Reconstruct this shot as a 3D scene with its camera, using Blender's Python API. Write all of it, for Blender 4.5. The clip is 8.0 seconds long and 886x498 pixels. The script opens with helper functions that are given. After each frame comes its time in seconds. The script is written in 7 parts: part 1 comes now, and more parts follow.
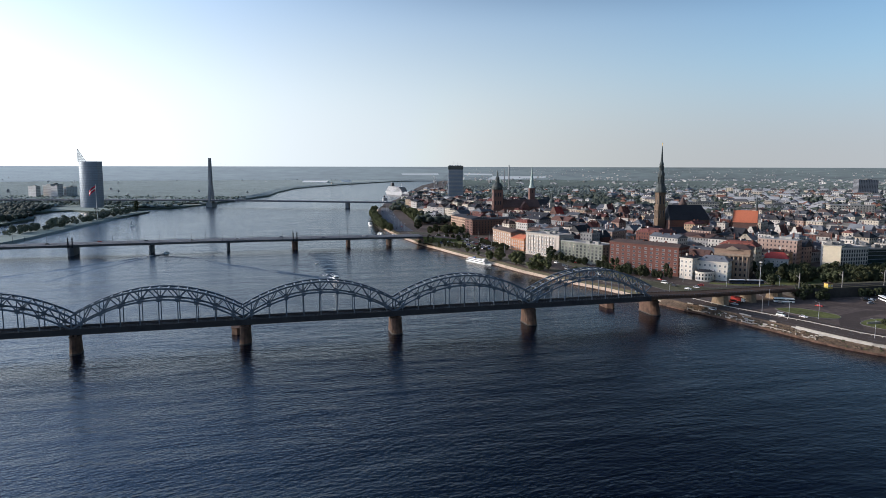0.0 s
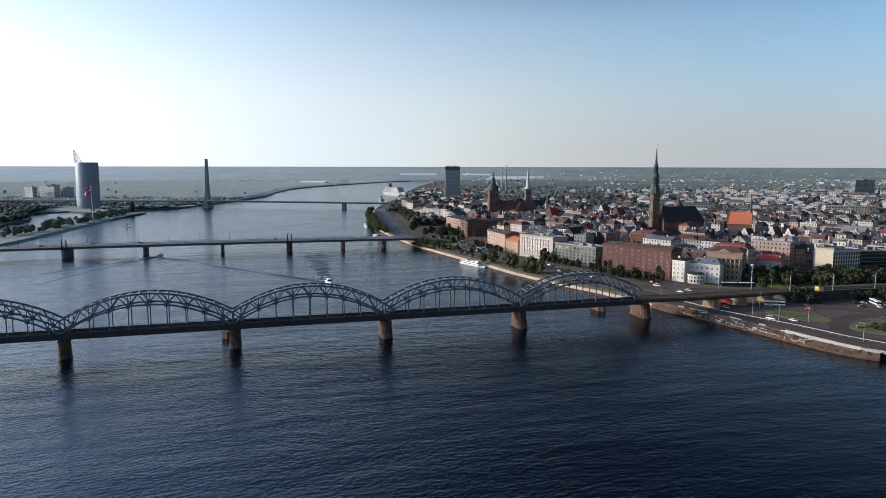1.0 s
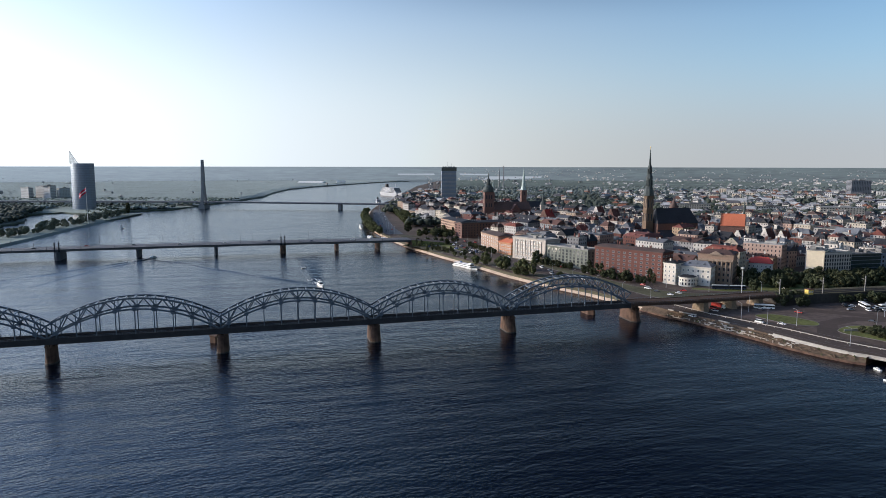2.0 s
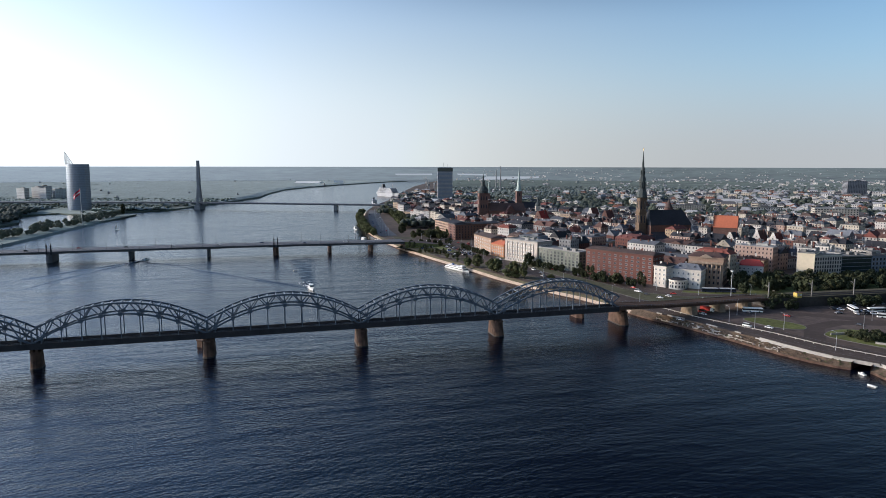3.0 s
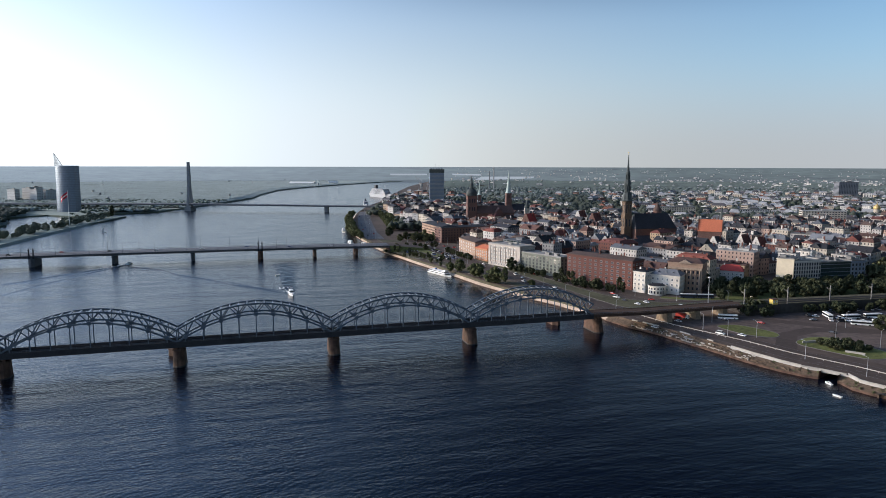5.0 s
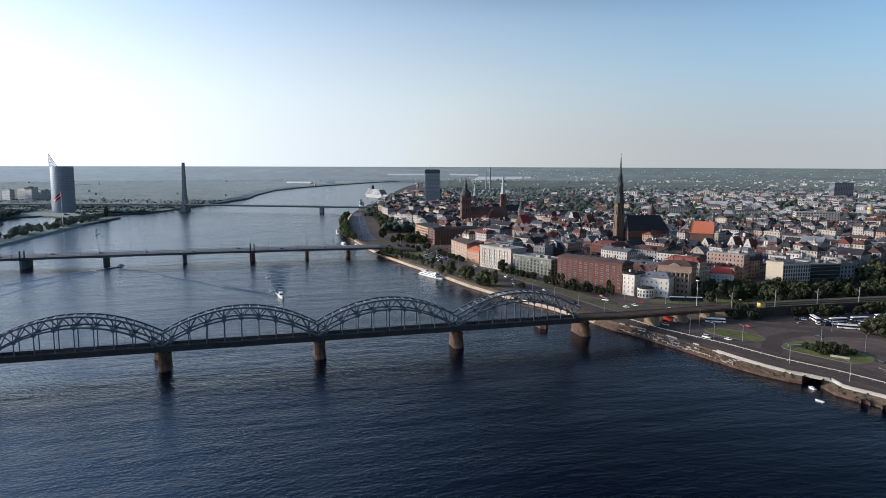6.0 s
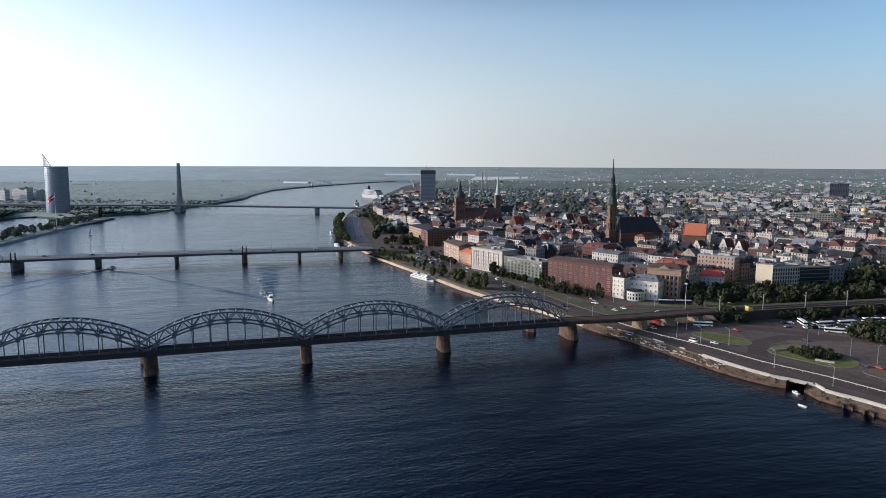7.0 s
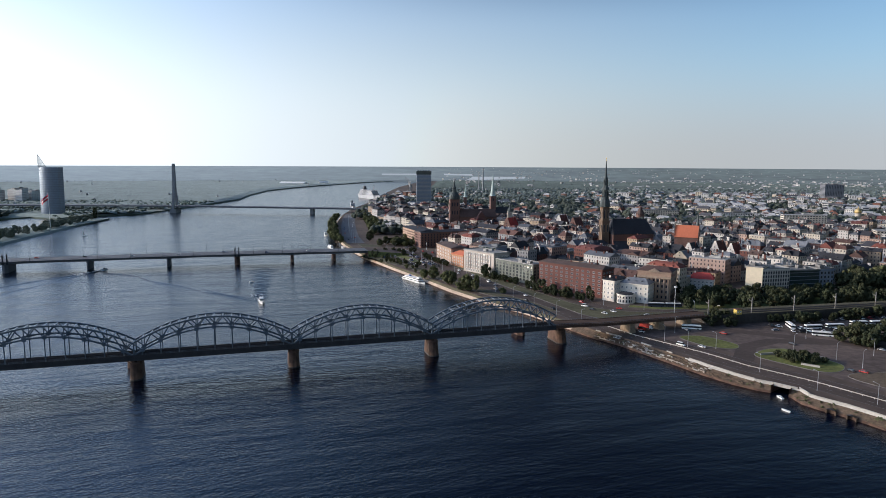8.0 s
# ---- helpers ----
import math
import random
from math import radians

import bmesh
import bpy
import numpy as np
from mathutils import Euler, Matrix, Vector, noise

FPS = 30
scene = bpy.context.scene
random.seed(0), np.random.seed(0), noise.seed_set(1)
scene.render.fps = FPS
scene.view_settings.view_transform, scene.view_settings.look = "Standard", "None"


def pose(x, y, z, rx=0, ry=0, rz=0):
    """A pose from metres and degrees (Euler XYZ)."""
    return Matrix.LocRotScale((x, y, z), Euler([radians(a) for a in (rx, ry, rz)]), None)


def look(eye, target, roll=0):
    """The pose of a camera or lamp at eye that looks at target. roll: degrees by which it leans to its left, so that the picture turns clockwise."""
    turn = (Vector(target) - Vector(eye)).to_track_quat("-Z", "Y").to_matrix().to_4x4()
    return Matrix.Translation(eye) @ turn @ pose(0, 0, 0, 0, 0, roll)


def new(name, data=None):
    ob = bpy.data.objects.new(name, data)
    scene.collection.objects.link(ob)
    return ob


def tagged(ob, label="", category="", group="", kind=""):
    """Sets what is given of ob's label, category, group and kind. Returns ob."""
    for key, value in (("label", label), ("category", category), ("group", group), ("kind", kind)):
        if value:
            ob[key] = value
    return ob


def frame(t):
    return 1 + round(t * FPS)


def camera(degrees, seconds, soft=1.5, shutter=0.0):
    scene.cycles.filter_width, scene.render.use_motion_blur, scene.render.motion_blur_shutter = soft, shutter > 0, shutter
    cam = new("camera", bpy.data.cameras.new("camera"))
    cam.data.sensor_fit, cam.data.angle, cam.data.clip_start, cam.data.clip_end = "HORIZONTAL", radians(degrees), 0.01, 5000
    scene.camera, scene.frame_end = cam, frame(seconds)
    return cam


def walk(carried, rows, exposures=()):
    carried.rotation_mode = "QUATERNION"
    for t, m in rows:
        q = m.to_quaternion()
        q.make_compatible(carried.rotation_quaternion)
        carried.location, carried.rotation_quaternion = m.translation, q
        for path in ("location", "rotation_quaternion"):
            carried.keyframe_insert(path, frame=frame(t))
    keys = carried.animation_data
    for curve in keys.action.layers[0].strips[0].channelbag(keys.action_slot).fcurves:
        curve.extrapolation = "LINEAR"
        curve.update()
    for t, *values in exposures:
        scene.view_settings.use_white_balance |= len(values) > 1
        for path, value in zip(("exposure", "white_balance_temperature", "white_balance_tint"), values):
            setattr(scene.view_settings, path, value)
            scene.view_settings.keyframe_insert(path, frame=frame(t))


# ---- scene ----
cam = camera(68.0, 8.0, soft=0.8)
# seconds, eye, then degrees of turn to the left, of looking up, and of roll
PATH = [
    (0.0, -0.661, -0.120, 90.755, 0.9045, -7.1667, 0.1299),
    (0.5, 1.673, -0.125, 91.934, 0.8571, -7.1784, 0.1195),
    (1.0, 4.242, -0.085, 93.126, 0.8070, -7.1905, 0.1117),
    (1.5, 7.017, -0.006, 94.330, 0.7541, -7.2030, 0.1065),
    (2.0, 9.969, 0.103, 95.545, 0.6986, -7.2158, 0.1040),
    (2.5, 13.071, 0.234, 96.770, 0.6403, -7.2290, 0.1041),
    (3.0, 16.293, 0.379, 98.006, 0.5793, -7.2426, 0.1068),
    (3.5, 19.608, 0.532, 99.250, 0.5156, -7.2566, 0.1122),
    (4.0, 22.988, 0.683, 100.502, 0.4492, -7.2710, 0.1202),
    (4.5, 26.404, 0.824, 101.762, 0.3801, -7.2857, 0.1309),
    (5.0, 29.827, 0.949, 103.028, 0.3083, -7.3008, 0.1442),
    (5.5, 33.230, 1.048, 104.301, 0.2338, -7.3163, 0.1602),
    (6.0, 36.583, 1.114, 105.578, 0.1566, -7.3322, 0.1787),
    (6.5, 39.860, 1.140, 106.859, 0.0766, -7.3484, 0.2000),
    (7.0, 43.031, 1.117, 108.144, -0.0060, -7.3650, 0.2238),
    (7.5, 46.068, 1.037, 109.431, -0.0914, -7.3820, 0.2503),
    (8.0, 48.943, 0.893, 110.721, -0.1795, -7.3994, 0.2795),
]
walk(cam, [(t, pose(x, y, z, 90 + pitch, 0, yaw) @ pose(0, 0, 0, 0, 0, roll)) for t, x, y, z, yaw, pitch, roll in PATH])

# ---- world, sun and exposure ----
SUN_AZ, SUN_EL = -82.0, 15.5     # degrees to the right of the view's axis (minus: left), degrees up
world = bpy.data.worlds.new("evening_sky")
scene.world = world
world.use_nodes = True
wn, wl = world.node_tree.nodes, world.node_tree.links
wn.clear()
sky = wn.new("ShaderNodeTexSky")
sky.sky_type, sky.sun_disc = "NISHITA", False
sky.sun_elevation, sky.sun_rotation = radians(SUN_EL), radians(SUN_AZ)
sky.altitude, sky.air_density, sky.dust_density, sky.ozone_density = 0, 1.0, 1.9, 4.6
bg = wn.new("ShaderNodeBackground")
bg.inputs["Strength"].default_value = 0.15
wout = wn.new("ShaderNodeOutputWorld")
# evening haze takes the colour out of the sky toward the horizon
wco, sep, hz = wn.new("ShaderNodeTexCoord"), wn.new("ShaderNodeSeparateXYZ"), wn.new("ShaderNodeMapRange")
wl.new(wco.outputs["Generated"], sep.inputs[0])
wl.new(sep.outputs["Z"], hz.inputs["Value"])
hz.interpolation_type = "SMOOTHSTEP"
hz.inputs["From Min"].default_value, hz.inputs["From Max"].default_value = 0.0, 0.42
hz.inputs["To Min"].default_value, hz.inputs["To Max"].default_value = 0.85, 0.0
grey, pale, blend = wn.new("ShaderNodeRGBToBW"), wn.new("ShaderNodeVectorMath"), wn.new("ShaderNodeMix")
pale.operation, blend.data_type = "SCALE", "RGBA"
pale.inputs[0].default_value = (1.33, 1.43, 1.54)
floor_z, join = wn.new("ShaderNodeMath"), wn.new("ShaderNodeCombineXYZ")
floor_z.operation = "SMOOTH_MAX"
floor_z.inputs[1].default_value, floor_z.inputs[2].default_value = 0.07, 0.12
wl.new(sep.outputs["Z"], floor_z.inputs[0])
wl.new(sep.outputs["X"], join.inputs["X"])
wl.new(sep.outputs["Y"], join.inputs["Y"])
wl.new(floor_z.outputs[0], join.inputs["Z"])
wl.new(join.outputs[0], sky.inputs["Vector"])
wl.new(sky.outputs[0], grey.inputs[0])
wl.new(grey.outputs[0], pale.inputs["Scale"])
wl.new(hz.outputs[0], blend.inputs["Factor"])
wl.new(sky.outputs[0], blend.inputs["A"])
wl.new(pale.outputs[0], blend.inputs["B"])
# clear blue away from the sun and overhead, milky toward it
sun_dir = Vector((math.sin(radians(SUN_AZ)) * math.cos(radians(SUN_EL)), math.cos(radians(SUN_AZ)) * math.cos(radians(SUN_EL)), math.sin(radians(SUN_EL))))
near_sun, half_up, milk, tinted, zenith, dimmed = (wn.new(k) for k in ("ShaderNodeVectorMath", "ShaderNodeMapRange", "ShaderNodeValToRGB", "ShaderNodeVectorMath", "ShaderNodeMapRange", "ShaderNodeVectorMath"))
near_sun.operation, tinted.operation, dimmed.operation = "DOT_PRODUCT", "MULTIPLY", "SCALE"
near_sun.inputs[1].default_value = sun_dir
half_up.inputs["From Min"].default_value = -1.0
milk.color_ramp.interpolation = "B_SPLINE"
for k, (at, tone) in enumerate(((0.0, (0.47, 0.70, 0.84)), (0.36, (0.56, 0.76, 0.86)), (0.60, (0.98, 0.96, 0.92)), (0.84, (1.02, 1.03, 1.04)), (1.0, (0.86, 0.87, 0.88)))):
    stop = milk.color_ramp.elements[k] if k < 1 else milk.color_ramp.elements.new(at)
    stop.position, stop.color = at, (*tone, 1)
milk.color_ramp.elements[-1].color = (0.86, 0.87, 0.88, 1)
zenith.interpolation_type = "SMOOTHSTEP"
zenith.inputs["From Min"].default_value, zenith.inputs["From Max"].default_value = 0.19, 0.37
high = wn.new("ShaderNodeMapRange")
high.interpolation_type = "SMOOTHSTEP"
high.inputs["From Min"].default_value, high.inputs["From Max"].default_value = 0.0, 0.85
high.inputs["To Min"].default_value, high.inputs["To Max"].default_value = 0.06, 2.05
zenith.inputs["To Min"].default_value = 1.2
wl.new(near_sun.outputs["Value"], high.inputs["Value"])
wl.new(high.outputs[0], zenith.inputs["To Max"])
warm, low, tone = wn.new("ShaderNodeValToRGB"), wn.new("ShaderNodeMapRange"), wn.new("ShaderNodeMix")
warm.color_ramp.interpolation, tone.data_type, low.interpolation_type = "B_SPLINE", "RGBA", "SMOOTHSTEP"
for k, (at, hue) in enumerate(((0.0, (0.60, 0.58, 0.58)), (0.36, (0.66, 0.635, 0.63)), (0.60, (1.0, 0.95, 0.87)), (0.86, (1.7, 1.72, 1.78)))):
    stop = warm.color_ramp.elements[k] if k < 1 else warm.color_ramp.elements.new(at)
    stop.position, stop.color = at, (*hue, 1)
warm.color_ramp.elements[-1].color = (2.0, 2.0, 2.0, 1)
low.inputs["From Min"].default_value, low.inputs["From Max"].default_value = 0.0, 0.17
wl.new(half_up.outputs[0], warm.inputs["Fac"])
wl.new(sep.outputs["Z"], low.inputs["Value"])
wl.new(low.outputs[0], tone.inputs["Factor"])
wl.new(warm.outputs["Color"], tone.inputs["A"])
wl.new(milk.outputs["Color"], tone.inputs["B"])
wl.new(wco.outputs["Generated"], near_sun.inputs[0])
wl.new(near_sun.outputs["Value"], half_up.inputs["Value"])
wl.new(half_up.outputs[0], milk.inputs["Fac"])
wl.new(blend.outputs["Result"], tinted.inputs[0])
wl.new(tone.outputs["Result"], tinted.inputs[1])
wl.new(sep.outputs["Z"], zenith.inputs["Value"])
wl.new(tinted.outputs[0], dimmed.inputs[0])
wl.new(zenith.outputs[0], dimmed.inputs["Scale"])
wl.new(dimmed.outputs[0], bg.inputs["Color"])
wl.new(bg.outputs[0], wout.inputs["Surface"])

sun = new("sun", bpy.data.lights.new("sun", "SUN"))
sun.data.energy, sun.data.angle, sun.data.color = 2.5, radians(0.6), (1.0, 0.83, 0.66)
sun.matrix_world = look(sun_dir * 100, (0, 0, 0))
scene.view_settings.exposure = 0.5

# ---- materials ----
MATS = {}


def material(name, color, rough=0.8, spread=0.25, grain=1.0, stain=0.06, metal=0.0, bump=0.0, spec=0.3, random_tint=0.0, tint=None, island=False, sheen=0.0):
    """A procedural surface: fine grain and broad stains at real size, some relief, and a shift from object to object."""
    if name in MATS:
        return MATS[name]
    m = bpy.data.materials.new(name)
    m.use_nodes = True
    n, l = m.node_tree.nodes, m.node_tree.links
    p = n["Principled BSDF"]
    co = n.new("ShaderNodeTexCoord")
    a, b = n.new("ShaderNodeTexNoise"), n.new("ShaderNodeTexNoise")
    a.inputs["Scale"].default_value, a.inputs["Detail"].default_value = grain, 3
    b.inputs["Scale"].default_value, b.inputs["Detail"].default_value = stain, 4
    l.new(co.outputs["Object"], a.inputs["Vector"])
    l.new(co.outputs["Object"], b.inputs["Vector"])
    add = n.new("ShaderNodeMath")
    add.operation = "ADD"
    l.new(a.outputs["Fac"], add.inputs[0])
    l.new(b.outputs["Fac"], add.inputs[1])
    rng = n.new("ShaderNodeMapRange")
    rng.inputs["From Min"].default_value, rng.inputs["From Max"].default_value = 0.6, 1.4
    rng.inputs["To Min"].default_value, rng.inputs["To Max"].default_value = 1 - spread, 1 + spread
    l.new(add.outputs[0], rng.inputs["Value"])
    mul = n.new("ShaderNodeVectorMath")
    mul.operation = "SCALE"
    if random_tint or tint:
        info, ramp = n.new("ShaderNodeNewGeometry" if island else "ShaderNodeObjectInfo"), n.new("ShaderNodeMix")
        ramp.data_type = "RGBA"
        ramp.inputs["A"].default_value = (*color, 1)
        ramp.inputs["B"].default_value = (*(tint or [c * (1 - random_tint) for c in color]), 1)
        l.new(info.outputs["Random Per Island" if island else "Random"], ramp.inputs["Factor"])
        l.new(ramp.outputs["Result"], mul.inputs[0])
    else:
        mul.inputs[0].default_value = color
    l.new(rng.outputs[0], mul.inputs["Scale"])
    l.new(mul.outputs[0], p.inputs["Base Color"])
    p.inputs["Roughness"].default_value, p.inputs["Metallic"].default_value = rough, metal
    p.inputs["Specular IOR Level"].default_value = spec
    if sheen:                               # a sheen lobe in place of the pale distance haze over far land
        p.inputs["Sheen Weight"].default_value, p.inputs["Sheen Roughness"].default_value = sheen, 0.6
        p.inputs["Sheen Tint"].default_value = (0.60, 0.72, 0.80, 1)
    if bump:
        bp = n.new("ShaderNodeBump")
        bp.inputs["Strength"].default_value, bp.inputs["Distance"].default_value = bump, 0.3
        l.new(a.outputs["Fac"], bp.inputs["Height"])
        l.new(bp.outputs[0], p.inputs["Normal"])
    MATS[name] = m
    return m


def water_material():
    m = bpy.data.materials.new("river_water")
    m.use_nodes = True
    n, l = m.node_tree.nodes, m.node_tree.links
    p = n["Principled BSDF"]
    p.inputs["Base Color"].default_value = (0.001, 0.003, 0.010, 1)
    p.inputs["IOR"].default_value = 1.33
    p.inputs["Specular IOR Level"].default_value = 0.6
    p.inputs["Specular Tint"].default_value = (0.79, 0.92, 1.0, 1)
    co = n.new("ShaderNodeTexCoord")
    # the breeze dies away in the lee of the city quay
    lee, calm, gloss = n.new("ShaderNodeVectorMath"), n.new("ShaderNodeMapRange"), n.new("ShaderNodeMapRange")
    lee.operation = "DOT_PRODUCT"
    lee.inputs[1].default_value = (1.0, 0.12, 0)
    for node, values in ((calm, (-90, 180, 0.8, 0.26)), (gloss, (-150, 190, 0.12, 0.24))):
        node.interpolation_type = "SMOOTHSTEP"
        for key, value in zip(("From Min", "From Max", "To Min", "To Max"), values):
            node.inputs[key].default_value = value
        l.new(lee.outputs["Value"], node.inputs["Value"])
    l.new(co.outputs["Object"], lee.inputs[0])
    l.new(gloss.outputs[0], p.inputs["Roughness"])
    last = None
    for scale, stretch, turn, dist, detail in ((0.22, 1.9, 12, 0.48, 2), (0.68, 1.8, 24, 0.50, 3), (1.3, 2.0, 30, 0.14, 2), (0.045, 3.0, 16, 2.0, 3), (0.012, 2.0, 40, 2.0, 2)):
        mp, no, bp = n.new("ShaderNodeMapping"), n.new("ShaderNodeTexNoise"), n.new("ShaderNodeBump")
        mp.vector_type = "TEXTURE"
        mp.inputs["Scale"].default_value = (stretch, 1, 1)
        mp.inputs["Rotation"].default_value = (0, 0, radians(turn))
        no.inputs["Scale"].default_value, no.inputs["Detail"].default_value = scale, detail
        bp.inputs["Distance"].default_value = dist
        l.new(calm.outputs[0], bp.inputs["Strength"])
        l.new(co.outputs["Object"], mp.inputs[0])
        l.new(mp.outputs[0], no.inputs["Vector"])
        l.new(no.outputs["Fac"], bp.inputs["Height"])
        if last:
            l.new(last.outputs[0], bp.inputs["Normal"])
        last = bp
    l.new(last.outputs[0], p.inputs["Normal"])
    return m


def glass_material(name, color, rough=0.12):
    m = bpy.data.materials.new(name)
    m.use_nodes = True
    p = m.node_tree.nodes["Principled BSDF"]
    p.inputs["Base Color"].default_value = (*color, 1)
    p.inputs["Roughness"].default_value, p.inputs["Specular IOR Level"].default_value = rough, 0.6
    MATS[name] = m
    return m


WATER = water_material()
PANE = glass_material("window_glass", (0.025, 0.03, 0.04))
CARGLASS = glass_material("car_glass", (0.02, 0.022, 0.025), 0.06)
STEEL = material("grey_bridge_paint", (0.098, 0.126, 0.16), 0.6, 0.25, 1.5, 0.15, spec=0.3)
# strut steel, paler than the trusses to carry the sun's glint
GLINTSTEEL = material("sun_glint_plate", (0.20, 0.225, 0.25), 0.35, 0.25, 1.5, 0.15, spec=0.6)
DECKSTEEL = material("dark_deck_steel", (0.046, 0.046, 0.050), 0.85, 0.35, 2.0, 0.2, spec=0.1)
BALLAST = material("track_ballast", (0.036, 0.036, 0.040), 0.95, 0.3, 3.0, 0.1, spec=0.0)
RUSTSTEEL = material("rusty_girder_steel", (0.075, 0.048, 0.036), 0.85, 0.45, 1.2, 0.15, spec=0.15)
RAIL = material("rail_steel", (0.03, 0.032, 0.036), 0.8, 0.2, 3.0, 0.2, spec=0.1)
GRANITE = material("weathered_pier_stone", (0.092, 0.055, 0.039), 0.9, 0.75, 0.35, 0.1, bump=0.6)
WETSTONE = material("dark_wet_stone", (0.03, 0.024, 0.021), 0.6, 0.35, 0.9, 0.12, bump=0.5)
QUAY = material("pale_quay_stone", (0.22, 0.165, 0.115), 0.9, 0.35, 0.8, 0.05, bump=0.5)
CONCRETE = material("grey_concrete", (0.11, 0.118, 0.132), 0.85, 0.25, 0.8, 0.05)
PYLONC = material("pylon_concrete", (0.22, 0.23, 0.24), 0.8, 0.2, 0.3, 0.05)
PALECON = material("pale_concrete", (0.36, 0.335, 0.30), 0.85, 0.25, 0.8, 0.06)
ASPHALT = material("asphalt", (0.066, 0.048, 0.041), 0.9, 0.3, 0.6, 0.03)
PAVING = material("city_paving", (0.094, 0.068, 0.054), 0.9, 0.45, 0.15, 0.012)
GRASS = material("mown_grass", (0.115, 0.125, 0.036), 0.95, 0.6, 0.5, 0.06)
DRYGRASS = material("dry_bank_grass", (0.085, 0.075, 0.045), 0.95, 0.4, 0.4, 0.04)
# land colour lifted, with sheen, for the haze over the far bank
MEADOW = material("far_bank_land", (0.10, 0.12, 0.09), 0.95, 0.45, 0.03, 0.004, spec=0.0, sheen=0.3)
WHITEP = material("white_paint", (0.78, 0.77, 0.74), 0.6, 0.12, 1.0, 0.2)
LINE = material("road_marking", (0.19, 0.19, 0.185), 0.8, 0.3, 1.0, 0.3)
BARK = material("bark", (0.09, 0.07, 0.05), 0.95, 0.3, 3.0, 0.5)
TREES = [material("leaves_deep_green", (0.04, 0.048, 0.026), 0.9, 0.4, 0.7, 0.08, tint=(0.056, 0.06, 0.032), spec=0.1),
         material("leaves_olive", (0.085, 0.095, 0.045), 0.9, 0.4, 0.7, 0.08, tint=(0.105, 0.11, 0.052), spec=0.1)]
# island leaves, paler and with sheen for the haze in front of them
TREES.append(material("leaves_grey_green", (0.115, 0.13, 0.075), 0.9, 0.35, 0.7, 0.08, tint=(0.12, 0.135, 0.085), spec=0.1, sheen=0.55))
# far foliage: distance haze put into lifted base colours and sheen
WOODS = material("haze_paled_woodland", (0.105, 0.13, 0.096), 0.95, 0.25, 0.05, 0.004, tint=(0.118, 0.144, 0.11), island=True, spec=0.0, sheen=0.4)
CANOPY = material("haze_paled_canopy", (0.095, 0.12, 0.105), 1.0, 0.5, 0.05, 0.012, spec=0.0, sheen=0.3)
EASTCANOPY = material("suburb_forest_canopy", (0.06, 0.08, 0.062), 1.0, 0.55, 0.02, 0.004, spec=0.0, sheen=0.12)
BRICK = material("red_brick_facade", (0.125, 0.052, 0.042), 0.9, 0.25, 1.2, 0.06)
BRICKD = material("dark_church_brick", (0.15, 0.085, 0.07), 0.9, 0.3, 1.0, 0.07)
COPPER = material("dark_copper_spire", (0.055, 0.066, 0.064), 0.6, 0.4, 0.6, 0.15)
VERDI = material("green_copper", (0.36, 0.43, 0.40), 0.6, 0.3, 0.6, 0.15)
SLATE = material("dark_slate_roof", (0.045, 0.045, 0.052), 0.7, 0.35, 0.8, 0.07, random_tint=0.4)
TILE = material("red_tile_roof", (0.19, 0.06, 0.045), 0.85, 0.35, 0.9, 0.08, tint=(0.12, 0.05, 0.045))
REDROOF = material("bright_red_tile_roof", (0.40, 0.06, 0.05), 0.85, 0.2, 0.9, 0.08)
ORANGE = material("orange_tile_roof", (0.50, 0.15, 0.08), 0.85, 0.2, 0.9, 0.08)
TIN = material("grey_tin_roof", (0.21, 0.22, 0.24), 0.6, 0.25, 0.5, 0.06, tint=(0.07, 0.075, 0.085))
PALEROOF = material("pale_flat_roof", (0.36, 0.35, 0.33), 0.8, 0.3, 0.3, 0.05, tint=(0.12, 0.115, 0.11))
BROWNROOF = material("rusty_brown_roof", (0.12, 0.06, 0.048), 0.8, 0.35, 0.6, 0.07, tint=(0.085, 0.06, 0.052))
PLASTER = [material("cream_plaster", (0.37, 0.315, 0.25), 0.9, 0.25, 0.6, 0.07, tint=(0.48, 0.43, 0.36)),
           material("white_plaster", (0.60, 0.56, 0.51), 0.9, 0.22, 0.6, 0.07, tint=(0.36, 0.34, 0.325)),
           material("tan_plaster", (0.40, 0.29, 0.19), 0.9, 0.25, 0.6, 0.07, tint=(0.30, 0.23, 0.17)),
           material("grey_plaster", (0.34, 0.33, 0.32), 0.9, 0.22, 0.6, 0.07, tint=(0.25, 0.25, 0.255)),
           material("pink_plaster", (0.42, 0.30, 0.25), 0.9, 0.2, 0.6, 0.07, tint=(0.36, 0.25, 0.20)),
           BRICK]
ROOFS = [SLATE, TILE, TIN, PALEROOF, BROWNROOF]
OFFICE = material("white_stone_office", (0.43, 0.375, 0.33), 0.85, 0.12, 0.5, 0.05)
STONEG = material("grey_green_stone", (0.16, 0.17, 0.145), 0.9, 0.2, 0.5, 0.06)
# cream render brightened for the sun on the end block
SUNCREAM = material("sunlit_cream_render", (0.70, 0.60, 0.45), 0.85, 0.12, 0.5, 0.05)
SALMON = material("orange_plaster", (0.42, 0.21, 0.12), 0.9, 0.2, 0.6, 0.08)
BROWNP = material("brown_plaster", (0.33, 0.225, 0.165), 0.9, 0.2, 0.6, 0.08)
TOWERGLASS = material("blue_grey_curtain_wall", (0.125, 0.17, 0.235), 0.3, 0.2, 0.2, 0.03, spec=0.7)
DARKGLASS = material("dark_green_glass", (0.02, 0.035, 0.035), 0.15, 0.2, 0.3, 0.05, spec=0.6)
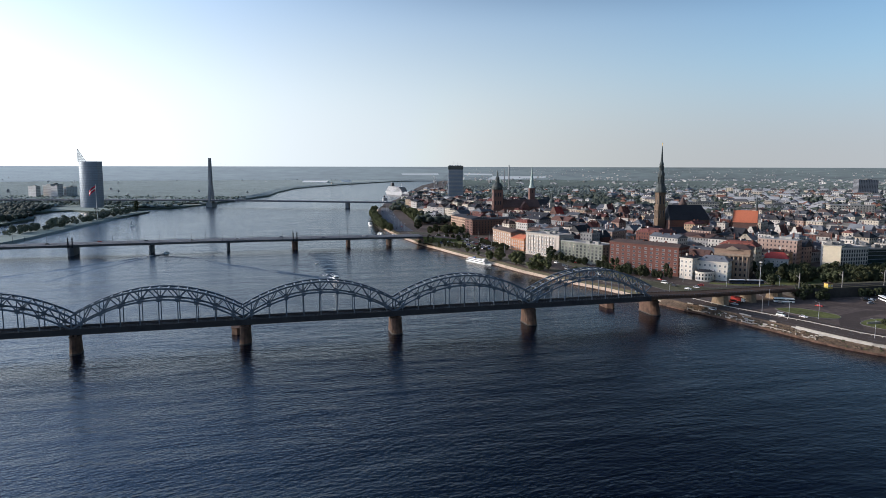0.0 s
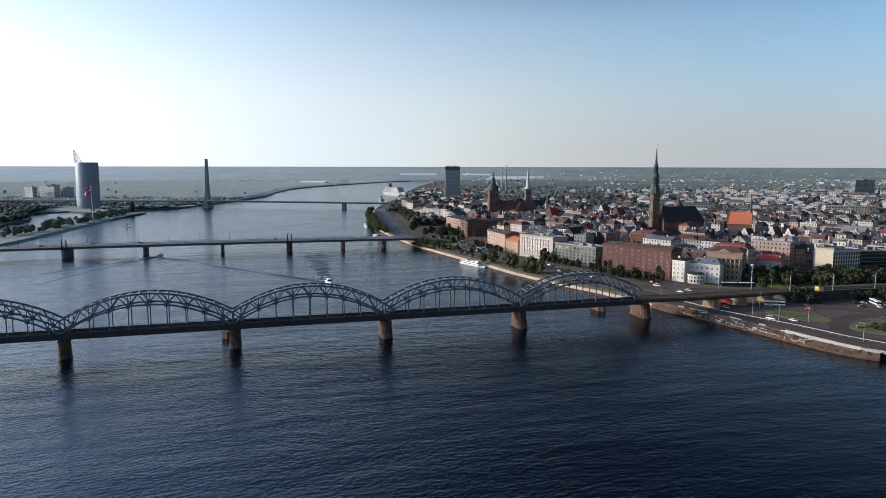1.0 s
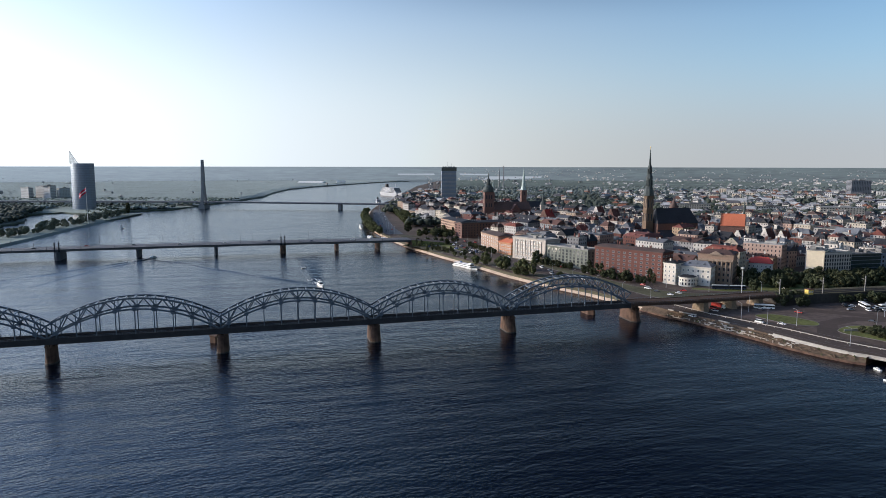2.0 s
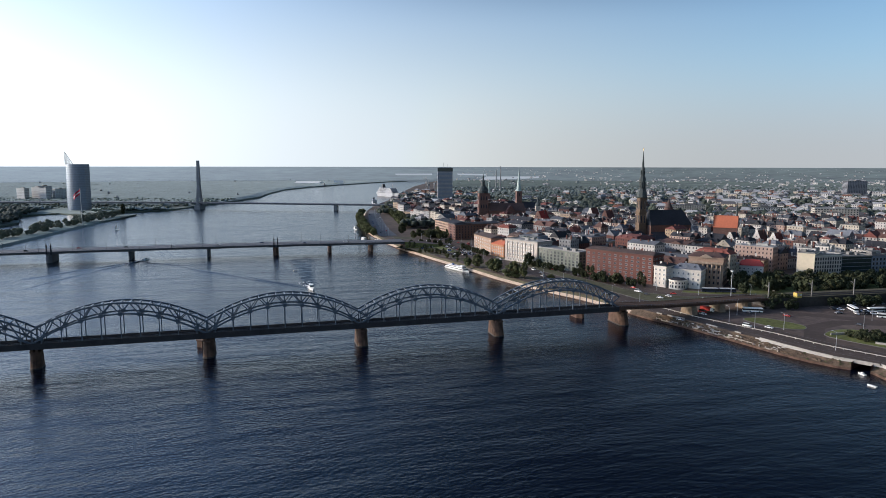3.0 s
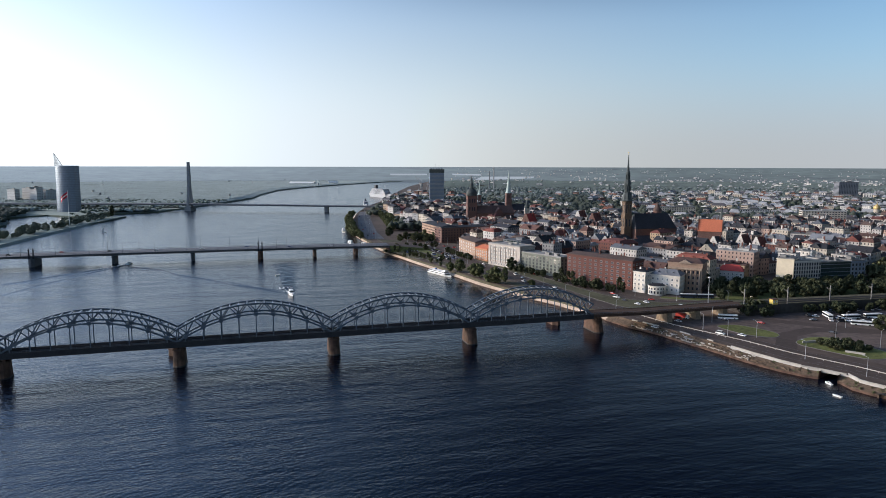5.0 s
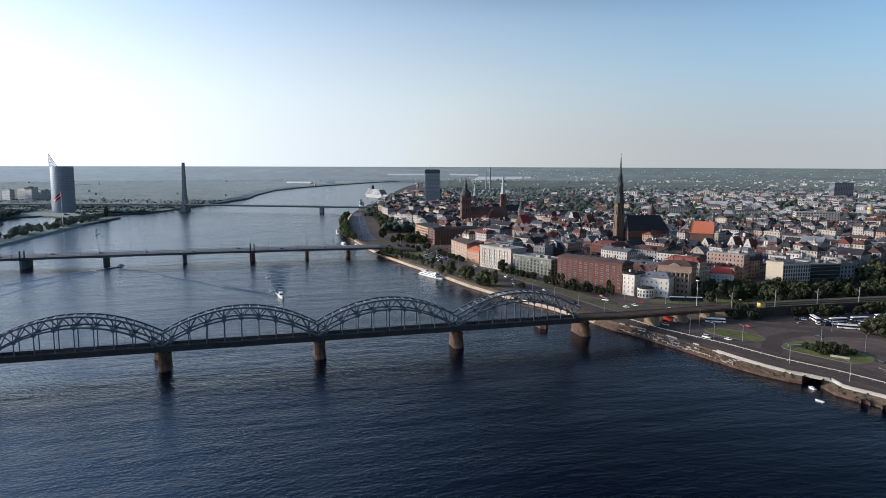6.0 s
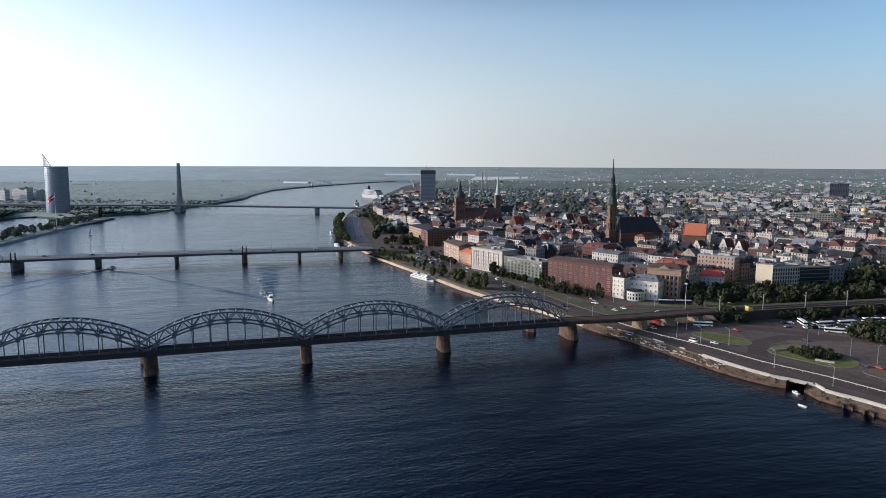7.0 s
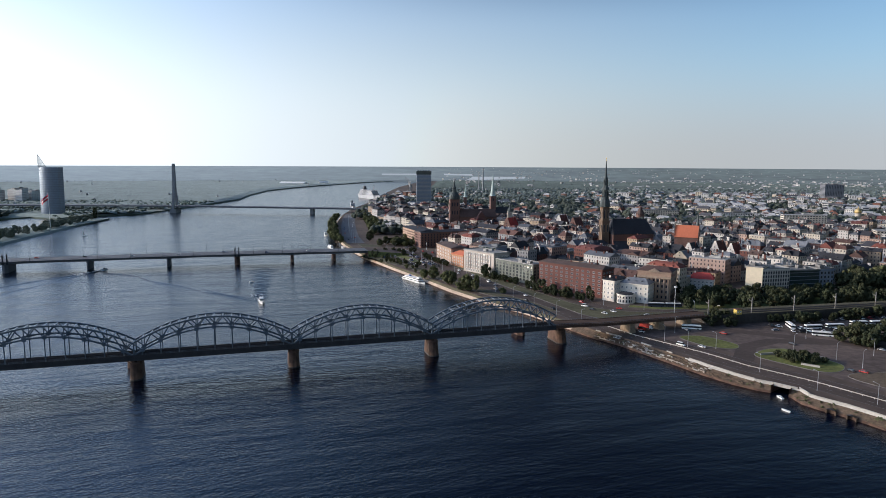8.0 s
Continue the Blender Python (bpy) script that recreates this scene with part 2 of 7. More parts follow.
GOLD = material("gilded_dome", (0.5, 0.36, 0.16), 0.5, 0.15, 0.8, 0.2, metal=0.5)
YELLOW = material("yellow_hut_paint", (0.55, 0.40, 0.10), 0.7, 0.15, 1.0, 0.2)
REDP = material("red_paint", (0.45, 0.05, 0.04), 0.6, 0.15, 1.0, 0.2)
DARKP = material("dark_paint", (0.03, 0.03, 0.035), 0.5, 0.2, 1.0, 0.2)
SILVER = material("silver_paint", (0.42, 0.43, 0.45), 0.35, 0.1, 1.0, 0.2, metal=0.4)
BLUEP = material("blue_paint", (0.05, 0.09, 0.2), 0.4, 0.1, 1.0, 0.2)
RUBBER = material("tyre_rubber", (0.02, 0.02, 0.02), 0.9, 0.2, 3.0, 0.5)
FOAM = material("boat_foam", (0.75, 0.77, 0.78), 0.8, 0.3, 0.8, 0.1)


# ---- building tools ----
class Mesh:
    """Collects boxes, beams, prisms and roofs into one mesh."""

    def __init__(self):
        self.v, self.f, self.mi = [], [], []

    def add(self, verts, faces, mi=0):
        k = len(self.v)
        self.v += [tuple(p) for p in verts]
        self.f += [tuple(k + i for i in f) for f in faces]
        self.mi += [mi] * len(faces)
        return self

    def box(self, cx, cy, z0, sx, sy, sz, rz=0.0, mi=0, taper=1.0):
        c, s = math.cos(radians(rz)), math.sin(radians(rz))
        out = []
        for z, k in ((z0, 1.0), (z0 + sz, taper)):
            for dx, dy in ((-1, -1), (1, -1), (1, 1), (-1, 1)):
                x, y = dx * sx / 2 * k, dy * sy / 2 * k
                out.append((cx + c * x - s * y, cy + s * x + c * y, z))
        return self.add(out, ((3, 2, 1, 0), (4, 5, 6, 7), (0, 1, 5, 4), (1, 2, 6, 5), (2, 3, 7, 6), (3, 0, 4, 7)), mi)

    def prism(self, poly, z0, z1, mi=0, top=None, bottom=True):
        n = len(poly)
        top = top or poly
        verts = [(x, y, z0) for x, y in poly] + [(x, y, z1) for x, y in top]
        faces = [(i, (i + 1) % n, n + (i + 1) % n, n + i) for i in range(n)] + [tuple(range(n, 2 * n))]
        if bottom:
            faces.append(tuple(reversed(range(n))))
        return self.add(verts, faces, mi)

    def beam(self, a, b, w, h=None, mi=0):
        a, b, h = Vector(a), Vector(b), h or w
        d = (b - a).normalized()
        side = d.cross(Vector((0, 0, 1)))
        side = side.normalized() if side.length > 1e-4 else Vector((1, 0, 0))
        up = side.cross(d)
        out = [p + side * (i * w / 2) + up * (j * h / 2) for p in (a, b) for i, j in ((-1, -1), (1, -1), (1, 1), (-1, 1))]
        return self.add(out, ((0, 1, 2, 3), (7, 6, 5, 4), (0, 4, 5, 1), (1, 5, 6, 2), (2, 6, 7, 3), (3, 7, 4, 0)), mi)

    def sweep(self, pts, w, h, mi=0):
        """One connected bar of box section through points that lie in one upright plane."""
        verts, n = [], len(pts)
        P = [Vector(p) for p in pts]
        for i, p in enumerate(P):
            d = (P[min(i + 1, n - 1)] - P[max(i - 1, 0)]).normalized()
            side = d.cross(Vector((0, 0, 1))).normalized()
            up = side.cross(d)
            verts += [p + side * (a * w / 2) + up * (b * h / 2) for a, b in ((-1, -1), (1, -1), (1, 1), (-1, 1))]
        faces = [(4 * i + j, 4 * i + 4 + j, 4 * i + 4 + (j + 1) % 4, 4 * i + (j + 1) % 4) for i in range(n - 1) for j in range(4)]
        return self.add(verts, faces + [(0, 1, 2, 3), (4 * n - 1, 4 * n - 2, 4 * n - 3, 4 * n - 4)], mi)

    def ring(self, cx, cy, rows, n=8, mi=0, turn=0.0):
        """A turned form: rows of (z, radius)."""
        verts, faces = [], []
        for z, r in rows:
            for i in range(n):
                a = 2 * math.pi * (i + turn) / n
                verts.append((cx + r * math.cos(a), cy + r * math.sin(a), z))
        for j in range(len(rows) - 1):
            for i in range(n):
                faces.append((j * n + i, j * n + (i + 1) % n, (j + 1) * n + (i + 1) % n, (j + 1) * n + i))
        faces += [tuple(reversed(range(n))), tuple(range((len(rows) - 1) * n, len(rows) * n))]
        return self.add(verts, faces, mi)

    def gable(self, cx, cy, z0, lx, ly, h, rz=0.0, over=0.4, mi=0, hip=0.0):
        """A pitched roof with its ridge along local x; hip: how far each ridge end is drawn in."""
        c, s = math.cos(radians(rz)), math.sin(radians(rz))
        x, y = lx / 2 + over, ly / 2 + over
        pts = [(-x, -y, 0), (x, -y, 0), (x, y, 0), (-x, y, 0), (-x + hip, 0, h), (x - hip, 0, h)]
        low = [(px, py, -0.35) for px, py, _ in pts[:4]]
        pts = [(cx + c * px - s * py, cy + s * px + c * py, z0 + pz) for px, py, pz in pts + low]
        return self.add(pts, ((0, 1, 5, 4), (2, 3, 4, 5), (1, 2, 5), (3, 0, 4), (6, 7, 1, 0), (7, 8, 2, 1), (8, 9, 3, 2), (9, 6, 0, 3), (9, 8, 7, 6)), mi)

    def data(self, name, mats, smooth=False):
        me = bpy.data.meshes.new(name)
        me.from_pydata(self.v, [], self.f)
        for m in mats if isinstance(mats, (list, tuple)) else [mats]:
            me.materials.append(m)
        if isinstance(mats, (list, tuple)) and len(mats) > 1:
            me.polygons.foreach_set("material_index", self.mi)
        if smooth:
            me.polygons.foreach_set("use_smooth", [True] * len(me.polygons))
        me.update()
        return me


def put(name, data, parent=None, label="", at=None):
    ob = new(name, data)
    if parent:
        ob.parent = parent
    if at is not None:
        ob.matrix_basis = at if isinstance(at, Matrix) else Matrix.Translation(at)
    return tagged(ob, label) if label else ob


def part(name, mesh, mat, parent, label="", smooth=False):
    return put(name, mesh.data(name, mat, smooth), parent, label)


def thing(name, label, category, m=None, group="", kind=""):
    ob = new(name)
    ob.empty_display_size = 0.5
    if m is not None:
        ob.matrix_basis = m
    return tagged(ob, label, category, group, kind)


def setting(name, mesh, mat, label, category):
    return tagged(put(name, mesh.data(name, mat)), label, category, kind="structure")


def along(poly, step):
    """Points every step metres along a line of plan points, with the direction there."""
    out, left = [], 0.0
    for a, b in zip(poly, poly[1:]):
        a, b = Vector((*a, 0)), Vector((*b, 0))
        d = b - a
        while left < d.length:
            out.append((a + d.normalized() * left, math.degrees(math.atan2(d.y, d.x))))
            left += step
        left -= d.length
    return out


def ribbon(mesh, poly, width, z, mi=0):
    """A flat strip along a line of plan points."""
    pts = [Vector((*p, 0)) for p in poly]
    rows = []
    for i, p in enumerate(pts):
        d = (pts[min(i + 1, len(pts) - 1)] - pts[max(i - 1, 0)]).normalized()
        side = Vector((-d.y, d.x, 0)) * width / 2
        rows += [(p.x + side.x, p.y + side.y, z), (p.x - side.x, p.y - side.y, z)]
    mesh.add(rows, [(2 * i + 1, 2 * i + 3, 2 * i + 2, 2 * i) for i in range(len(pts) - 1)], mi)
    return mesh


def offset(poly, d):
    """Plan points moved d metres to the left of their way."""
    pts, out = [Vector(p) for p in poly], []
    for i, p in enumerate(pts):
        t = (pts[min(i + 1, len(pts) - 1)] - pts[max(i - 1, 0)]).normalized()
        out.append((p.x - t.y * d, p.y + t.x * d))
    return out


def inside(x, y, poly):
    hit, j = False, len(poly) - 1
    for i in range(len(poly)):
        (xi, yi), (xj, yj) = poly[i], poly[j]
        if (yi > y) != (yj > y) and x < (xj - xi) * (y - yi) / (yj - yi) + xi:
            hit = not hit
        j = i
    return hit


# ---- water and land ----
LAND = 4.0


def sheet(name, poly, z, mat, label, category):
    """A flat piece of land over a plan polygon, triangulated."""
    bm = bmesh.new()
    vs = [bm.verts.new((x, y, z)) for x, y in poly]
    f = bm.faces.new(vs)
    if f.normal.z < 0:
        f.normal_flip()
    bmesh.ops.triangulate(bm, faces=bm.faces[:])
    me = bpy.data.meshes.new(name)
    bm.normal_update()
    for face in bm.faces:
        if face.normal.z < 0:
            face.normal_flip()
    bm.to_mesh(me)
    bm.free()
    me.materials.append(mat)
    return tagged(put(name, me), label, category, kind="structure")


water = Mesh()
water.add([(-5200, -1500, 0), (5200, -1500, 0), (5200, 5600, 0), (-5200, 5600, 0)], [(0, 1, 2, 3)])
setting("water", water, WATER, "wide dark blue river with small evening ripples", "river")

# the city bank's water line, from the near quay downstream
BANK_NEAR = [(900, -560), (330, 160), (262, 238), (237, 264), (232.5, 272.5), (227.5, 281), (221.5, 288.5), (217.6, 295), (217.2, 304.2)]
MOUTH = [(216.6, 305.0), (210.8, 310.8)]         # a canal mouth under the road
BANK_MID = [(206, 313.5), (197, 323), (188, 337), (180, 353.5), (170, 372.5), (159, 394), (147, 410)]
BANK_FAR = [(136, 431), (112, 475), (89, 506), (76, 526), (57, 559), (28, 620), (-2, 678), (-22, 720), (-40, 757), (-60, 810), (-80, 868), (-108, 965), (-142, 1168),
            (-160, 1366), (-166, 1571), (-155, 1755), (-159, 2241), (-149, 3008), (-93, 3800), (-60, 4250)]
BANK = BANK_NEAR + MOUTH + BANK_MID + BANK_FAR
WIDE = [5.0] * 9 + [3.4, 3.4] + [4.2, 5.8, 6.6, 6.4, 6.0, 5.6, 5.2]
# the bank's section, line by line from the water up: plan line and height
def bank_line(near, far, z_near, z_far):
    out = []
    for i, ((x, y), (nx, ny)) in enumerate(zip(BANK, offset(BANK, -1))):
        d = near * WIDE[i] if i < len(WIDE) else far
        out.append((x + (nx - x) * d, y + (ny - y) * d, z_near if i < len(WIDE) else z_far))
    return out


top_line = [p[:2] for p in bank_line(1.0, 4.2, LAND, LAND)]
sheet("ground", top_line + [(-60, 4400), (6000, 4400), (6000, -560)], LAND, PAVING, "flat paved city ground along the river bank", "ground")
LEDGE = material("worn_brown_ledge", (0.10, 0.07, 0.048), 0.95, 0.6, 0.7, 0.15, bump=0.8)
PINKSTONE = material("weathered_bank_stone", (0.43, 0.33, 0.25), 0.9, 0.4, 0.8, 0.06, bump=0.5)
section = [bank_line(0, 0, -1.0, -1.0), bank_line(0.03, 0.2, 1.1, 0.6), bank_line(0.92, 2.4, 3.15, 2.3), bank_line(1.0, 4.2, LAND, LAND)]
KN, GAP = len(WIDE), len(BANK_NEAR)
for name, k, mats, label in (("quay_wall", 0, [GRANITE, GRANITE], "weathered dark stone edge of the quay at the water"), ("quay_ledge", 1, [LEDGE, PINKSTONE], "worn brown ledge below the quay road"),
                             ("embankment_wall", 2, [PALECON, DRYGRASS, LEDGE], "pale low wall and dry grass slope along the river")):
    m = Mesh()
    lo, hi = section[k], section[k + 1]
    for i in range(len(lo) - 1):
        if i != GAP:
            m.add([lo[i], lo[i + 1], hi[i + 1], hi[i]], [(0, 1, 2, 3)], (2 if k == 2 and i > 13 else 0) if i < KN else 1)
    setting(name, m, mats, label, "quay")
# the canal's side walls and end under the road
canal = Mesh()
cn = Vector((0.78, 0.62, 0))
c0, c1 = Vector((*MOUTH[0], 0)), Vector((*MOUTH[1], 0))
for p, q in ((c0, c0 + cn * 30), (c0 + cn * 30, c1 + cn * 30), (c1 + cn * 30, c1)):
    canal.add([(p.x, p.y, -1), (q.x, q.y, -1), (q.x, q.y, LAND - 0.02), (p.x, p.y, LAND - 0.02)], [(0, 1, 2, 3), (3, 2, 1, 0)])
setting("canal_wall", canal, GRANITE, "dark stone walls of the canal mouth under the road", "canal")
t0, t1 = Vector((*top_line[GAP], 0)), Vector((*top_line[GAP + 1], 0))
setting("canal_beam", Mesh().beam((t0.x, t0.y, LAND - 0.4), (t1.x, t1.y, LAND - 0.4), 0.8, 1.1), PALECON, "pale concrete beam over the canal mouth", "beam")

LEFT = [(-6000, 500), (-1200, 640), (-840, 820), (-688, 985), (-702, 1085), (-800, 1238), (-764, 1300), (-690, 1262), (-684, 1335), (-628, 1362), (-590, 1400), (-578, 1548), (-560, 1750),
        (-552, 1962), (-600, 2250), (-631, 2594), (-600, 2900), (-549, 3151), (-440, 3560), (-341, 3871), (-118, 4205), (-60, 4400), (-6000, 4400)]
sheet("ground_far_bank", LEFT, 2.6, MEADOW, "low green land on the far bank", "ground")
skirt = Mesh()
for (a, b), (c, d) in zip(LEFT, LEFT[1:-1]):
    skirt.add([(a, b, -1), (c, d, -1), (c, d, 2.6), (a, b, 2.6)], [(0, 1, 2, 3)])
setting("far_bank_edge", skirt, MEADOW, "earthy edge of the far bank", "bank")
ISLAND = [(-440, 380), (-492, 600), (-509, 724), (-516, 792), (-530, 874), (-550, 983), (-566, 1090), (-592, 1216), (-600, 1279), (-626, 1246), (-632, 1146), (-614, 1000), (-597, 894), (-578, 822),
          (-566, 640), (-560, 380)]
dam = Mesh()
dam.prism([(x, y) for x, y in ISLAND], -1, 3.0, top=[(x + (6 if x < -570 else -7), y) for x, y in ISLAND])
setting("ground_island", dam, MEADOW, "narrow grassy dam island in the river", "island")

# beyond four kilometres the plain is a backdrop, drawn together so that it fills the view up to the skyline
def far_place(x, y):
    """Where a point of the plain stands: x, y, the rise of the ground there, and the scale of what stands on it."""
    r = math.hypot(x, y)
    if r <= 4000:
        return x, y, 0.0, 1.0
    k = (4000 + 940 * (1 - 4000 / r)) / r
    return x * k, y * k, 98 * (1 - k), k


INLETS = [[(191, 4000), (640, 4619), (753, 5416), (317, 5314)], [(95, 6016), (342, 5805), (389, 6740), (103, 7026)], [(-457, 5867), (-134, 5954), (-164, 6941), (-540, 6823)]]
FARPLAIN = material("haze_glow_plain", (0.05, 0.066, 0.055), 1.0, 0.7, 0.012, 0.003, spec=0.0, sheen=0.1)
glow = FARPLAIN.node_tree.nodes["Principled BSDF"].inputs      # haze put into the backdrop as a faint emission
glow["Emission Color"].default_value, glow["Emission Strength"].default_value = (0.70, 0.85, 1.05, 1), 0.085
# the emitted haze is stronger toward the sun's side
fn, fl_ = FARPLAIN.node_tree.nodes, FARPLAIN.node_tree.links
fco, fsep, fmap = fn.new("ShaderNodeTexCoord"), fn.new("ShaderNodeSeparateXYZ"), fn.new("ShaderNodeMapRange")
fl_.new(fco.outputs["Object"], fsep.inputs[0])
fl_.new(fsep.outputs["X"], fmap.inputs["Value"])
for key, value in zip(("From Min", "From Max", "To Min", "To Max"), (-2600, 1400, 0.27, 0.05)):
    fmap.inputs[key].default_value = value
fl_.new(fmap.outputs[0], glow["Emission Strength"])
plain = Mesh()
NA, RR = 60, (4000, 4300, 4800, 5500, 6500, 8000, 10000, 13000, 18000, 26000, 40000)
for r in RR:
    for i in range(NA + 1):
        a = radians(-60 + 120 * i / NA)
        x, y, z, k = far_place(r * math.sin(a), r * math.cos(a))
        plain.add([(x, y, 1.5 + z if r > 4000 else -2)], [])
for j in range(len(RR) - 1):
    for i in range(NA):
        k = j * (NA + 1) + i
        plain.f.append((k, k + 1, k + NA + 2, k + NA + 1))
        plain.mi.append(0)
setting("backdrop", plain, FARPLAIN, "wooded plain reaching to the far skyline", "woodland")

# the inlets' pale sky reflection is emitted by the material itself
INLETWATER = material("sky_glow_water", (0.05, 0.06, 0.07), 0.6, 0.1, 0.02, 0.004, spec=0.2)
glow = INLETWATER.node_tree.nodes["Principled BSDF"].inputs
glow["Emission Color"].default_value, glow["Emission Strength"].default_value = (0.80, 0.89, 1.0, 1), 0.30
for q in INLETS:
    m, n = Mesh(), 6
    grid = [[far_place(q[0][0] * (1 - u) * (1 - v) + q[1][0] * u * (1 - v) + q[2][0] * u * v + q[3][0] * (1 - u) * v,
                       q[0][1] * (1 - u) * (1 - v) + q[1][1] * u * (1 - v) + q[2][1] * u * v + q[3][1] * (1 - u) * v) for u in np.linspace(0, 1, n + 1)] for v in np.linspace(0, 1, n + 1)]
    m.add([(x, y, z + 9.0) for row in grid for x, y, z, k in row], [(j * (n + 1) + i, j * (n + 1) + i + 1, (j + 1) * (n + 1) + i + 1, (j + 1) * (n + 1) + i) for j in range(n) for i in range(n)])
    setting("backdrop_water", m, INLETWATER, "pale glowing far harbour inlet on the plain", "water")

# ---- railway bridge ----
RB_ANG, SPAN = 16.4, 79.3
RB_O = Vector((-32.4, 350.4, 0))            # front truss over the third pier
rb_dir = Vector((math.cos(radians(RB_ANG)), math.sin(radians(RB_ANG)), 0))
TW = 8.2                                      # between the two trusses
PANELS = 9
DECK_Z = 12.4


def top_z(s):
    return 18.7 + 11.7 * (1 - (2 * s - 1) ** 2)


def low_z(s):
    return 12.4 + 12.5 * (1 - (2 * s - 1) ** 2)


def railway_bridge():
    bridge = thing("railway_bridge", "grey steel arched truss railway bridge on stone piers in the river", "bridge", Matrix.Translation(RB_O) @ pose(0, 0, 0, 0, 0, RB_ANG))
    node = lambda k, y, f: (SPAN * k / PANELS, y, f(k / PANELS))
    deck = Mesh()
    deck.box(SPAN / 2, TW / 2, DECK_Z - 1.0, SPAN, TW + 2.0, 1.0)
    for y in (-0.8, TW + 0.8):
        deck.box(SPAN / 2, y, DECK_Z - 2.6, SPAN, 0.5, 2.9)
    for k in range(PANELS * 2):
        deck.box(SPAN * (k + 0.5) / PANELS / 2, TW / 2, DECK_Z - 2.2, 0.5, TW + 1.0, 1.3)
    deck_me = deck.data("deck", DECKSTEEL)
    ball = Mesh()
    for y in (2.0, 6.2):
        ball.prism([(0, y - 1.6), (SPAN, y - 1.6), (SPAN, y + 1.6), (0, y + 1.6)], DECK_Z, DECK_Z + 0.35)
    ball_me = ball.data("ballast", BALLAST)
    rail = Mesh().box(SPAN / 2, 0, DECK_Z + 0.35, SPAN, 0.09, 0.18)
    rail_me = rail.data("rail", RAIL)
    fence = Mesh()
    for k in range(41):
        fence.box(SPAN * k / 40, 0, DECK_Z, 0.08, 0.08, 1.15)
    for z in (0.55, 1.1):
        fence.box(SPAN / 2, 0, DECK_Z + z, SPAN, 0.07, 0.07)
    fence_me = fence.data("railing", STEEL)
    top, low = Mesh(), Mesh()
    top.sweep([node(i / 2, 0, top_z) for i in range(2 * PANELS + 1)], 0.66, 0.85)
    low.sweep([node(i / 2, 0, low_z) for i in range(2 * PANELS + 1)], 0.66, 0.8)
    web = []
    for k in range(PANELS):
        c = k + 0.5
        for e in (-0.5, 0.5):
            web.append(("diagonal", Mesh().beam(node(c, 0, low_z), node(c + e, 0, top_z), 0.46, 0.5).data("diagonal", STEEL)))
        web.append(("upright", Mesh().beam(node(c, 0, low_z), node(c, 0, top_z), 0.36, 0.36).data("upright", STEEL)))
        web.append(("gusset_plate", Mesh().box(SPAN * c / PANELS, 0, low_z(c / PANELS) - 0.9, 1.9, 0.95, 1.8).data("gusset_plate", STEEL)))
    web.append(("end_post", Mesh().beam((0.35, 0, DECK_Z), (0.35, 0, 18.7), 0.6, 0.7).data("end_post", STEEL)))
    top_me, low_me = top.data("top_chord", STEEL), low.data("bottom_chord", STEEL)
    strut_me = Mesh().beam((0, -0.3, 0), (0, TW + 0.3, 0), 0.6, 0.3).data("cross_strut", GLINTSTEEL)
    wind = Mesh()
    for i in range(2 * PANELS):
        a, b = node(i / 2, 0, top_z), node((i + 1) / 2, 0, top_z)
        if i % 2:
            a, b = b, a
        wind.beam(a, (b[0], TW, b[2]), 0.2, 0.2)
    for i in range(2, PANELS - 1):
        a, b = node(i, 0, low_z), node(i + 1, 0, low_z)
        wind.beam(a, (b[0], TW, b[2]), 0.2, 0.2)
        wind.beam((a[0], TW, a[2]), b, 0.2, 0.2)
    wind_me = wind.data("wind_bracing", STEEL)
    hanger_me = [Mesh().box(0, 0, DECK_Z - 0.5, 0.46, 0.36, low_z((k + 0.5) / PANELS) - DECK_Z + 0.5).data("hanger", STEEL) for k in range(PANELS)]
    for n in range(-4, 2):
        x0 = n * SPAN
        d = put("span_deck", deck_me, bridge, "dark riveted deck girders", (x0, 0, 0))
        put("ballast", ball_me, d)
        for y in (1.25, 2.75, 5.45, 6.95):
            put("rail", rail_me, d, at=(0, y, 0))
        for y in (-0.9, TW + 0.9):
            put("railing", fence_me, d, at=(0, y, 0))
        for y in (0, TW):
            put("top_chord", top_me, d, at=(0, y, 0))
            put("bottom_chord", low_me, d, at=(0, y, 0))
            for nm, me in web:
                put(nm, me, d, at=(0, y, 0))
            for k in range(PANELS):
                put("hanger", hanger_me[k], d, at=(SPAN * (k + 0.5) / PANELS, y, 0))
        for i in range(2 * PANELS + 1):
            if i:
                put("cross_strut", strut_me, d, at=node(i / 2, 0, top_z))
        tagged(put("wind_bracing", wind_me, d), kind="stuff")
    # long stone piers with a raking ice-breaker nose upstream
    pier, base, cap = Mesh(), Mesh(), Mesh()
    plan = lambda w, nose, tail: [(-w, nose + 2.2), (-w * 0.72, nose + 0.9), (-w * 0.3, nose), (w * 0.3, nose), (w * 0.72, nose + 0.9), (w, nose + 2.2), (w, tail - 1.6), (w * 0.6, tail), (-w * 0.6, tail), (-w, tail - 1.6)]
    pier.prism(plan(2.95, -3.6, 10.4), 0.7, 4.6, top=plan(2.8, -2.9, 10.3))
    pier.prism(plan(2.8, -2.9, 10.3), 4.6, 8.0, top=plan(2.65, -2.2, 10.2), bottom=False)
    base.prism(plan(3.2, -4.1, 10.8), -2.0, 0.7, top=plan(3.1, -3.9, 10.7))
    cap.prism(plan(2.95, -2.6, 10.5), 8.0, 8.6)
    cap.prism(plan(2.6, -2.0, 10.0), 8.6, 9.1)
    for x in (-1.3, 1.3):
        for y in (0, TW):
            cap.box(x, y, 9.1, 1.2, 1.4, 0.9)
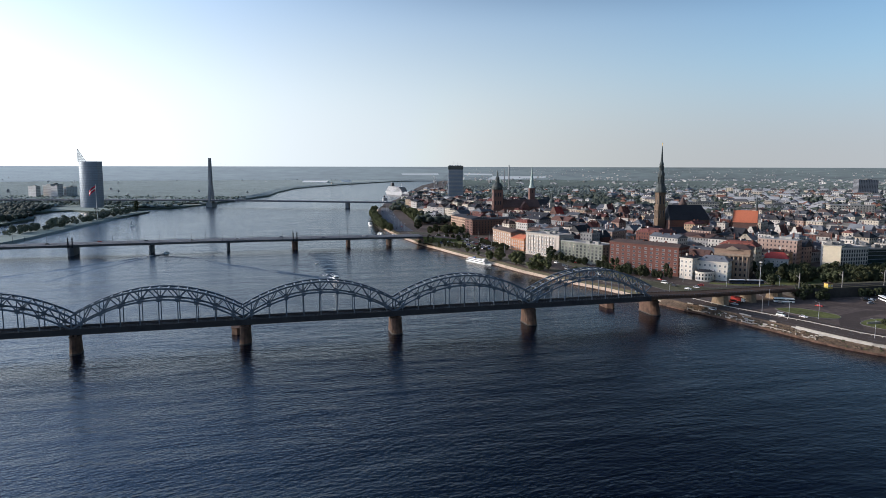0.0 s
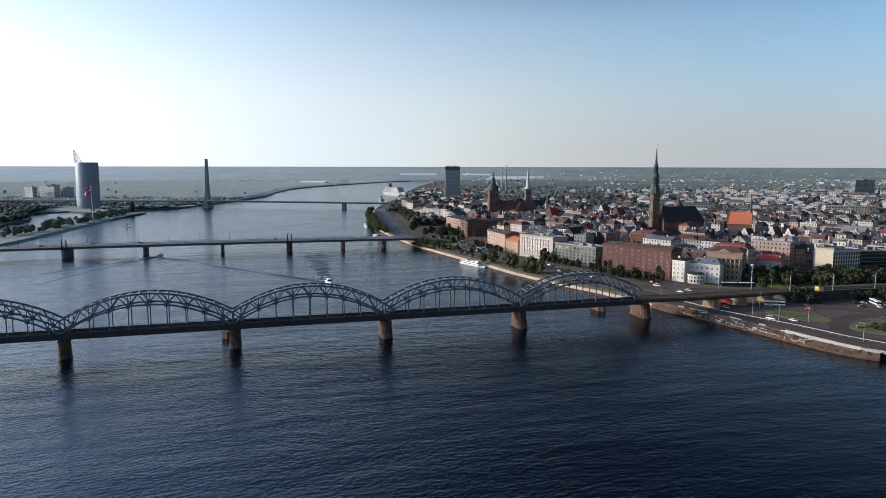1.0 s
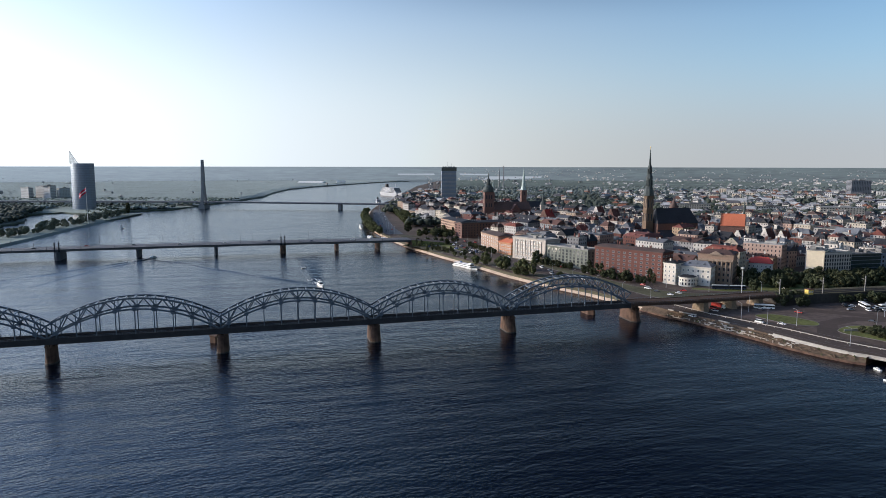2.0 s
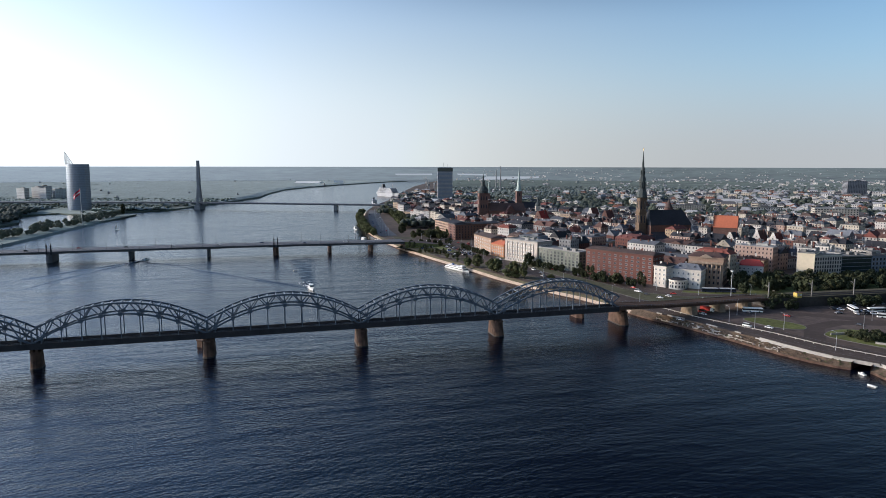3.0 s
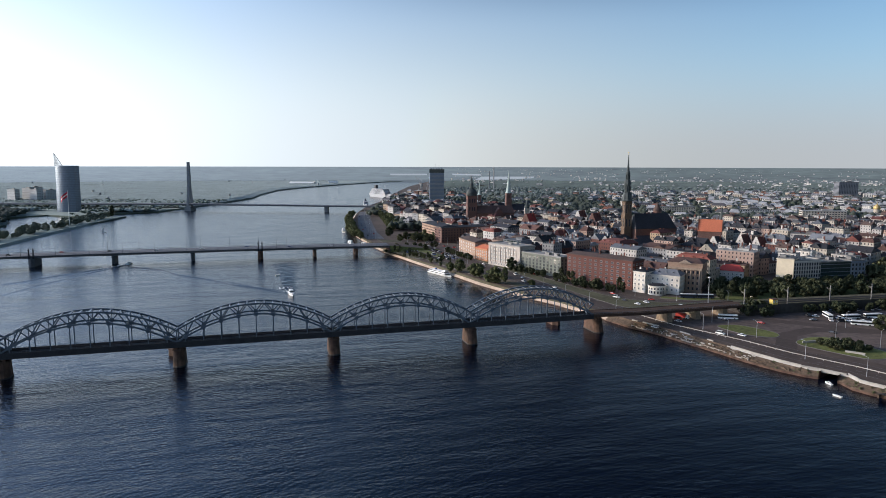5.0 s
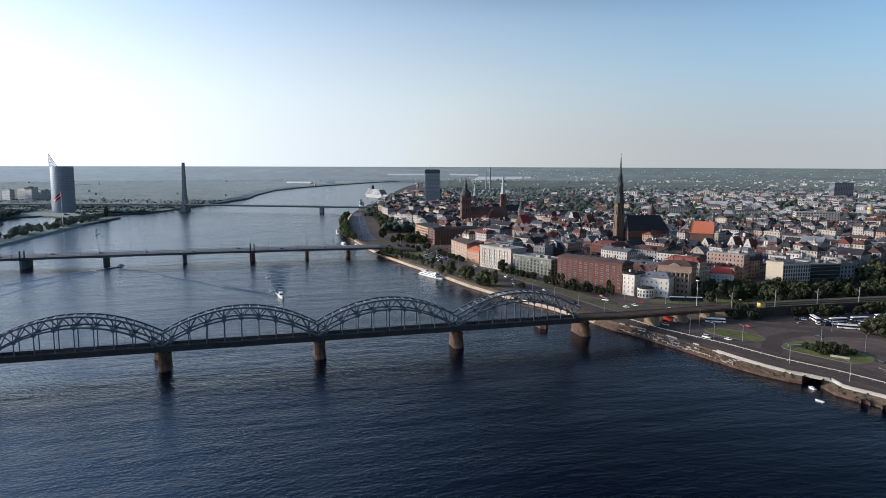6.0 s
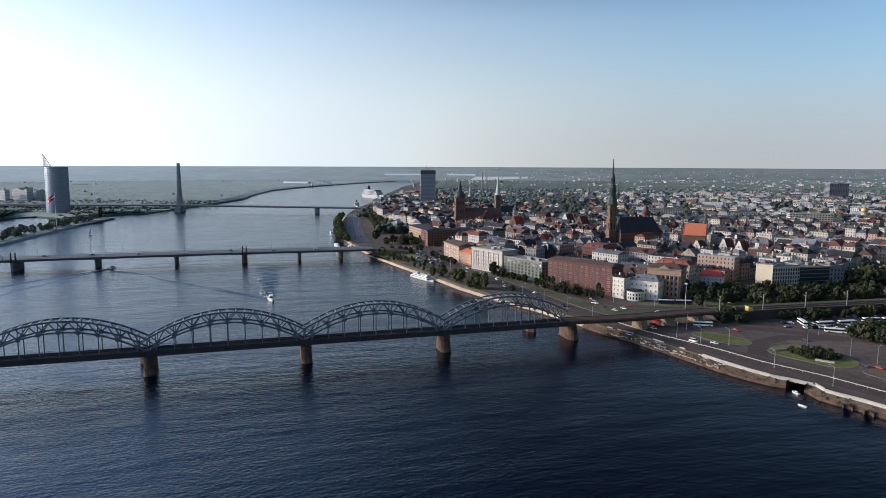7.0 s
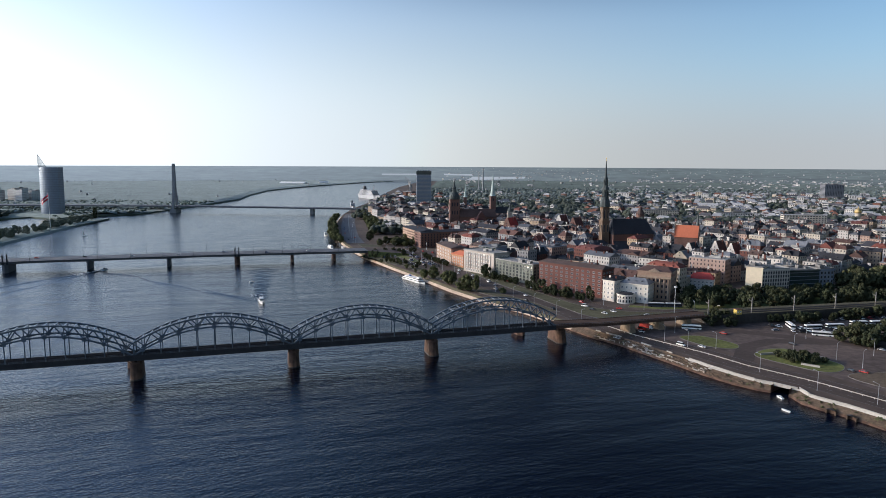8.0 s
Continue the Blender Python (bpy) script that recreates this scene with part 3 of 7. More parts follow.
    # the piers toward the far bank are shorter and slimmer
    slim, slim_base, slim_cap = Mesh(), Mesh(), Mesh()
    slim.prism(plan(2.45, -1.6, 7.6), 0.7, 8.0, top=plan(2.2, -0.9, 7.4))
    slim_base.prism(plan(2.7, -2.0, 8.0), -2.0, 0.7, top=plan(2.6, -1.8, 7.9))
    slim_cap.prism(plan(2.5, -1.2, 8.6), 8.0, 8.6)
    for x in (-1.1, 1.1):
        for y in (0, TW - 0.6):
            slim_cap.box(x, y, 8.6, 1.1, 1.3, 1.4)
    slim_set = slim.data("pier", GRANITE), slim_base.data("footing", WETSTONE), slim_cap.data("coping", GRANITE)
    pier_me, base_me, cap_me = pier.data("pier", GRANITE), base.data("footing", WETSTONE), cap.data("coping", GRANITE)
    for n in range(-4, 3):
        one, low, top = slim_set if n < -1 else (pier_me, base_me, cap_me)
        p = put("pier", one, bridge, "brown weathered granite pier with a rounded nose", (n * SPAN + 1.0, 0, 0) if n < 2 else Matrix.Translation((n * SPAN + 6.0, 5.2, 0)) @ Matrix.Diagonal((1.12, 1.3, 0.94, 1)))
        put("footing", low, p, "dark wet stone footing")
        put("coping", top, p)
    return bridge


railway_bridge()

# piers of the older bridge that stand behind it
stump = Mesh()
stump.prism([(-3, -5), (0, -8), (3, -5), (3, 5), (0, 8), (-3, 5)], -2, 3.4, top=[(-2.7, -4.7), (0, -7.4), (2.7, -4.7), (2.7, 4.7), (0, 7.4), (-2.7, 4.7)])
stump.prism([(-3.2, -5.2), (0, -8.1), (3.2, -5.2), (3.2, 5.2), (0, 8.1), (-3.2, 5.2)], 3.4, 3.9)
stump_me = stump.data("old_pier", GRANITE)
for x, y in ((-119.5, 352), (100, 424)):
    tagged(put("old_bridge_pier", stump_me, at=pose(x, y, 0, 0, 0, RB_ANG)), "low dark stone pier of a vanished bridge", "bridge pier", "old piers")

# approach viaduct on the city side
EAST = [tuple((RB_O + rb_dir * (2 * SPAN + 0.2) + Vector((-1.4, 4.8, 0)))[:2]), (150, 407.5), (178, 419), (229, 439)]
via = thing("railway_viaduct", "dark steel girder viaduct carrying the tracks over the quay road", "viaduct")
g = Mesh()
EAST_Z = [12.4, 12.1, 11.4, 10.5]
g.sweep([(x, y, z - 0.3) for (x, y), z in zip(EAST, EAST_Z)], 12.5, 0.6)
part("deck", g, RUSTSTEEL, via)
for o in (-6.4, 6.4):
    part("girder", Mesh().sweep([(x, y, z - 0.6) for (x, y), z in zip(offset(EAST, o), EAST_Z)], 0.5, 1.7), RUSTSTEEL, via)
g = Mesh()
g.sweep([(x, y, z + 0.15) for (x, y), z in zip(EAST, EAST_Z)], 8.6, 0.3)
part("ballast", g, RUSTSTEEL, via)
for o in (-6.2, 6.2):
    g = Mesh()
    line = offset(EAST, o)
    for (a, b), (c, d), za, zb in zip(line, line[1:], EAST_Z, EAST_Z[1:]):
        g.beam((a, b, za + 1.1), (c, d, zb + 1.1), 0.08)
        n = int(math.hypot(c - a, d - b) / 2.4)
        for i in range(n):
            k = (i + 0.5) / n
            g.box(a + (c - a) * k, b + (d - b) * k, za + (zb - za) * k - 0.05, 0.08, 0.08, 1.15, 20)
    part("railing", g, STEEL, via)
for x, y, h in ((170, 415, 11.0), (191.5, 424, 10.0), (213, 433, 9.4)):
    put("abutment", Mesh().box(0, 0, 0, 4.6, 12.5, h, 0, 0, 0.72).data("abutment", QUAY), via, "weathered tan stone support", pose(x, y, 0, 0, 0, 20))
# earth embankment further on
EMB = [(227, 440), (280, 453), (340, 466), (420, 484), (520, 505), (700, 540)]
m = Mesh()
lo, hi = [offset(EMB, -9.4), offset(EMB, 17)], [offset(EMB, -9), offset(EMB, 9)]
wall_line = Mesh()
ETOP = 10.2
for i in range(len(EMB) - 1):
    P = lambda line, k, z: (*line[k], z)
    rows = [P(hi[0], i, ETOP), P(hi[1], i, ETOP), P(lo[1], i, LAND)]
    nxt = [P(hi[0], i + 1, ETOP), P(hi[1], i + 1, ETOP), P(lo[1], i + 1, LAND)]
    m.add(rows + nxt, [(0, 3, 4, 1), (1, 4, 5, 2)])
    wall_line.add([P(lo[0], i, LAND), P(lo[0], i + 1, LAND), P(hi[0], i + 1, ETOP + 0.4), P(hi[0], i, ETOP + 0.4)], [(0, 1, 2, 3)])
wall_line.add([(*lo[0][0], LAND), (*hi[0][0], ETOP), (*hi[1][0], ETOP), (*lo[1][0], LAND)], [(0, 1, 2, 3)])
setting("railway_embankment", m, DRYGRASS, "grassy railway embankment", "embankment")
DARKCON = material("dark_concrete", (0.05, 0.045, 0.041), 0.9, 0.35, 0.5, 0.06)
setting("retaining_wall", wall_line, DARKCON, "dark concrete retaining wall of the railway", "wall")
for o in (-4, 1.0):
    m = Mesh()
    ribbon(m, offset(EMB, o), 2.6, ETOP + 0.2)
    for q in (-0.75, 0.75):
        ribbon(m, offset(EMB, o + q), 0.14, ETOP + 0.4, 1)
    tagged(put("railway_track", m.data("railway_track", [BALLAST, RAIL])), "rusty railway track on brown ballast", "track", "tracks", "structure")

# ---- road bridge ----
SB_ANG = 16.3
sb_dir = Vector((math.cos(radians(SB_ANG)), math.sin(radians(SB_ANG)), 0))
SB_O = Vector((-242, 694, 0))


def road_bridge():
    br = thing("road_bridge", "long low grey road bridge with lamp posts and slim piers", "bridge", Matrix.Translation(SB_O) @ pose(0, 0, 0, 0, 0, SB_ANG))
    W, ends = 24.0, [-480, -300, -225, -151, -77, 0, 70.5, 130, 177, 215]
    zt = lambda x: 11.5 - 1.3 * ((x + 20) / 260) ** 2 if abs(x + 20) < 420 else 9.6
    for a, b in zip(ends, ends[1:]):
        m = Mesh()
        n = 8
        for i in range(n):
            xa, xb = a + (b - a) * i / n, a + (b - a) * (i + 1) / n
            dep = lambda x: 2.3 + 0.5 * (2 * (x - a) / (b - a) - 1) ** 2
            for y in (1.5, W / 2, W - 1.5):
                m.add([(xa, y - 1, zt(xa) - dep(xa)), (xb, y - 1, zt(xb) - dep(xb)), (xb, y - 1, zt(xb)), (xa, y - 1, zt(xa)),
                       (xa, y + 1, zt(xa) - dep(xa)), (xb, y + 1, zt(xb) - dep(xb)), (xb, y + 1, zt(xb)), (xa, y + 1, zt(xa))],
                      ((0, 1, 2, 3), (7, 6, 5, 4), (1, 0, 4, 5)))
            m.add([(xa, -1.5, zt(xa) - 0.5), (xb, -1.5, zt(xb) - 0.5), (xb, -1.5, zt(xb) + 0.2), (xa, -1.5, zt(xa) + 0.2),
                   (xa, W + 1.5, zt(xa) - 0.5), (xb, W + 1.5, zt(xb) - 0.5), (xb, W + 1.5, zt(xb) + 0.2), (xa, W + 1.5, zt(xa) + 0.2)],
                  ((0, 1, 2, 3), (3, 2, 6, 7), (7, 6, 5, 4), (1, 0, 4, 5)))
        s = put("span", m.data("span", CONCRETE), br)
        for y in (-1.3, W + 1.3):
            r, k = Mesh(), int((b - a) / 3)
            for i in range(k):
                x = a + (b - a) * i / k
                r.box(x, y, zt(x) + 0.2, 0.12, 0.12, 1.0)
                x2 = a + (b - a) * (i + 1) / k
                r.beam((x, y, zt(x) + 1.2), (x2, y, zt(x2) + 1.2), 0.12)
            put("railing", r.data("railing", DECKSTEEL), s)
    for i, x in enumerate(ends[1:-1]):
        big = x in (70.5, -151)
        m = Mesh()
        w, nose = (5.6, -3.0) if big else (2.6, -0.5)
        m.prism([(-w / 2, nose + 2.2), (0, nose), (w / 2, nose + 2.2), (w / 2, W - 2), (0, W + 0.5), (-w / 2, W - 2)], -2, zt(x) - 2.7)
        p = put("pier", m.data("pier", GRANITE if x in (70.5, 130, 177) else CONCRETE), br, "stone pier standing in the water", (x, 0, 0))
        if big:
            for dx, dy in ((-2.0, -0.7), (2.0, -0.7)):
                t = Mesh()
                t.box(dx, dy, zt(x) - 2.7, 1.5, 1.5, 3.7, 0, 0, 0.85)
                t.box(dx, dy, zt(x) + 1, 1.1, 1.1, 4.5, 0, 0, 0.8)
                t.ring(dx, dy, [(zt(x) + 5.5, 0.95), (zt(x) + 6.3, 0.85), (zt(x) + 7.0, 0.35), (zt(x) + 8.6, 0.1)], 8)
                put("pier_tower", t.data("pier_tower", DECKSTEEL), p)
    post = Mesh()
    post.ring(0, 0, [(0, 0.22), (1.0, 0.16), (9.5, 0.09)], 6)
    for s in (-1, 1):
        post.beam((0, 0, 9.4), (0, s * 1.8, 10.0), 0.12)
        post.box(0, s * 2.1, 9.92, 0.35, 0.9, 0.16)
    me = post.data("lamp_post", DECKSTEEL)
    for i in range(22):
        x = -470 + 31 * i
        for y in (-1.0, W + 1.0):
            put("lamp_post", me, br, at=(x + (0 if y < 0 else 12), y, zt(x) + 0.2))
    return br


road_bridge()

# ---- cable-stayed bridge ----
def stay_bridge():
    br = thing("cable_stayed_bridge", "grey concrete cable-stayed bridge with one tall slender pylon", "bridge")
    P = Vector((-544, 1467, 0))
    A, B = Vector((-1150, 1515, 0)), Vector((90, 1410, 0))
    zd = lambda p: 16.0 - 3.0 * abs(p.x - P.x) / 600
    m = Mesh()
    line = [A, P, Vector((-345, 1450, 0)), Vector((-150, 1432, 0)), B]
    for a, b in zip(line, line[1:]):
        m.beam((a.x, a.y, zd(a) - 1.4), (b.x, b.y, zd(b) - 1.4), 26, 2.8)
    part("deck", m, CONCRETE, br)
    m = Mesh()
    m.prism([(-7.2, -16), (7.2, -16), (7.2, 16), (-7.2, 16)], -2, 9, top=[(-6.4, -15), (6.4, -15), (6.4, 15), (-6.4, 15)])
    put("pylon_base", m.data("pylon_base", PYLONC), br, at=P)
    m = Mesh()
    for s in (-1, 1):
        m.beam((0, s * 13, 8), (0, s * 2.2, 62), 5.4, 3.4)
    m.prism([(-3.3, -4.5), (3.3, -4.5), (3.3, 4.5), (-3.3, 4.5)], 60, 108, top=[(-2.3, -3), (2.3, -3), (2.3, 3), (-2.3, 3)])
    put("pylon", m.data("pylon", PYLONC), br, "tall grey concrete pylon", P)
    d1, d2 = (A - P).normalized(), (B - P).normalized()
    for i in range(8):
        for d, far in ((d1, 150), (d2, 300)):
            m = Mesh()
            q = P + d * far * (0.2 + 0.8 * i / 7)
            m.beam((P.x, P.y, 66 + 5.4 * i), (q.x, q.y, zd(q)), 0.07)
            part("stay_cable", m, PYLONC, br)
    for x in (-233,):
        m = Mesh()
        y = P.y + (x - P.x) * -0.088
        m.box(x, y, -2, 7, 20, 15.2)
        part("pier", m, PYLONC, br)
    return br


stay_bridge()

# ---- buildings ----
def frame_data(w, h, mat, bars):
    """A window surround with its glazing bar, one plate with openings, proud of the wall; local x along the wall, y out of it."""
    t, m = 0.15, Mesh()
    xs = [-w / 2 - t, -w / 2 + 0.02, -0.07, 0.07, w / 2 - 0.02, w / 2 + t] if bars else [-w / 2 - t, -w / 2 + 0.02, w / 2 - 0.02, w / 2 + t]
    zs = [-t, 0.02, h - 0.02, h + t]
    nx, nz = len(xs) - 1, 3
    hole = lambda i, j: j == 1 and (i in (1, 3) if bars else i == 1)
    solid = lambda i, j: 0 <= i < nx and 0 <= j < nz and not hole(i, j)
    m.v = [(x, y, z) for y in (-0.16, 0.0) for z in zs for x in xs]
    idx = lambda i, j, k: k * (nx + 1) * (nz + 1) + j * (nx + 1) + i
    for i in range(nx):
        for j in range(nz):
            if not solid(i, j):
                continue
            m.f.append((idx(i, j, 0), idx(i + 1, j, 0), idx(i + 1, j + 1, 0), idx(i, j + 1, 0)))
            for di, dj, a, b in ((-1, 0, (i, j), (i, j + 1)), (1, 0, (i + 1, j + 1), (i + 1, j)), (0, -1, (i + 1, j), (i, j)), (0, 1, (i, j + 1), (i + 1, j + 1))):
                if not solid(i + di, j + dj):
                    m.f.append((idx(*a, 0), idx(*b, 0), idx(*b, 1), idx(*a, 1)))
    m.mi = [0] * len(m.f)
    return m.data("window", mat)


def pane_data(w, h):
    return Mesh().box(0, -0.03, 0, w, 0.04, h).data("pane", PANE)


WIN = {}


def window(w, h, parent, at, mat=WHITEP, bars=True):
    """Hangs a window on a wall: the surround, and the pane under it."""
    key = (round(w, 1), round(h, 1), mat.name, bars)
    if mat in (BROWNP, BRICKD):            # plain openings without a pale surround
        if key not in WIN:
            WIN[key] = Mesh().box(0, -0.03, 0, w, 0.08, h).data("window", PANE)
        put("window", WIN[key], parent, at=at)
        return
    if key not in WIN:
        WIN[key] = frame_data(w, h, mat, bars), pane_data(w, h)
    f = put("window", WIN[key][0], parent, at=at)
    put("pane", WIN[key][1], f)


def face_pose(sx, sy, side):
    """The pose of a block's wall: side 0 front (-y), 1 right, 2 back, 3 left."""
    return [pose(0, -sy / 2, 0, 0, 0, 0), pose(sx / 2, 0, 0, 0, 0, 90), pose(0, sy / 2, 0, 0, 0, 180), pose(-sx / 2, 0, 0, 0, 0, -90)][side]


def block(name, label, x, y, rz, sx, sy, h, wall, roof, rows=4, cols=8, side_cols=3, roof_h=3.0, flat=False, win=(1.3, 1.9), sides=(0, 3, 1), base=LAND,
          hip=4.0, first=1.6, frame_mat=WHITEP, cornice=True, parapet=0.9, category="building", bars=True, chimneys=2):
    """A building with a plinth, cornice, roof and every window a part; x, y: the middle of its plan."""
    b = thing(name, label, category, pose(x, y, base, 0, 0, rz))
    m = Mesh().box(0, 0, 0, sx, sy, h)
    m.box(0, 0, 0, sx + 0.3, sy + 0.3, 1.0)
    part("wall", m, wall, b)
    if cornice:
        m = Mesh().box(0, 0, h - 0.75, sx + 0.8, sy + 0.8, 0.35)
        m.box(0, 0, h - 0.4, sx + 1.3, sy + 1.3, 0.4)
        part("cornice", m, wall, b)
    m = Mesh()
    if flat:
        m.box(0, 0, h, sx - 0.8, sy - 0.8, 0.18)
        for q, r, s, t in ((0, -sy / 2 + .2, sx, .4), (0, sy / 2 - .2, sx, .4), (-sx / 2 + .2, 0, .4, sy - .8), (sx / 2 - .2, 0, .4, sy - .8)):
            m.box(q, r, h, s, t, parapet)
        for i in range(chimneys):
            m.box(random.uniform(-.35, .35) * sx, random.uniform(-.3, .3) * sy, h + 0.1, random.uniform(2, 5), random.uniform(2, 4), random.uniform(1.2, 2.6))
        part("roof", m, roof, b)
    else:
        along_x = sx >= sy
        m.gable(0, 0, h + 0.36, sx if along_x else sy, sy if along_x else sx, roof_h, 0 if along_x else 90, 0.5, 0, hip)
        part("roof", m, roof, b)
        for i in range(chimneys):
            c = Mesh().box(random.uniform(-.35, .35) * sx, random.uniform(-.15, .15) * sy, h + roof_h * 0.35, 1.1, 0.8, roof_h * 0.65 + 1.3)
            part("chimney", c, BRICK if i % 2 else wall, b)
    step = (h - first - 1.2) / rows
    for s in sides:
        n, length = (cols, sx) if s in (0, 2) else (side_cols, sy)
        fp = face_pose(sx, sy, s)
        for r in range(rows):
            for c in range(n):
                window(*win, b, fp @ Matrix.Translation((length * ((c + 0.5) / n - 0.5), 0, first + step * r + (step - win[1]) * 0.4)), frame_mat, bars)
    return b


def facade(p, q, depth):
    """Middle, turn and length of a block whose front runs from p (left) to q (right), seen from the river."""
    p, q = Vector(p), Vector(q)
    d = q - p
    n = Vector((-d.y, d.x)).normalized()
    mid = (p + q) / 2 + n * depth / 2
    return mid.x, mid.y, math.degrees(math.atan2(d.y, d.x)), d.length


RESERVED = []


def reserve(x, y, r):
    RESERVED.append((x, y, r))


def front(p, q, depth):
    x, y, a, ln = facade(p, q, depth)
    n = max(1, round(ln / 14))
    d = Vector((math.cos(radians(a)), math.sin(radians(a))))
    for i in range(n):
        c = Vector((x, y)) + d * ln * ((i + 0.5) / n - 0.5)
        reserve(c.x, c.y, depth / 2 + 9)
    return x, y, a, ln


# river-front row
x, y, a, ln = front((134.5, 565.5), (178.2, 519.5), 17)
block("brick_office_building", "long red brick office building with white paired windows", x, y, a, ln, 17, 22.9, BRICK, BROWNROOF, 6, 12, 4, 2.0, win=(1.9, 1.45), hip=3, first=2.2, frame_mat=PLASTER[3])
x, y, a, ln = front((72, 655), (99.5, 619), 20)
white_office = block("white_office_building", "white stone office building with tall pilasters and corner windows", x, y, a, ln, 20, 21.5, OFFICE, PALEROOF, 5, 2, 6, flat=True, win=(1.3, 1.8), sides=(3, 1), first=2.0)
for c in range(11):
    lx = ln * ((c + 1.2) / 12.4 - 0.5) + 0.6
    fin = Mesh().box(lx - ln / 24.8, -10.25, 3.6, 0.8, 0.6, 16.0)
    part("pilaster", fin, OFFICE, white_office)
    if c < 10:
        for r in range(5):
            window(1.5, 2.3, white_office, Matrix.Translation((lx + 0.05, -10.0, 1.2 + r * 3.9 + (0.6 if r else 0))))
x, y, a, ln = front((101, 617), (131, 577), 17)
block("grey_stone_office", "grey-green stone office block with regular dark windows", x, y, a, ln, 17, 17.5, STONEG, PALEROOF, 5, 11, 4, flat=True, win=(2.0, 2.1), frame_mat=STONEG)
x, y, a, ln = front((60.5, 689), (72, 672), 15)
block("orange_plaster_house", "orange plastered town house with a red tile roof", x, y, a, ln, 15, 12.5, SALMON, ORANGE, 3, 6, 4, 3.6, win=(1.2, 1.8))
x, y, a, ln = front((44, 738), (60, 690.5), 19)
block("brown_town_house", "brown plastered corner house with rows of windows", x, y, a, ln, 19, 17.5, BROWNP, BROWNROOF, 4, 9, 5, 2.2, win=(1.3, 1.8))
x, y, a, ln = front((-4, 905), (22, 835), 24)
block("brown_ministry_building", "large brown-brick ministry building with a long shaded side", x, y, a, ln, 24, 20, BROWNP, SLATE, 5, 18, 7, 2.0, win=(1.3, 1.8), frame_mat=BROWNP)
x, y, a, ln = front((23.5, 832), (84, 862), 20)
block("dark_brick_wing", "dark brick wing with rows of windows", x, y, a, ln, 20, 19, BRICKD, SLATE, 5, 16, 5, 2.0, win=(1.3, 1.8), frame_mat=BROWNP)
# white villa group beside the brick block
VILLA = material("clean_white_stucco", (0.68, 0.62, 0.54), 0.9, 0.18, 0.6, 0.07)
x, y, a, ln = front((177.5, 513.5), (184.5, 506.0), 15)
block("white_corner_house", "white plastered corner house with rows of dark windows", x, y, a, ln, 15, 16.5, VILLA, SLATE, 4, 3, 5, 1.4, win=(1.1, 1.6), hip=4)
x, y, a, ln = front((190.5, 511.5), (209, 499.5), 17)
hall = block("white_hall", "white plastered hall with a grey-green tin roof", x, y, a, ln, 17, 14.5, VILLA, TIN, 3, 6, 5, 3.4, win=(1.1, 1.7), hip=5)
for k in range(3):
    part("dormer", Mesh().box(ln * (0.25 * k - 0.25), -4.6, 14.9, 1.4, 2.0, 1.5).gable(ln * (0.25 * k - 0.25), -4.6, 16.4, 2.2, 1.5, 0.7, 90, 0.1), TIN, hall)
# a low rounded gatehouse before the hall
gate = thing("white_gatehouse", "low white rounded gatehouse with a dark flat roof", "building", pose(192.3, 502.6, LAND, 0, 0, -40))
arc = [(6.2 * math.cos(radians(180 + 22.5 * k)), 5.6 * math.sin(radians(180 + 22.5 * k))) for k in range(9)] + [(6.2, 5.0), (-6.2, 5.0)]
part("wall", Mesh().prism(arc, 0, 6.6), VILLA, gate)
part("cornice", Mesh().prism([(p * 1.06, q * 1.06) for p, q in arc], 6.6, 7.1), VILLA, gate)
part("roof", Mesh().prism([(p * 0.98, q * 0.98) for p, q in arc], 7.1, 8.3, top=[(p * 0.5, q * 0.5 + 1) for p, q in arc]), SLATE, gate)
for k in range(8):
    w = radians(180 + 22.5 * (k + 0.5))
    for z, hh in ((1.2, 2.0), (4.2, 1.5)):
        window(1.1, hh, gate, pose(6.1 * math.cos(w), 5.5 * math.sin(w), z, 0, 0, math.degrees(w) + 90), VILLA, False)
reserve(192, 503, 9)
x, y, a, ln = front((206.5, 520), (229, 507), 24)
temple = block("columned_hall", "brown stone classical hall with tall pilasters and a small pediment", x, y, a, ln, 24, 23.0, BROWNP, BROWNROOF, 5, 7, 7, 2.6, win=(1.1, 1.9), sides=(1, 3), hip=6, frame_mat=BROWNP)
BROWNSTONE = material("tan_dressed_stone", (0.32, 0.24, 0.18), 0.85, 0.35, 0.6, 0.08)
for c in range(8):
    m = Mesh().ring(ln * ((c + 0.5) / 8 - 0.5), -12.5, [(0.9, 0.85), (1.5, 0.62), (17.2, 0.52), (17.8, 0.85)], 10)
    part("column", m, BROWNSTONE, temple, smooth=False)
for c in range(7):
    for r in range(4):
        window(1.2, 2.1, temple, Matrix.Translation((ln * ((c + 1) / 8 - 0.5), -12.0, 2 + r * 4.3)), BROWNP)
m = Mesh().box(0, -12.4, 17.8, ln, 1.9, 1.5)
m.add([(-5.5, -13.3, 22.6), (5.5, -13.3, 22.6), (0, -13.3, 25.6), (-5.5, -10.6, 22.6), (5.5, -10.6, 22.6), (0, -10.6, 25.6)], [(0, 1, 2), (1, 4, 5, 2), (3, 0, 2, 5), (0, 3, 4, 1), (5, 4, 3)])
part("pediment", m, BROWNSTONE, temple)
x, y, a, ln = front((262, 556), (279, 547), 12)
block("red_roof_house", "white house under a bright red tile roof", x, y, a, ln, 12, 10.5, PLASTER[1], REDROOF, 3, 6, 3, 4.5, win=(1.1, 1.5), hip=4)
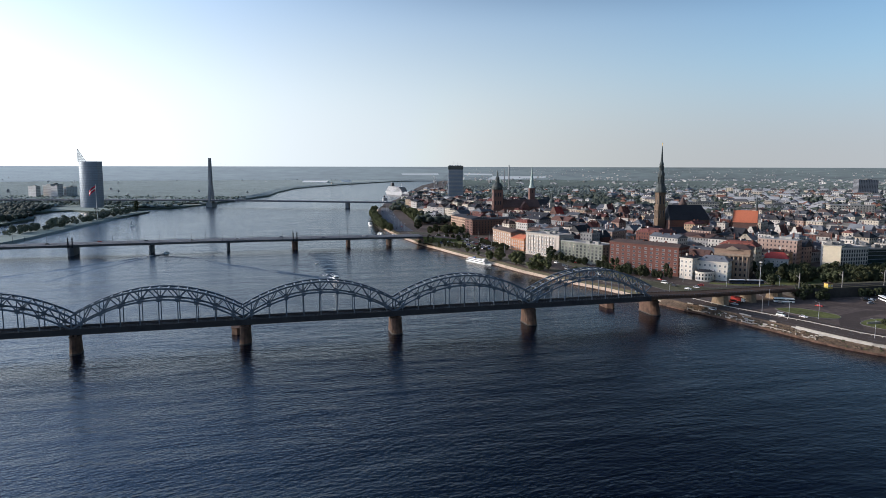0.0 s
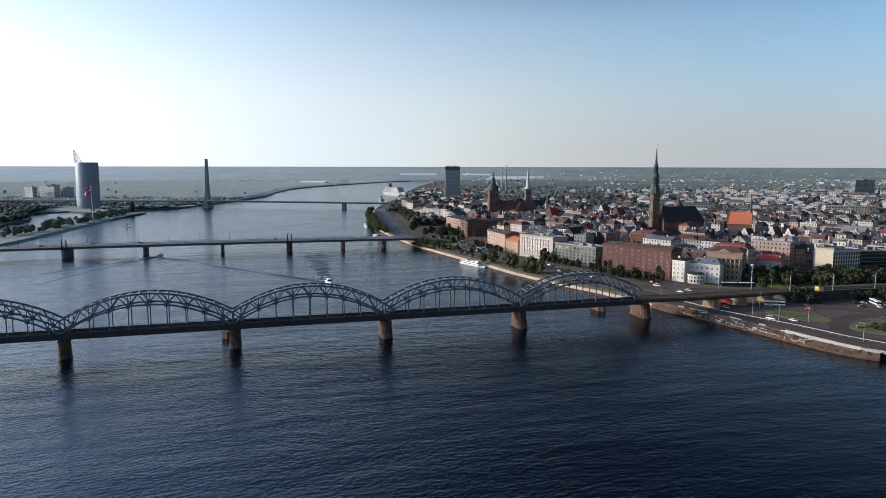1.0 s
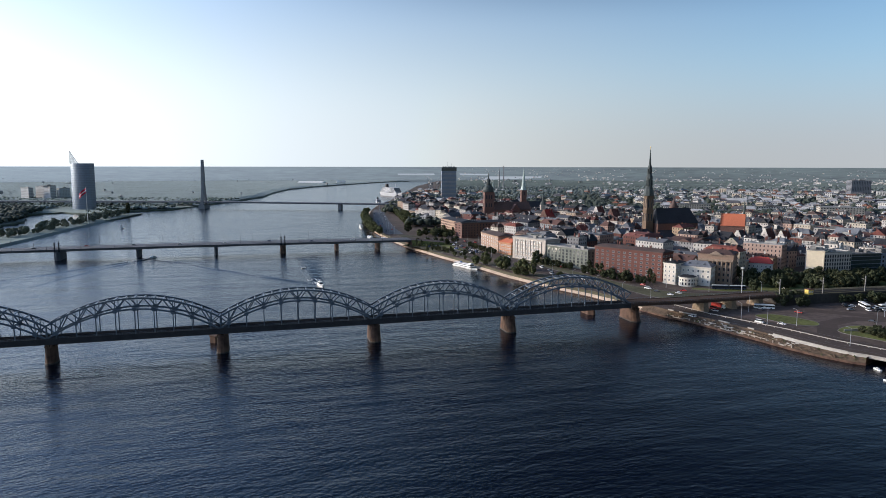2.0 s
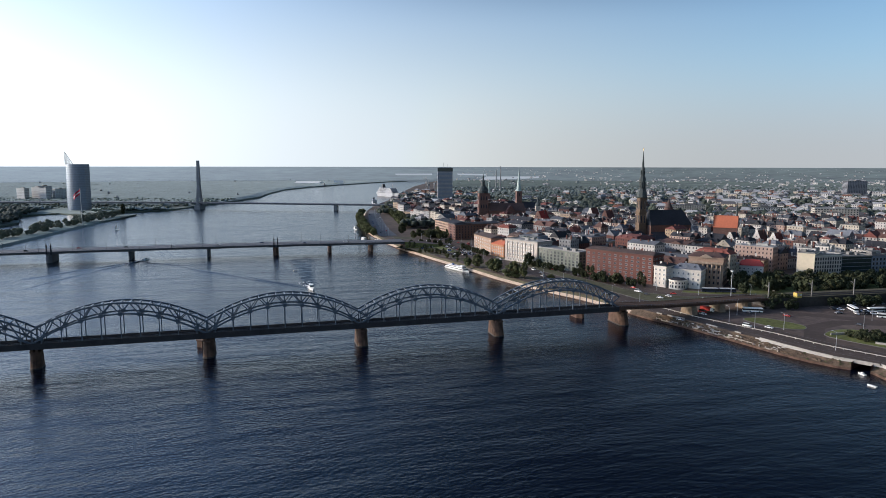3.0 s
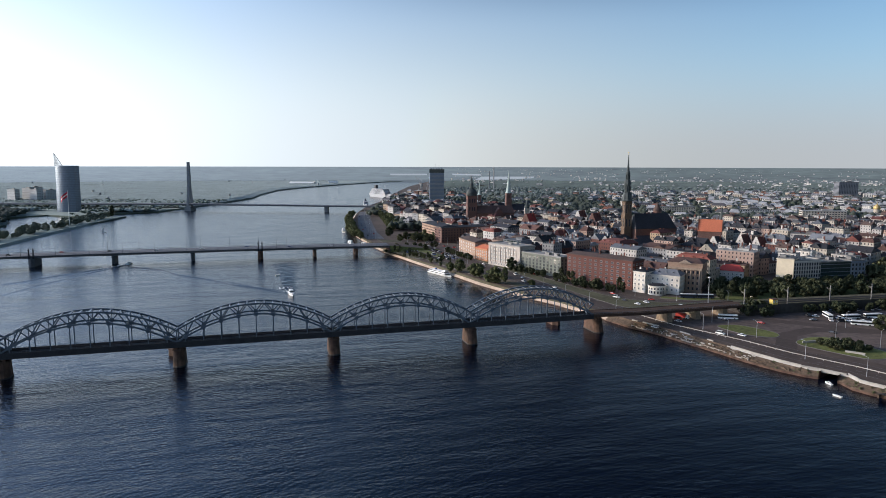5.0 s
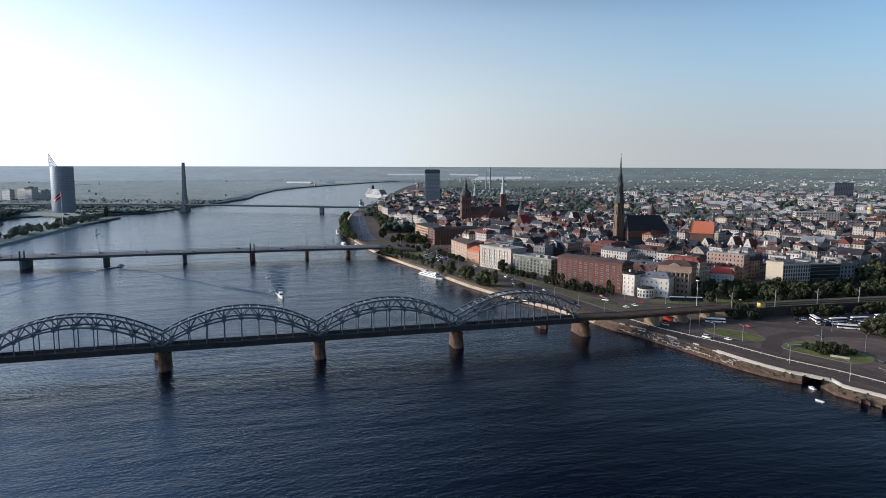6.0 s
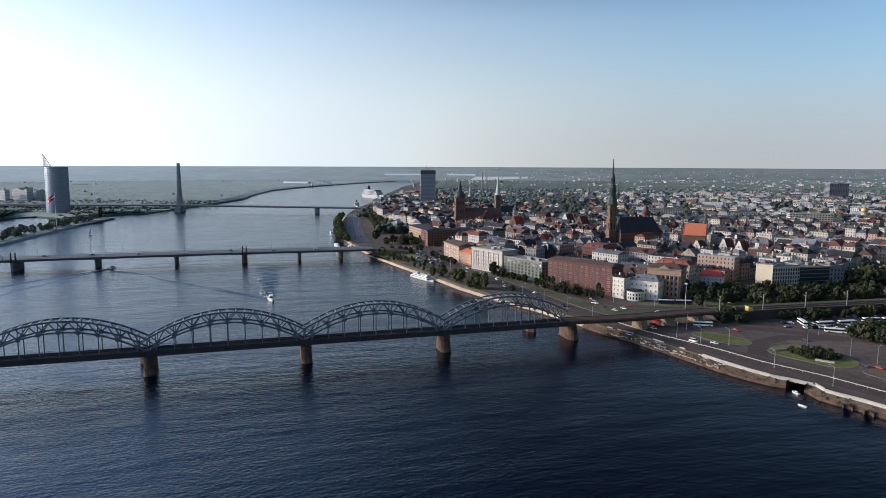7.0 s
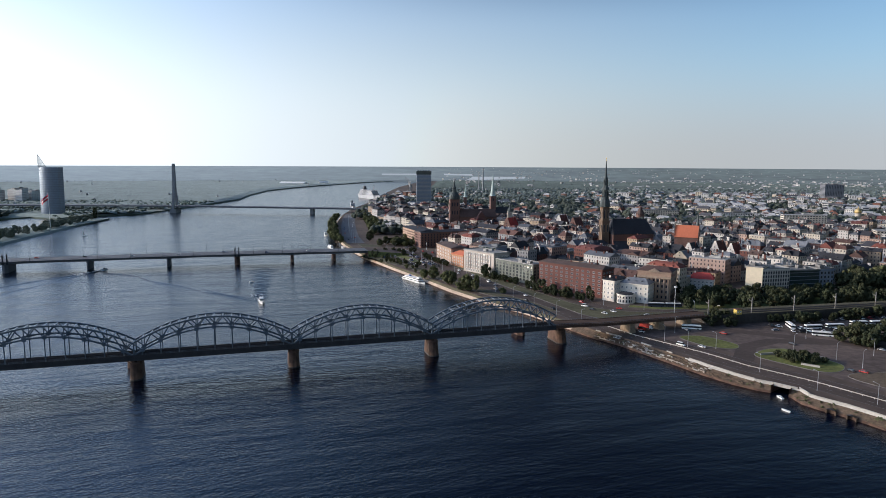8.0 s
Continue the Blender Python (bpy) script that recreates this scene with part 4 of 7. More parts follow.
# modern office row
x, y, a, ln = front((302, 538), (312, 530), 16)
block("cream_end_block", "cream rendered end block of a modern office", x, y, a, ln, 16, 23.5, SUNCREAM, PALEROOF, 1, 1, 1, flat=True, sides=())
x, y, a, ln = front((312.5, 531), (338, 537), 18)
block("white_grid_office", "modern white office with a grid of windows", x, y, a, ln, 18, 22, PLASTER[1], PALEROOF, 6, 11, 4, flat=True, win=(1.5, 2.3), frame_mat=PLASTER[1], bars=False)
x, y, a, ln = front((338.5, 537), (366, 543), 18)
glassb = block("dark_glass_office", "dark green glass office with horizontal sills", x, y, a, ln, 18, 20, DARKGLASS, PALEROOF, 1, 1, 1, flat=True, sides=())
for r in range(6):
    part("sill_band", Mesh().box(0, 0, 2.6 + 3.1 * r, ln + 0.4, 18.4, 0.35), TOWERGLASS, glassb)
x, y, a, ln = front((366.5, 543), (380, 546), 18)
block("blue_grid_office", "blue-grey office end with square windows", x, y, a, ln, 18, 20.5, TOWERGLASS, PALEROOF, 5, 4, 4, flat=True, win=(1.9, 2.2), bars=False, frame_mat=PLASTER[3])


# landmark towers
TOWERTAN = material("tan_tower_brick", (0.13, 0.088, 0.06), 0.9, 0.3, 0.8, 0.08)


def st_peter():
    ch = thing("spired_church", "brick church with a tall dark tiered spire and dark nave", "church", pose(243.5, 781, LAND, 0, 0, 12))
    reserve(243, 784, 8)
    for k in range(5):
        reserve(255 + 13 * k, 792 + 3 * k, 17)
    m = Mesh().box(0, 0, 0, 9.0, 9.0, 40)
    m.box(0, 0, 38.8, 9.9, 9.9, 1.4)
    m.box(0, 0, 24, 9.5, 9.5, 0.8)
    m.box(0, 0, 40, 8.4, 8.4, 17)
    part("tower", m, TOWERTAN, ch, "brown brick tower shaft")
    for s in range(4):
        for z, h in ((27, 9), (43, 10)):
            for dx in (-2.1, 2.1):
                fp = face_pose(9.0 if z < 40 else 8.4, 9.0 if z < 40 else 8.4, s)
                window(1.6, h, ch, fp @ Matrix.Translation((dx, 0, z)), PLASTER[2], False)
    tiers = (((52, 8.0), (53, 8.2), (53.2, 6.6), (56, 6.4), (60, 5.6), (62.5, 4.4), (63, 5.0), (63.4, 5.0), (63.5, 3.9)),
             ((63.5, 3.6), (72, 3.4), (72.3, 4.6), (72.8, 4.6), (75, 4.2), (78, 2.9), (78.3, 3.4), (78.5, 2.4)),
             ((78.5, 2.3), (85, 2.2), (85.3, 3.0), (85.7, 2.9), (88, 2.1), (90, 1.5), (100, 0.85), (108, 0.4)))
    up = lambda z: 57 + (z - 52) * 0.965
    for t in tiers:
        part("spire_tier", Mesh().ring(0, 0, [(up(z), r * 0.92) for z, r in t], 8, turn=0.5), COPPER, ch, "dark copper spire stage")
    for z0, z1, r in ((64, 71, 3.75), (79, 84.5, 2.4)):
        for i in range(8):
            a = 2 * math.pi * i / 8
            q = Mesh().box(r * 0.92 * math.cos(a), r * 0.92 * math.sin(a), up(z0), 0.9, 0.9, (z1 - z0) * 0.965, math.degrees(a))
            part("lantern_post", q, COPPER, ch)
    part("needle", Mesh().ring(0, 0, [(up(107), 0.4), (up(110), 0.16), (up(110.2), 0.7), (up(111.2), 0.7), (up(111.6), 0.12), (up(113), 0.05)], 6), GOLD, ch, "gilded ball and vane")
    m = Mesh().box(33, 2, 0, 52, 26, 25)
    part("nave_wall", m, BRICKD, ch)
    m = Mesh().gable(33, 2, 25, 52, 27, 17, 0, 0.6, 0, 5)
    part("nave_roof", m, SLATE, ch, "steep dark tin nave roof")
    m = Mesh().box(33, -13, 0, 52, 8, 12)
    part("aisle_wall", m, BRICKD, ch)
    m = Mesh()
    m.add([(6.8, -17.4, 12), (59.2, -17.4, 12), (59.2, -9, 18.5), (6.8, -9, 18.5)], [(0, 1, 2, 3)])
    m.add([(6.8, -17.4, 11.7), (59.2, -17.4, 11.7), (59.2, -17.4, 12), (6.8, -17.4, 12)], [(0, 1, 2, 3)])
    part("aisle_roof", m, SLATE, ch)
    for i in range(8):
        window(1.8, 7, ch, Matrix.Translation((10.5 + 6.4 * i, -17.0, 3)), BRICKD, False)


st_peter()


def dome_church():
    ch = thing("domed_cathedral", "red brick cathedral with a dark domed tower and lantern", "church", pose(70, 1063, LAND, 0, 0, 8))
    for k in range(5):
        reserve(70 + 13 * k, 1063 + 2 * k, 24)
    m = Mesh().box(0, 0, 0, 15, 15, 50)
    for z in (24, 37, 49):
        m.box(0, 0, z, 16, 16, 1.0)
    part("tower", m, BRICKD, ch)
    for s in range(4):
        for z in (26, 39):
            for dx in (-4, 0, 4):
                window(1.7, 6, ch, face_pose(15, 15, s) @ Matrix.Translation((dx, 0, z)), BRICKD, False)
    part("dome", Mesh().ring(0, 0, [(50, 8.9), (50.8, 9.3), (51.2, 8.5), (53.5, 9.0), (56, 8.5), (58.5, 7.0), (60.5, 4.9), (61.8, 3.5), (62, 4.1), (62.5, 4.1)], 16), COPPER, ch, "dark ribbed dome")
    part("lantern", Mesh().ring(0, 0, [(62.5, 2.9), (67.5, 2.8), (68, 3.6), (69.5, 3.0), (71.5, 1.5), (72, 1.3), (75, 1.2), (75.5, 1.6), (77.5, 0.7), (81, 0.15)], 8), COPPER, ch)
    part("nave_wall", Mesh().box(38, 0, 0, 60, 22, 22), BRICKD, ch)
    part("nave_roof", Mesh().gable(38, 0, 22, 60, 23, 12, 0, 0.6, 0, 2), BROWNROOF, ch, "dull red nave roof")
    part("transept_wall", Mesh().box(42, 0, 0, 14, 34, 21), BRICKD, ch)
    part("transept_roof", Mesh().gable(42, 0, 21, 34, 15, 10, 90, 0.5), BROWNROOF, ch)


dome_church()


def spire_church(x, y, h, w, label, mat, tower_mat):
    ch = thing("slim_spired_church", label, "church", pose(x, y, LAND, 0, 0, 8))
    reserve(x, y, 20)
    th = h * 0.52
    part("tower", Mesh().box(0, 0, 0, w, w, th).box(0, 0, th - 1, w + 1, w + 1, 1), tower_mat, ch)
    part("spire", Mesh().ring(0, 0, [(th, w * 0.62), (th + 4, w * 0.42), (h * 0.97, 0.25), (h, 0.1)], 8, turn=0.5), mat, ch, "tapering copper spire")
    for s in range(4):
        window(1.5, 5, ch, face_pose(w, w, s) @ Matrix.Translation((0, 0, th - 9)), tower_mat, False)
    part("nave_wall", Mesh().box(20, 0, 0, 32, 18, 15), tower_mat, ch)
    part("nave_roof", Mesh().gable(20, 0, 15, 32, 19, 11, 0, 0.5), SLATE, ch)


spire_church(146, 1240, 90, 10, "slim church tower with a pale green spire", VERDI, BRICKD)


def orange_church():
    ch = thing("orange_roof_church", "gothic church with a steep bright orange tile roof", "church", pose(332, 752, LAND + 8, 0, 0, -26))
    reserve(332, 752, 20)
    part("nave_wall", Mesh().box(0, 0, -9, 25, 17, 26), BRICKD, ch)
    part("nave_roof", Mesh().gable(0, 0, 17, 25, 18, 13, 0, 0.4), ORANGE, ch, "steep orange tile roof")
    m = Mesh()
    for s in (-1, 1):
        for i in range(5):
            w = 18 - i * 3.6
            m.box(s * 12.9, 0, 17 + i * 2.7, 0.7, w, 2.9)
    part("stepped_gable", m, BRICKD, ch)
    part("ridge_turret", Mesh().ring(11, 0, [(30, 1.2), (36, 1.1), (36.4, 1.5), (46, 0.1)], 8), COPPER, ch)


orange_church()


def slab_tower():
    t = thing("office_tower", "tall grey slab office tower with horizontal window bands", "office tower", pose(4, 1692, LAND, 0, 0, 4))
    reserve(4, 1692, 45)
    part("shaft", Mesh().box(0, 0, 0, 37, 20, 87), TOWERGLASS, t)
    for i in range(24):
        part("floor_band", Mesh().box(0, 0, 4 + 3.4 * i, 37.8, 20.8, 1.2), PLASTER[3], t)
    part("crown", Mesh().box(0, 0, 79, 38.2, 21.2, 9), DARKGLASS, t, "dark glazed top floors")
    m = Mesh()
    for x in (-14, -8, 0, 6, 13):
        m.box(x, 0, 87.8, 4, 5, 2.2)
    m.beam((-4, 0, 89), (-4, 0, 101), 0.5)
    m.beam((6, 0, 89), (6, 0, 98), 0.4)
    part("roof_plant", m, STEEL, t)


slab_tower()


def sail_tower():
    t = thing("glass_high_rise", "blue-grey glass high-rise with a pointed sail-like crown", "office tower", pose(-773, 1385, 2.6, 0, 0, -10))
    n, W = 14, 46.0
    bow = lambda u: -9 + 8 * (2 * u - 1) ** 2
    edge = [(W * (i / n - 0.5), bow(i / n)) for i in range(n + 1)] + [(W / 2, 14), (-W / 2, 14)]
    top = [(x * 0.97 + 1.5, y) for x, y in edge]
    part("shaft", Mesh().prism(edge, 0, 97, top=top), TOWERGLASS, t)
    for i in range(26):
        k = i / 26
        e = [(x * (1 - 0.03 * k) * 1.006 + 1.5 * k, y * 1.02) for x, y in edge]
        part("floor_band", Mesh().prism(e, 3.2 + 3.6 * i, 3.6 + 3.6 * i), STEEL, t)
    m = Mesh()
    for i in range(8):
        x = -W / 2 + 1.5 + i * 2.8
        h = 26 * (1 - i / 8.0)
        m.beam((x, bow(0.02 + i / 22), 96), (x, bow(0.02 + i / 22), 97 + h), 0.5)
    for j in range(8):
        z = 98 + 3.1 * j
        x2 = -W / 2 + 1.5 + 21.0 * (1 - (z - 97) / 26)
        m.beam((-W / 2 + 1.5, -1.5, z), (x2, -3, z), 0.4)
    m.beam((-W / 2 + 1.5, -1.5, 123), (-W / 2 + 23.0, -5, 97), 0.8)
    part("sail_crown", m, STEEL, t, "open steel lattice crown")


sail_tower()


def far_block(name, label, x, y, rz, sx, sy, h, wall, floors=None, base=LAND, pane=PANE):
    b = thing(name, label, "building", pose(x, y, base, 0, 0, rz))
    part("wall", Mesh().box(0, 0, 0, sx, sy, h), wall, b)
    f = floors or max(2, int(h / 3.4))
    for i in range(f):
        n = max(4, int(sx / 4.2))
        band = Mesh().box(0, 0, (i + 0.35) * h / f, sx + 0.2, sy - 1.5, h / f * 0.36)
        for c in range(n):
            band.box(sx * ((c + 0.5) / n - 0.5), 0, (i + 0.3) * h / f, sx / n * 0.5, sy + 0.2, h / f * 0.48)
        tagged(part("window_band", band, pane, b), kind="stuff")
    part("roof", Mesh().box(0, 0, h, sx + 0.6, sy + 0.6, 0.7).box(sx * .1, 0, h + .7, sx * .25, sy * .4, 2.4), PALEROOF, b)
    reserve(x, y, max(sx, sy) * 0.6)


# dark panels lifted toward blue-grey for the distance haze
DARKBR = material("hazed_dark_panels", (0.17, 0.175, 0.19), 0.5, 0.2, 0.3, 0.05)
far_block("dark_office_block", "dark grey-brown office block far across the city", 1236, 2000, -8, 54, 36, 50, DARKBR)
far_block("university_block", "long pale stone block with a corner turret", 660, 1105, -14, 66, 22, 24, PLASTER[0])
far_block("theatre_block", "long cream classical block", 690, 905, -20, 70, 26, 17, PLASTER[0])
far_block("long_cream_block", "long cream four-storey block beyond the old town", 480, 1300, -12, 75, 20, 18, PLASTER[0])
far_block("long_white_block", "long white block beside the canal trees", 610, 1260, -12, 65, 20, 16, PLASTER[1])
PALEPANE = material("pale_balcony_panels", (0.46, 0.47, 0.48), 0.6, 0.2, 0.3, 0.05)
for x, y, rz, sx, h in ((-1122, 1745, -24, 32, 33), (-1092, 1762, -24, 34, 35), (-1064, 1748, -24, 26, 33), (-1100, 1800, 60, 38, 37), (-1040, 1772, 62, 30, 31)):
    far_block("flats_slab", "grey-white slab of flats on the far bank", x, y, rz, sx, 13, h, PALEPANE, 8, base=2.6, pane=PLASTER[3])
far_block("castle_wing", "pale castle wing with a red roof by the river", -42, 1345, 10, 40, 30, 20, PLASTER[1])

for k in range(3):
    reserve(408 + 34 * k, 560 + 16 * k, 26)

# ---- old houses and towers that stand out among the roofs ----
def gabled_house(x, y, rz, w, ln, h, rise, wall, roof, label):
    """A narrow house with its steep gable to the street; the gable stands proud of the roof in small steps."""
    b = thing("gabled_house", label, "house", pose(x, y, LAND, 0, 0, rz), "gabled houses")
    reserve(x, y, max(w, ln) * 0.42)
    part("wall", Mesh().box(0, 0, 0, w, ln, h), wall, b)
    part("roof", Mesh().gable(0, 0, h, ln - 0.6, w, rise, 90, 0.3), roof, b)
    for s in (-1, 1):
        g = Mesh()
        for i in range(6):
            g.box(0, s * (ln / 2 - 0.1), h + rise * i / 6, w * (1 - i / 6.4), 0.6, rise / 6 + 0.3)
        part("stepped_gable", g, wall, b)
    for r in range(max(2, int(h / 3.4))):
        for c in range(3):
            window(1.0, 1.6, b, Matrix.Translation((w * ((c + 0.5) / 3 - 0.5), -ln / 2, 1.4 + 3.3 * r)), wall, False)
    for k in range(2):
        window(0.9, 1.4, b, Matrix.Translation((0, -ln / 2 - 0.4, h + 1.2 + 3.0 * k)), wall, False)
    part("chimney", Mesh().box(w * 0.2, ln * 0.15, h + rise * 0.5, 1.0, 0.9, rise * 0.5 + 1.2), BRICK, b)


for x, y, rz, w, ln, h, rise, wall, roof, label in (
        (230, 978, -40, 12, 22, 18, 14, PLASTER[1], TILE, "white stepped gable house with a red tile roof"),
        (247, 958, -40, 12, 22, 17, 13, BRICKD, TILE, "brick house with a tall stepped gable"),
        (250, 912, -34, 15, 24, 13, 9, PLASTER[4], ORANGE, "pink gabled house under an orange tile roof"),
        (153, 975, -44, 14, 20, 15, 13, BRICKD, REDROOF, "brick house with a steep bright red roof"),
        (349, 703, -50, 10, 18, 15, 11, PLASTER[1], BROWNROOF, "white house with a tall pointed gable"),
        (360, 690, -50, 10, 18, 14, 11, PLASTER[1], TILE, "white house with a tall pointed gable and red roof"),
        (320, 703, -46, 11, 18, 14, 10, PLASTER[1], SLATE, "white gabled house with a dark roof"),
        (294, 656, -46, 14, 18, 15, 6, PLASTER[0], TIN, "cream corner house with a tin roof"),
        (212, 737, -40, 12, 16, 12, 8, PLASTER[1], SLATE, "white gabled house behind the brick office"),
        (221, 714, -40, 12, 16, 12, 8, PLASTER[1], TIN, "white gabled house with a pale tin roof")):
    gabled_house(x, y, rz, w, ln, h, rise, wall, roof, label)
rt = thing("round_tower", "round brick tower with a brown conical roof", "tower", pose(398, 1150, LAND))
reserve(398, 1150, 10)
part("wall", Mesh().ring(0, 0, [(0, 7.2), (20, 7.0), (20.4, 7.5), (21, 7.5)], 16), BRICKD, rt)
part("roof", Mesh().ring(0, 0, [(21, 8.0), (27, 4.6), (33, 1.6), (36, 0.3)], 16), BROWNROOF, rt)
tt = thing("town_hall_tower", "slim yellow tower with a small copper cap", "tower", pose(167, 1124, LAND))
reserve(167, 1124, 8)
part("wall", Mesh().box(0, 0, 0, 8, 8, 26).box(0, 0, 25, 9, 9, 1), PLASTER[0], tt)
part("cap", Mesh().ring(0, 0, [(26, 5), (30, 4.2), (32, 2.2), (36, 1.8), (37, 2.2), (42, 0.2)], 8), COPPER, tt)
st = thing("slim_turret", "slim grey spire turret beyond the cathedral", "turret", pose(102, 1450, LAND))
reserve(102, 1450, 8)
part("wall", Mesh().box(0, 0, 0, 7, 7, 34), BRICKD, st)
part("spire", Mesh().ring(0, 0, [(34, 4.6), (38, 2.6), (62, 0.2)], 8), VERDI, st)
gl = thing("glass_roofed_office", "dark blue glass office behind the white building", "building", pose(102, 668, LAND, 0, 0, -48))
reserve(102, 668, 15)
part("wall", Mesh().box(0, 0, 0, 24, 16, 23), DARKGLASS, gl)
for k in range(6):
    part("mullion", Mesh().box(-12 + 4.8 * k, 0, 0.5, 0.35, 16.3, 22.6), TOWERGLASS, gl)
part("roof", Mesh().box(0, 0, 23, 24.6, 16.6, 0.6).box(4, 1, 23.6, 8, 6, 2.2), TIN, gl)

# ---- the old town, block after block of houses ----
FRONT = [(420, 560), (300, 560), (232, 545), (190, 520), (150, 575), (116, 625), (95, 680), (75, 735), (52, 800), (40, 880), (14, 960), (-10, 1040), (-50, 1150), (-85, 1290), (-95, 1500)]
OLD = FRONT + [(60, 1480), (170, 1270), (300, 1060), (560, 1050), (900, 1060), (1000, 620), (700, 560)]
u2, v2 = Vector((-0.62, 0.78)), Vector((0.78, 0.62))
rng = random.Random(11)


MADE, MASS, MASS_MATS = 0, Mesh(), PLASTER + ROOFS + [PANE]


def house(x, y, rz, sx, sy, h, wall, roof, roof_h, kind, chim, rows):
    global MADE
    at = pose(x, y, LAND, 0, 0, rz)
    MADE += 1
    b = thing("town_house", HOUSE_LABEL[wall.name] + " " + ROOF_LABEL[roof.name], "house", at, "old town houses") if MADE <= 285 else None

    def part(name, mesh, mat, parent):
        if parent:
            return put(name, mesh.data(name, mat), parent)
        MASS.add([at @ Vector(p) for p in mesh.v], mesh.f, MASS_MATS.index(mat))

    part("wall", Mesh().box(0, 0, 0, sx, sy, h), wall, b)
    m = Mesh()
    lx = sx >= sy
    if kind == "flat":
        m.box(0, 0, h, sx + 0.3, sy + 0.3, 0.5)
        m.box(sx * 0.15, sy * 0.1, h + 0.5, sx * 0.3, sy * 0.35, 2.0)
    elif kind == "mansard":
        m.box(0, 0, h, sx + 0.5, sy + 0.5, roof_h * 0.62, 0, 0, 0.74)
        m.gable(0, 0, h + roof_h * 0.62, (sx if lx else sy) * 0.76, (sy if lx else sx) * 0.76, roof_h * 0.3, 0 if lx else 90, 0.1, 0, 2)
        for s in (-1, 1):
            for k in (-0.28, 0, 0.28):
                m.box(k * sx, s * sy * 0.44, h + 0.4, 1.3, 1.6, 1.7)
    else:
        m.gable(0, 0, h + 0.1, sx if lx else sy, sy if lx else sx, roof_h, 0 if lx else 90, 0.4, 0, 4 if kind == "hip" else 0)
        if kind == "gable" and rng.random() < 0.5:
            for k in (-0.25, 0.25):
                if lx:
                    m.box(k * sx, -sy * 0.28, h + 0.4, 1.5, 2.4, roof_h * 0.45)
                else:
                    m.box(-sx * 0.28, k * sy, h + 0.4, 2.4, 1.5, roof_h * 0.45)
    if kind != "flat":                      # a wing across the ridge, roof lights and vents
        if rng.random() < 0.55:
            k = rng.uniform(-0.25, 0.25)
            if lx:
                m.gable(k * sx, -sy * 0.18, h + 0.1, sy * 0.72, sx * rng.uniform(0.28, 0.42), roof_h * 0.86, 90, 0.3, 0, 0)
            else:
                m.gable(-sx * 0.18, k * sy, h + 0.1, sx * 0.72, sy * rng.uniform(0.28, 0.42), roof_h * 0.86, 0, 0.3, 0, 0)
        for i in range(rng.choice((1, 2, 3, 4))):
            u, v = rng.uniform(-0.36, 0.36), rng.uniform(-0.3, 0.3)
            m.box(u * sx, v * sy, h + roof_h * (0.75 - 1.5 * abs(v if lx else u)), rng.uniform(0.7, 1.8), rng.uniform(0.7, 1.6), rng.uniform(0.8, 1.7), rng.uniform(0, 90))
    else:
        for i in range(rng.choice((3, 4, 6))):
            m.box(rng.uniform(-0.38, 0.38) * sx, rng.uniform(-0.38, 0.38) * sy, h + 0.5, rng.uniform(1, 3.5), rng.uniform(0.8, 2.4), rng.uniform(0.6, 2.0), rng.uniform(0, 90))
    part("roof", m, roof, b)
    if kind == "gable":
        e = Mesh()
        L2, W2 = (sx if lx else sy) / 2 - 0.05, (sy if lx else sx) / 2
        for s in (-1, 1):
            tri = [(s * L2, -W2, h - 0.3), (s * L2, W2, h - 0.3), (s * L2, 0, h + roof_h - 0.25)]
            tri = tri if lx else [(-q[1], q[0], q[2]) for q in tri]
            e.add(tri + [(q[0] * 0.97, q[1], q[2]) if lx else (q[0], q[1] * 0.97, q[2]) for q in tri], [(0, 1, 2), (5, 4, 3)])
        part("gable_end", e, wall, b)
    w = Mesh()
    step = h / rows
    for s in range(4):
        length = sx if s in (0, 2) else sy
        n = max(2, int(length / 3.0))
        fp = face_pose(sx, sy, s)
        for r in range(rows):
            for c in range(n):
                q = length * ((c + 0.5) / n - 0.5)
                z = r * step + step * 0.3
                quad = [(q - 0.48, -0.05, z), (q + 0.48, -0.05, z), (q + 0.48, -0.05, z + step * 0.46), (q - 0.48, -0.05, z + step * 0.46)]
                w.add([fp @ Vector(p) for p in quad], [(0, 1, 2, 3)])
    panes = part("glazing", w, PANE, b)
    if panes:
        tagged(panes, kind="stuff")
    if chim:
        for i in range(chim):
            c = Mesh()
            cx = rng.uniform(-0.35, 0.35) * sx
            c.box(cx, rng.uniform(-0.2, 0.2) * sy, h + 0.3, rng.uniform(0.8, 1.6), 0.8, roof_h * 0.8 + 1.4)
            part("chimney", c, PLASTER[1] if rng.random() < 0.5 else BRICK, b)


HOUSE_LABEL = {"cream_plaster": "cream plastered", "white_plaster": "white plastered", "tan_plaster": "tan plastered", "grey_plaster": "grey plastered", "pink_plaster": "pink plastered",
               "red_brick_facade": "red brick"}
ROOF_LABEL = {"dark_slate_roof": "town house with a dark slate roof", "red_tile_roof": "town house with a red tile roof", "grey_tin_roof": "town house with a grey tin roof",
              "pale_flat_roof": "town house with a pale roof", "rusty_brown_roof": "town house with a brown roof"}


def free(x, y, r):
    return all((x - a) ** 2 + (y - b) ** 2 > (r * 0.75 + c) ** 2 for a, b, c in RESERVED)


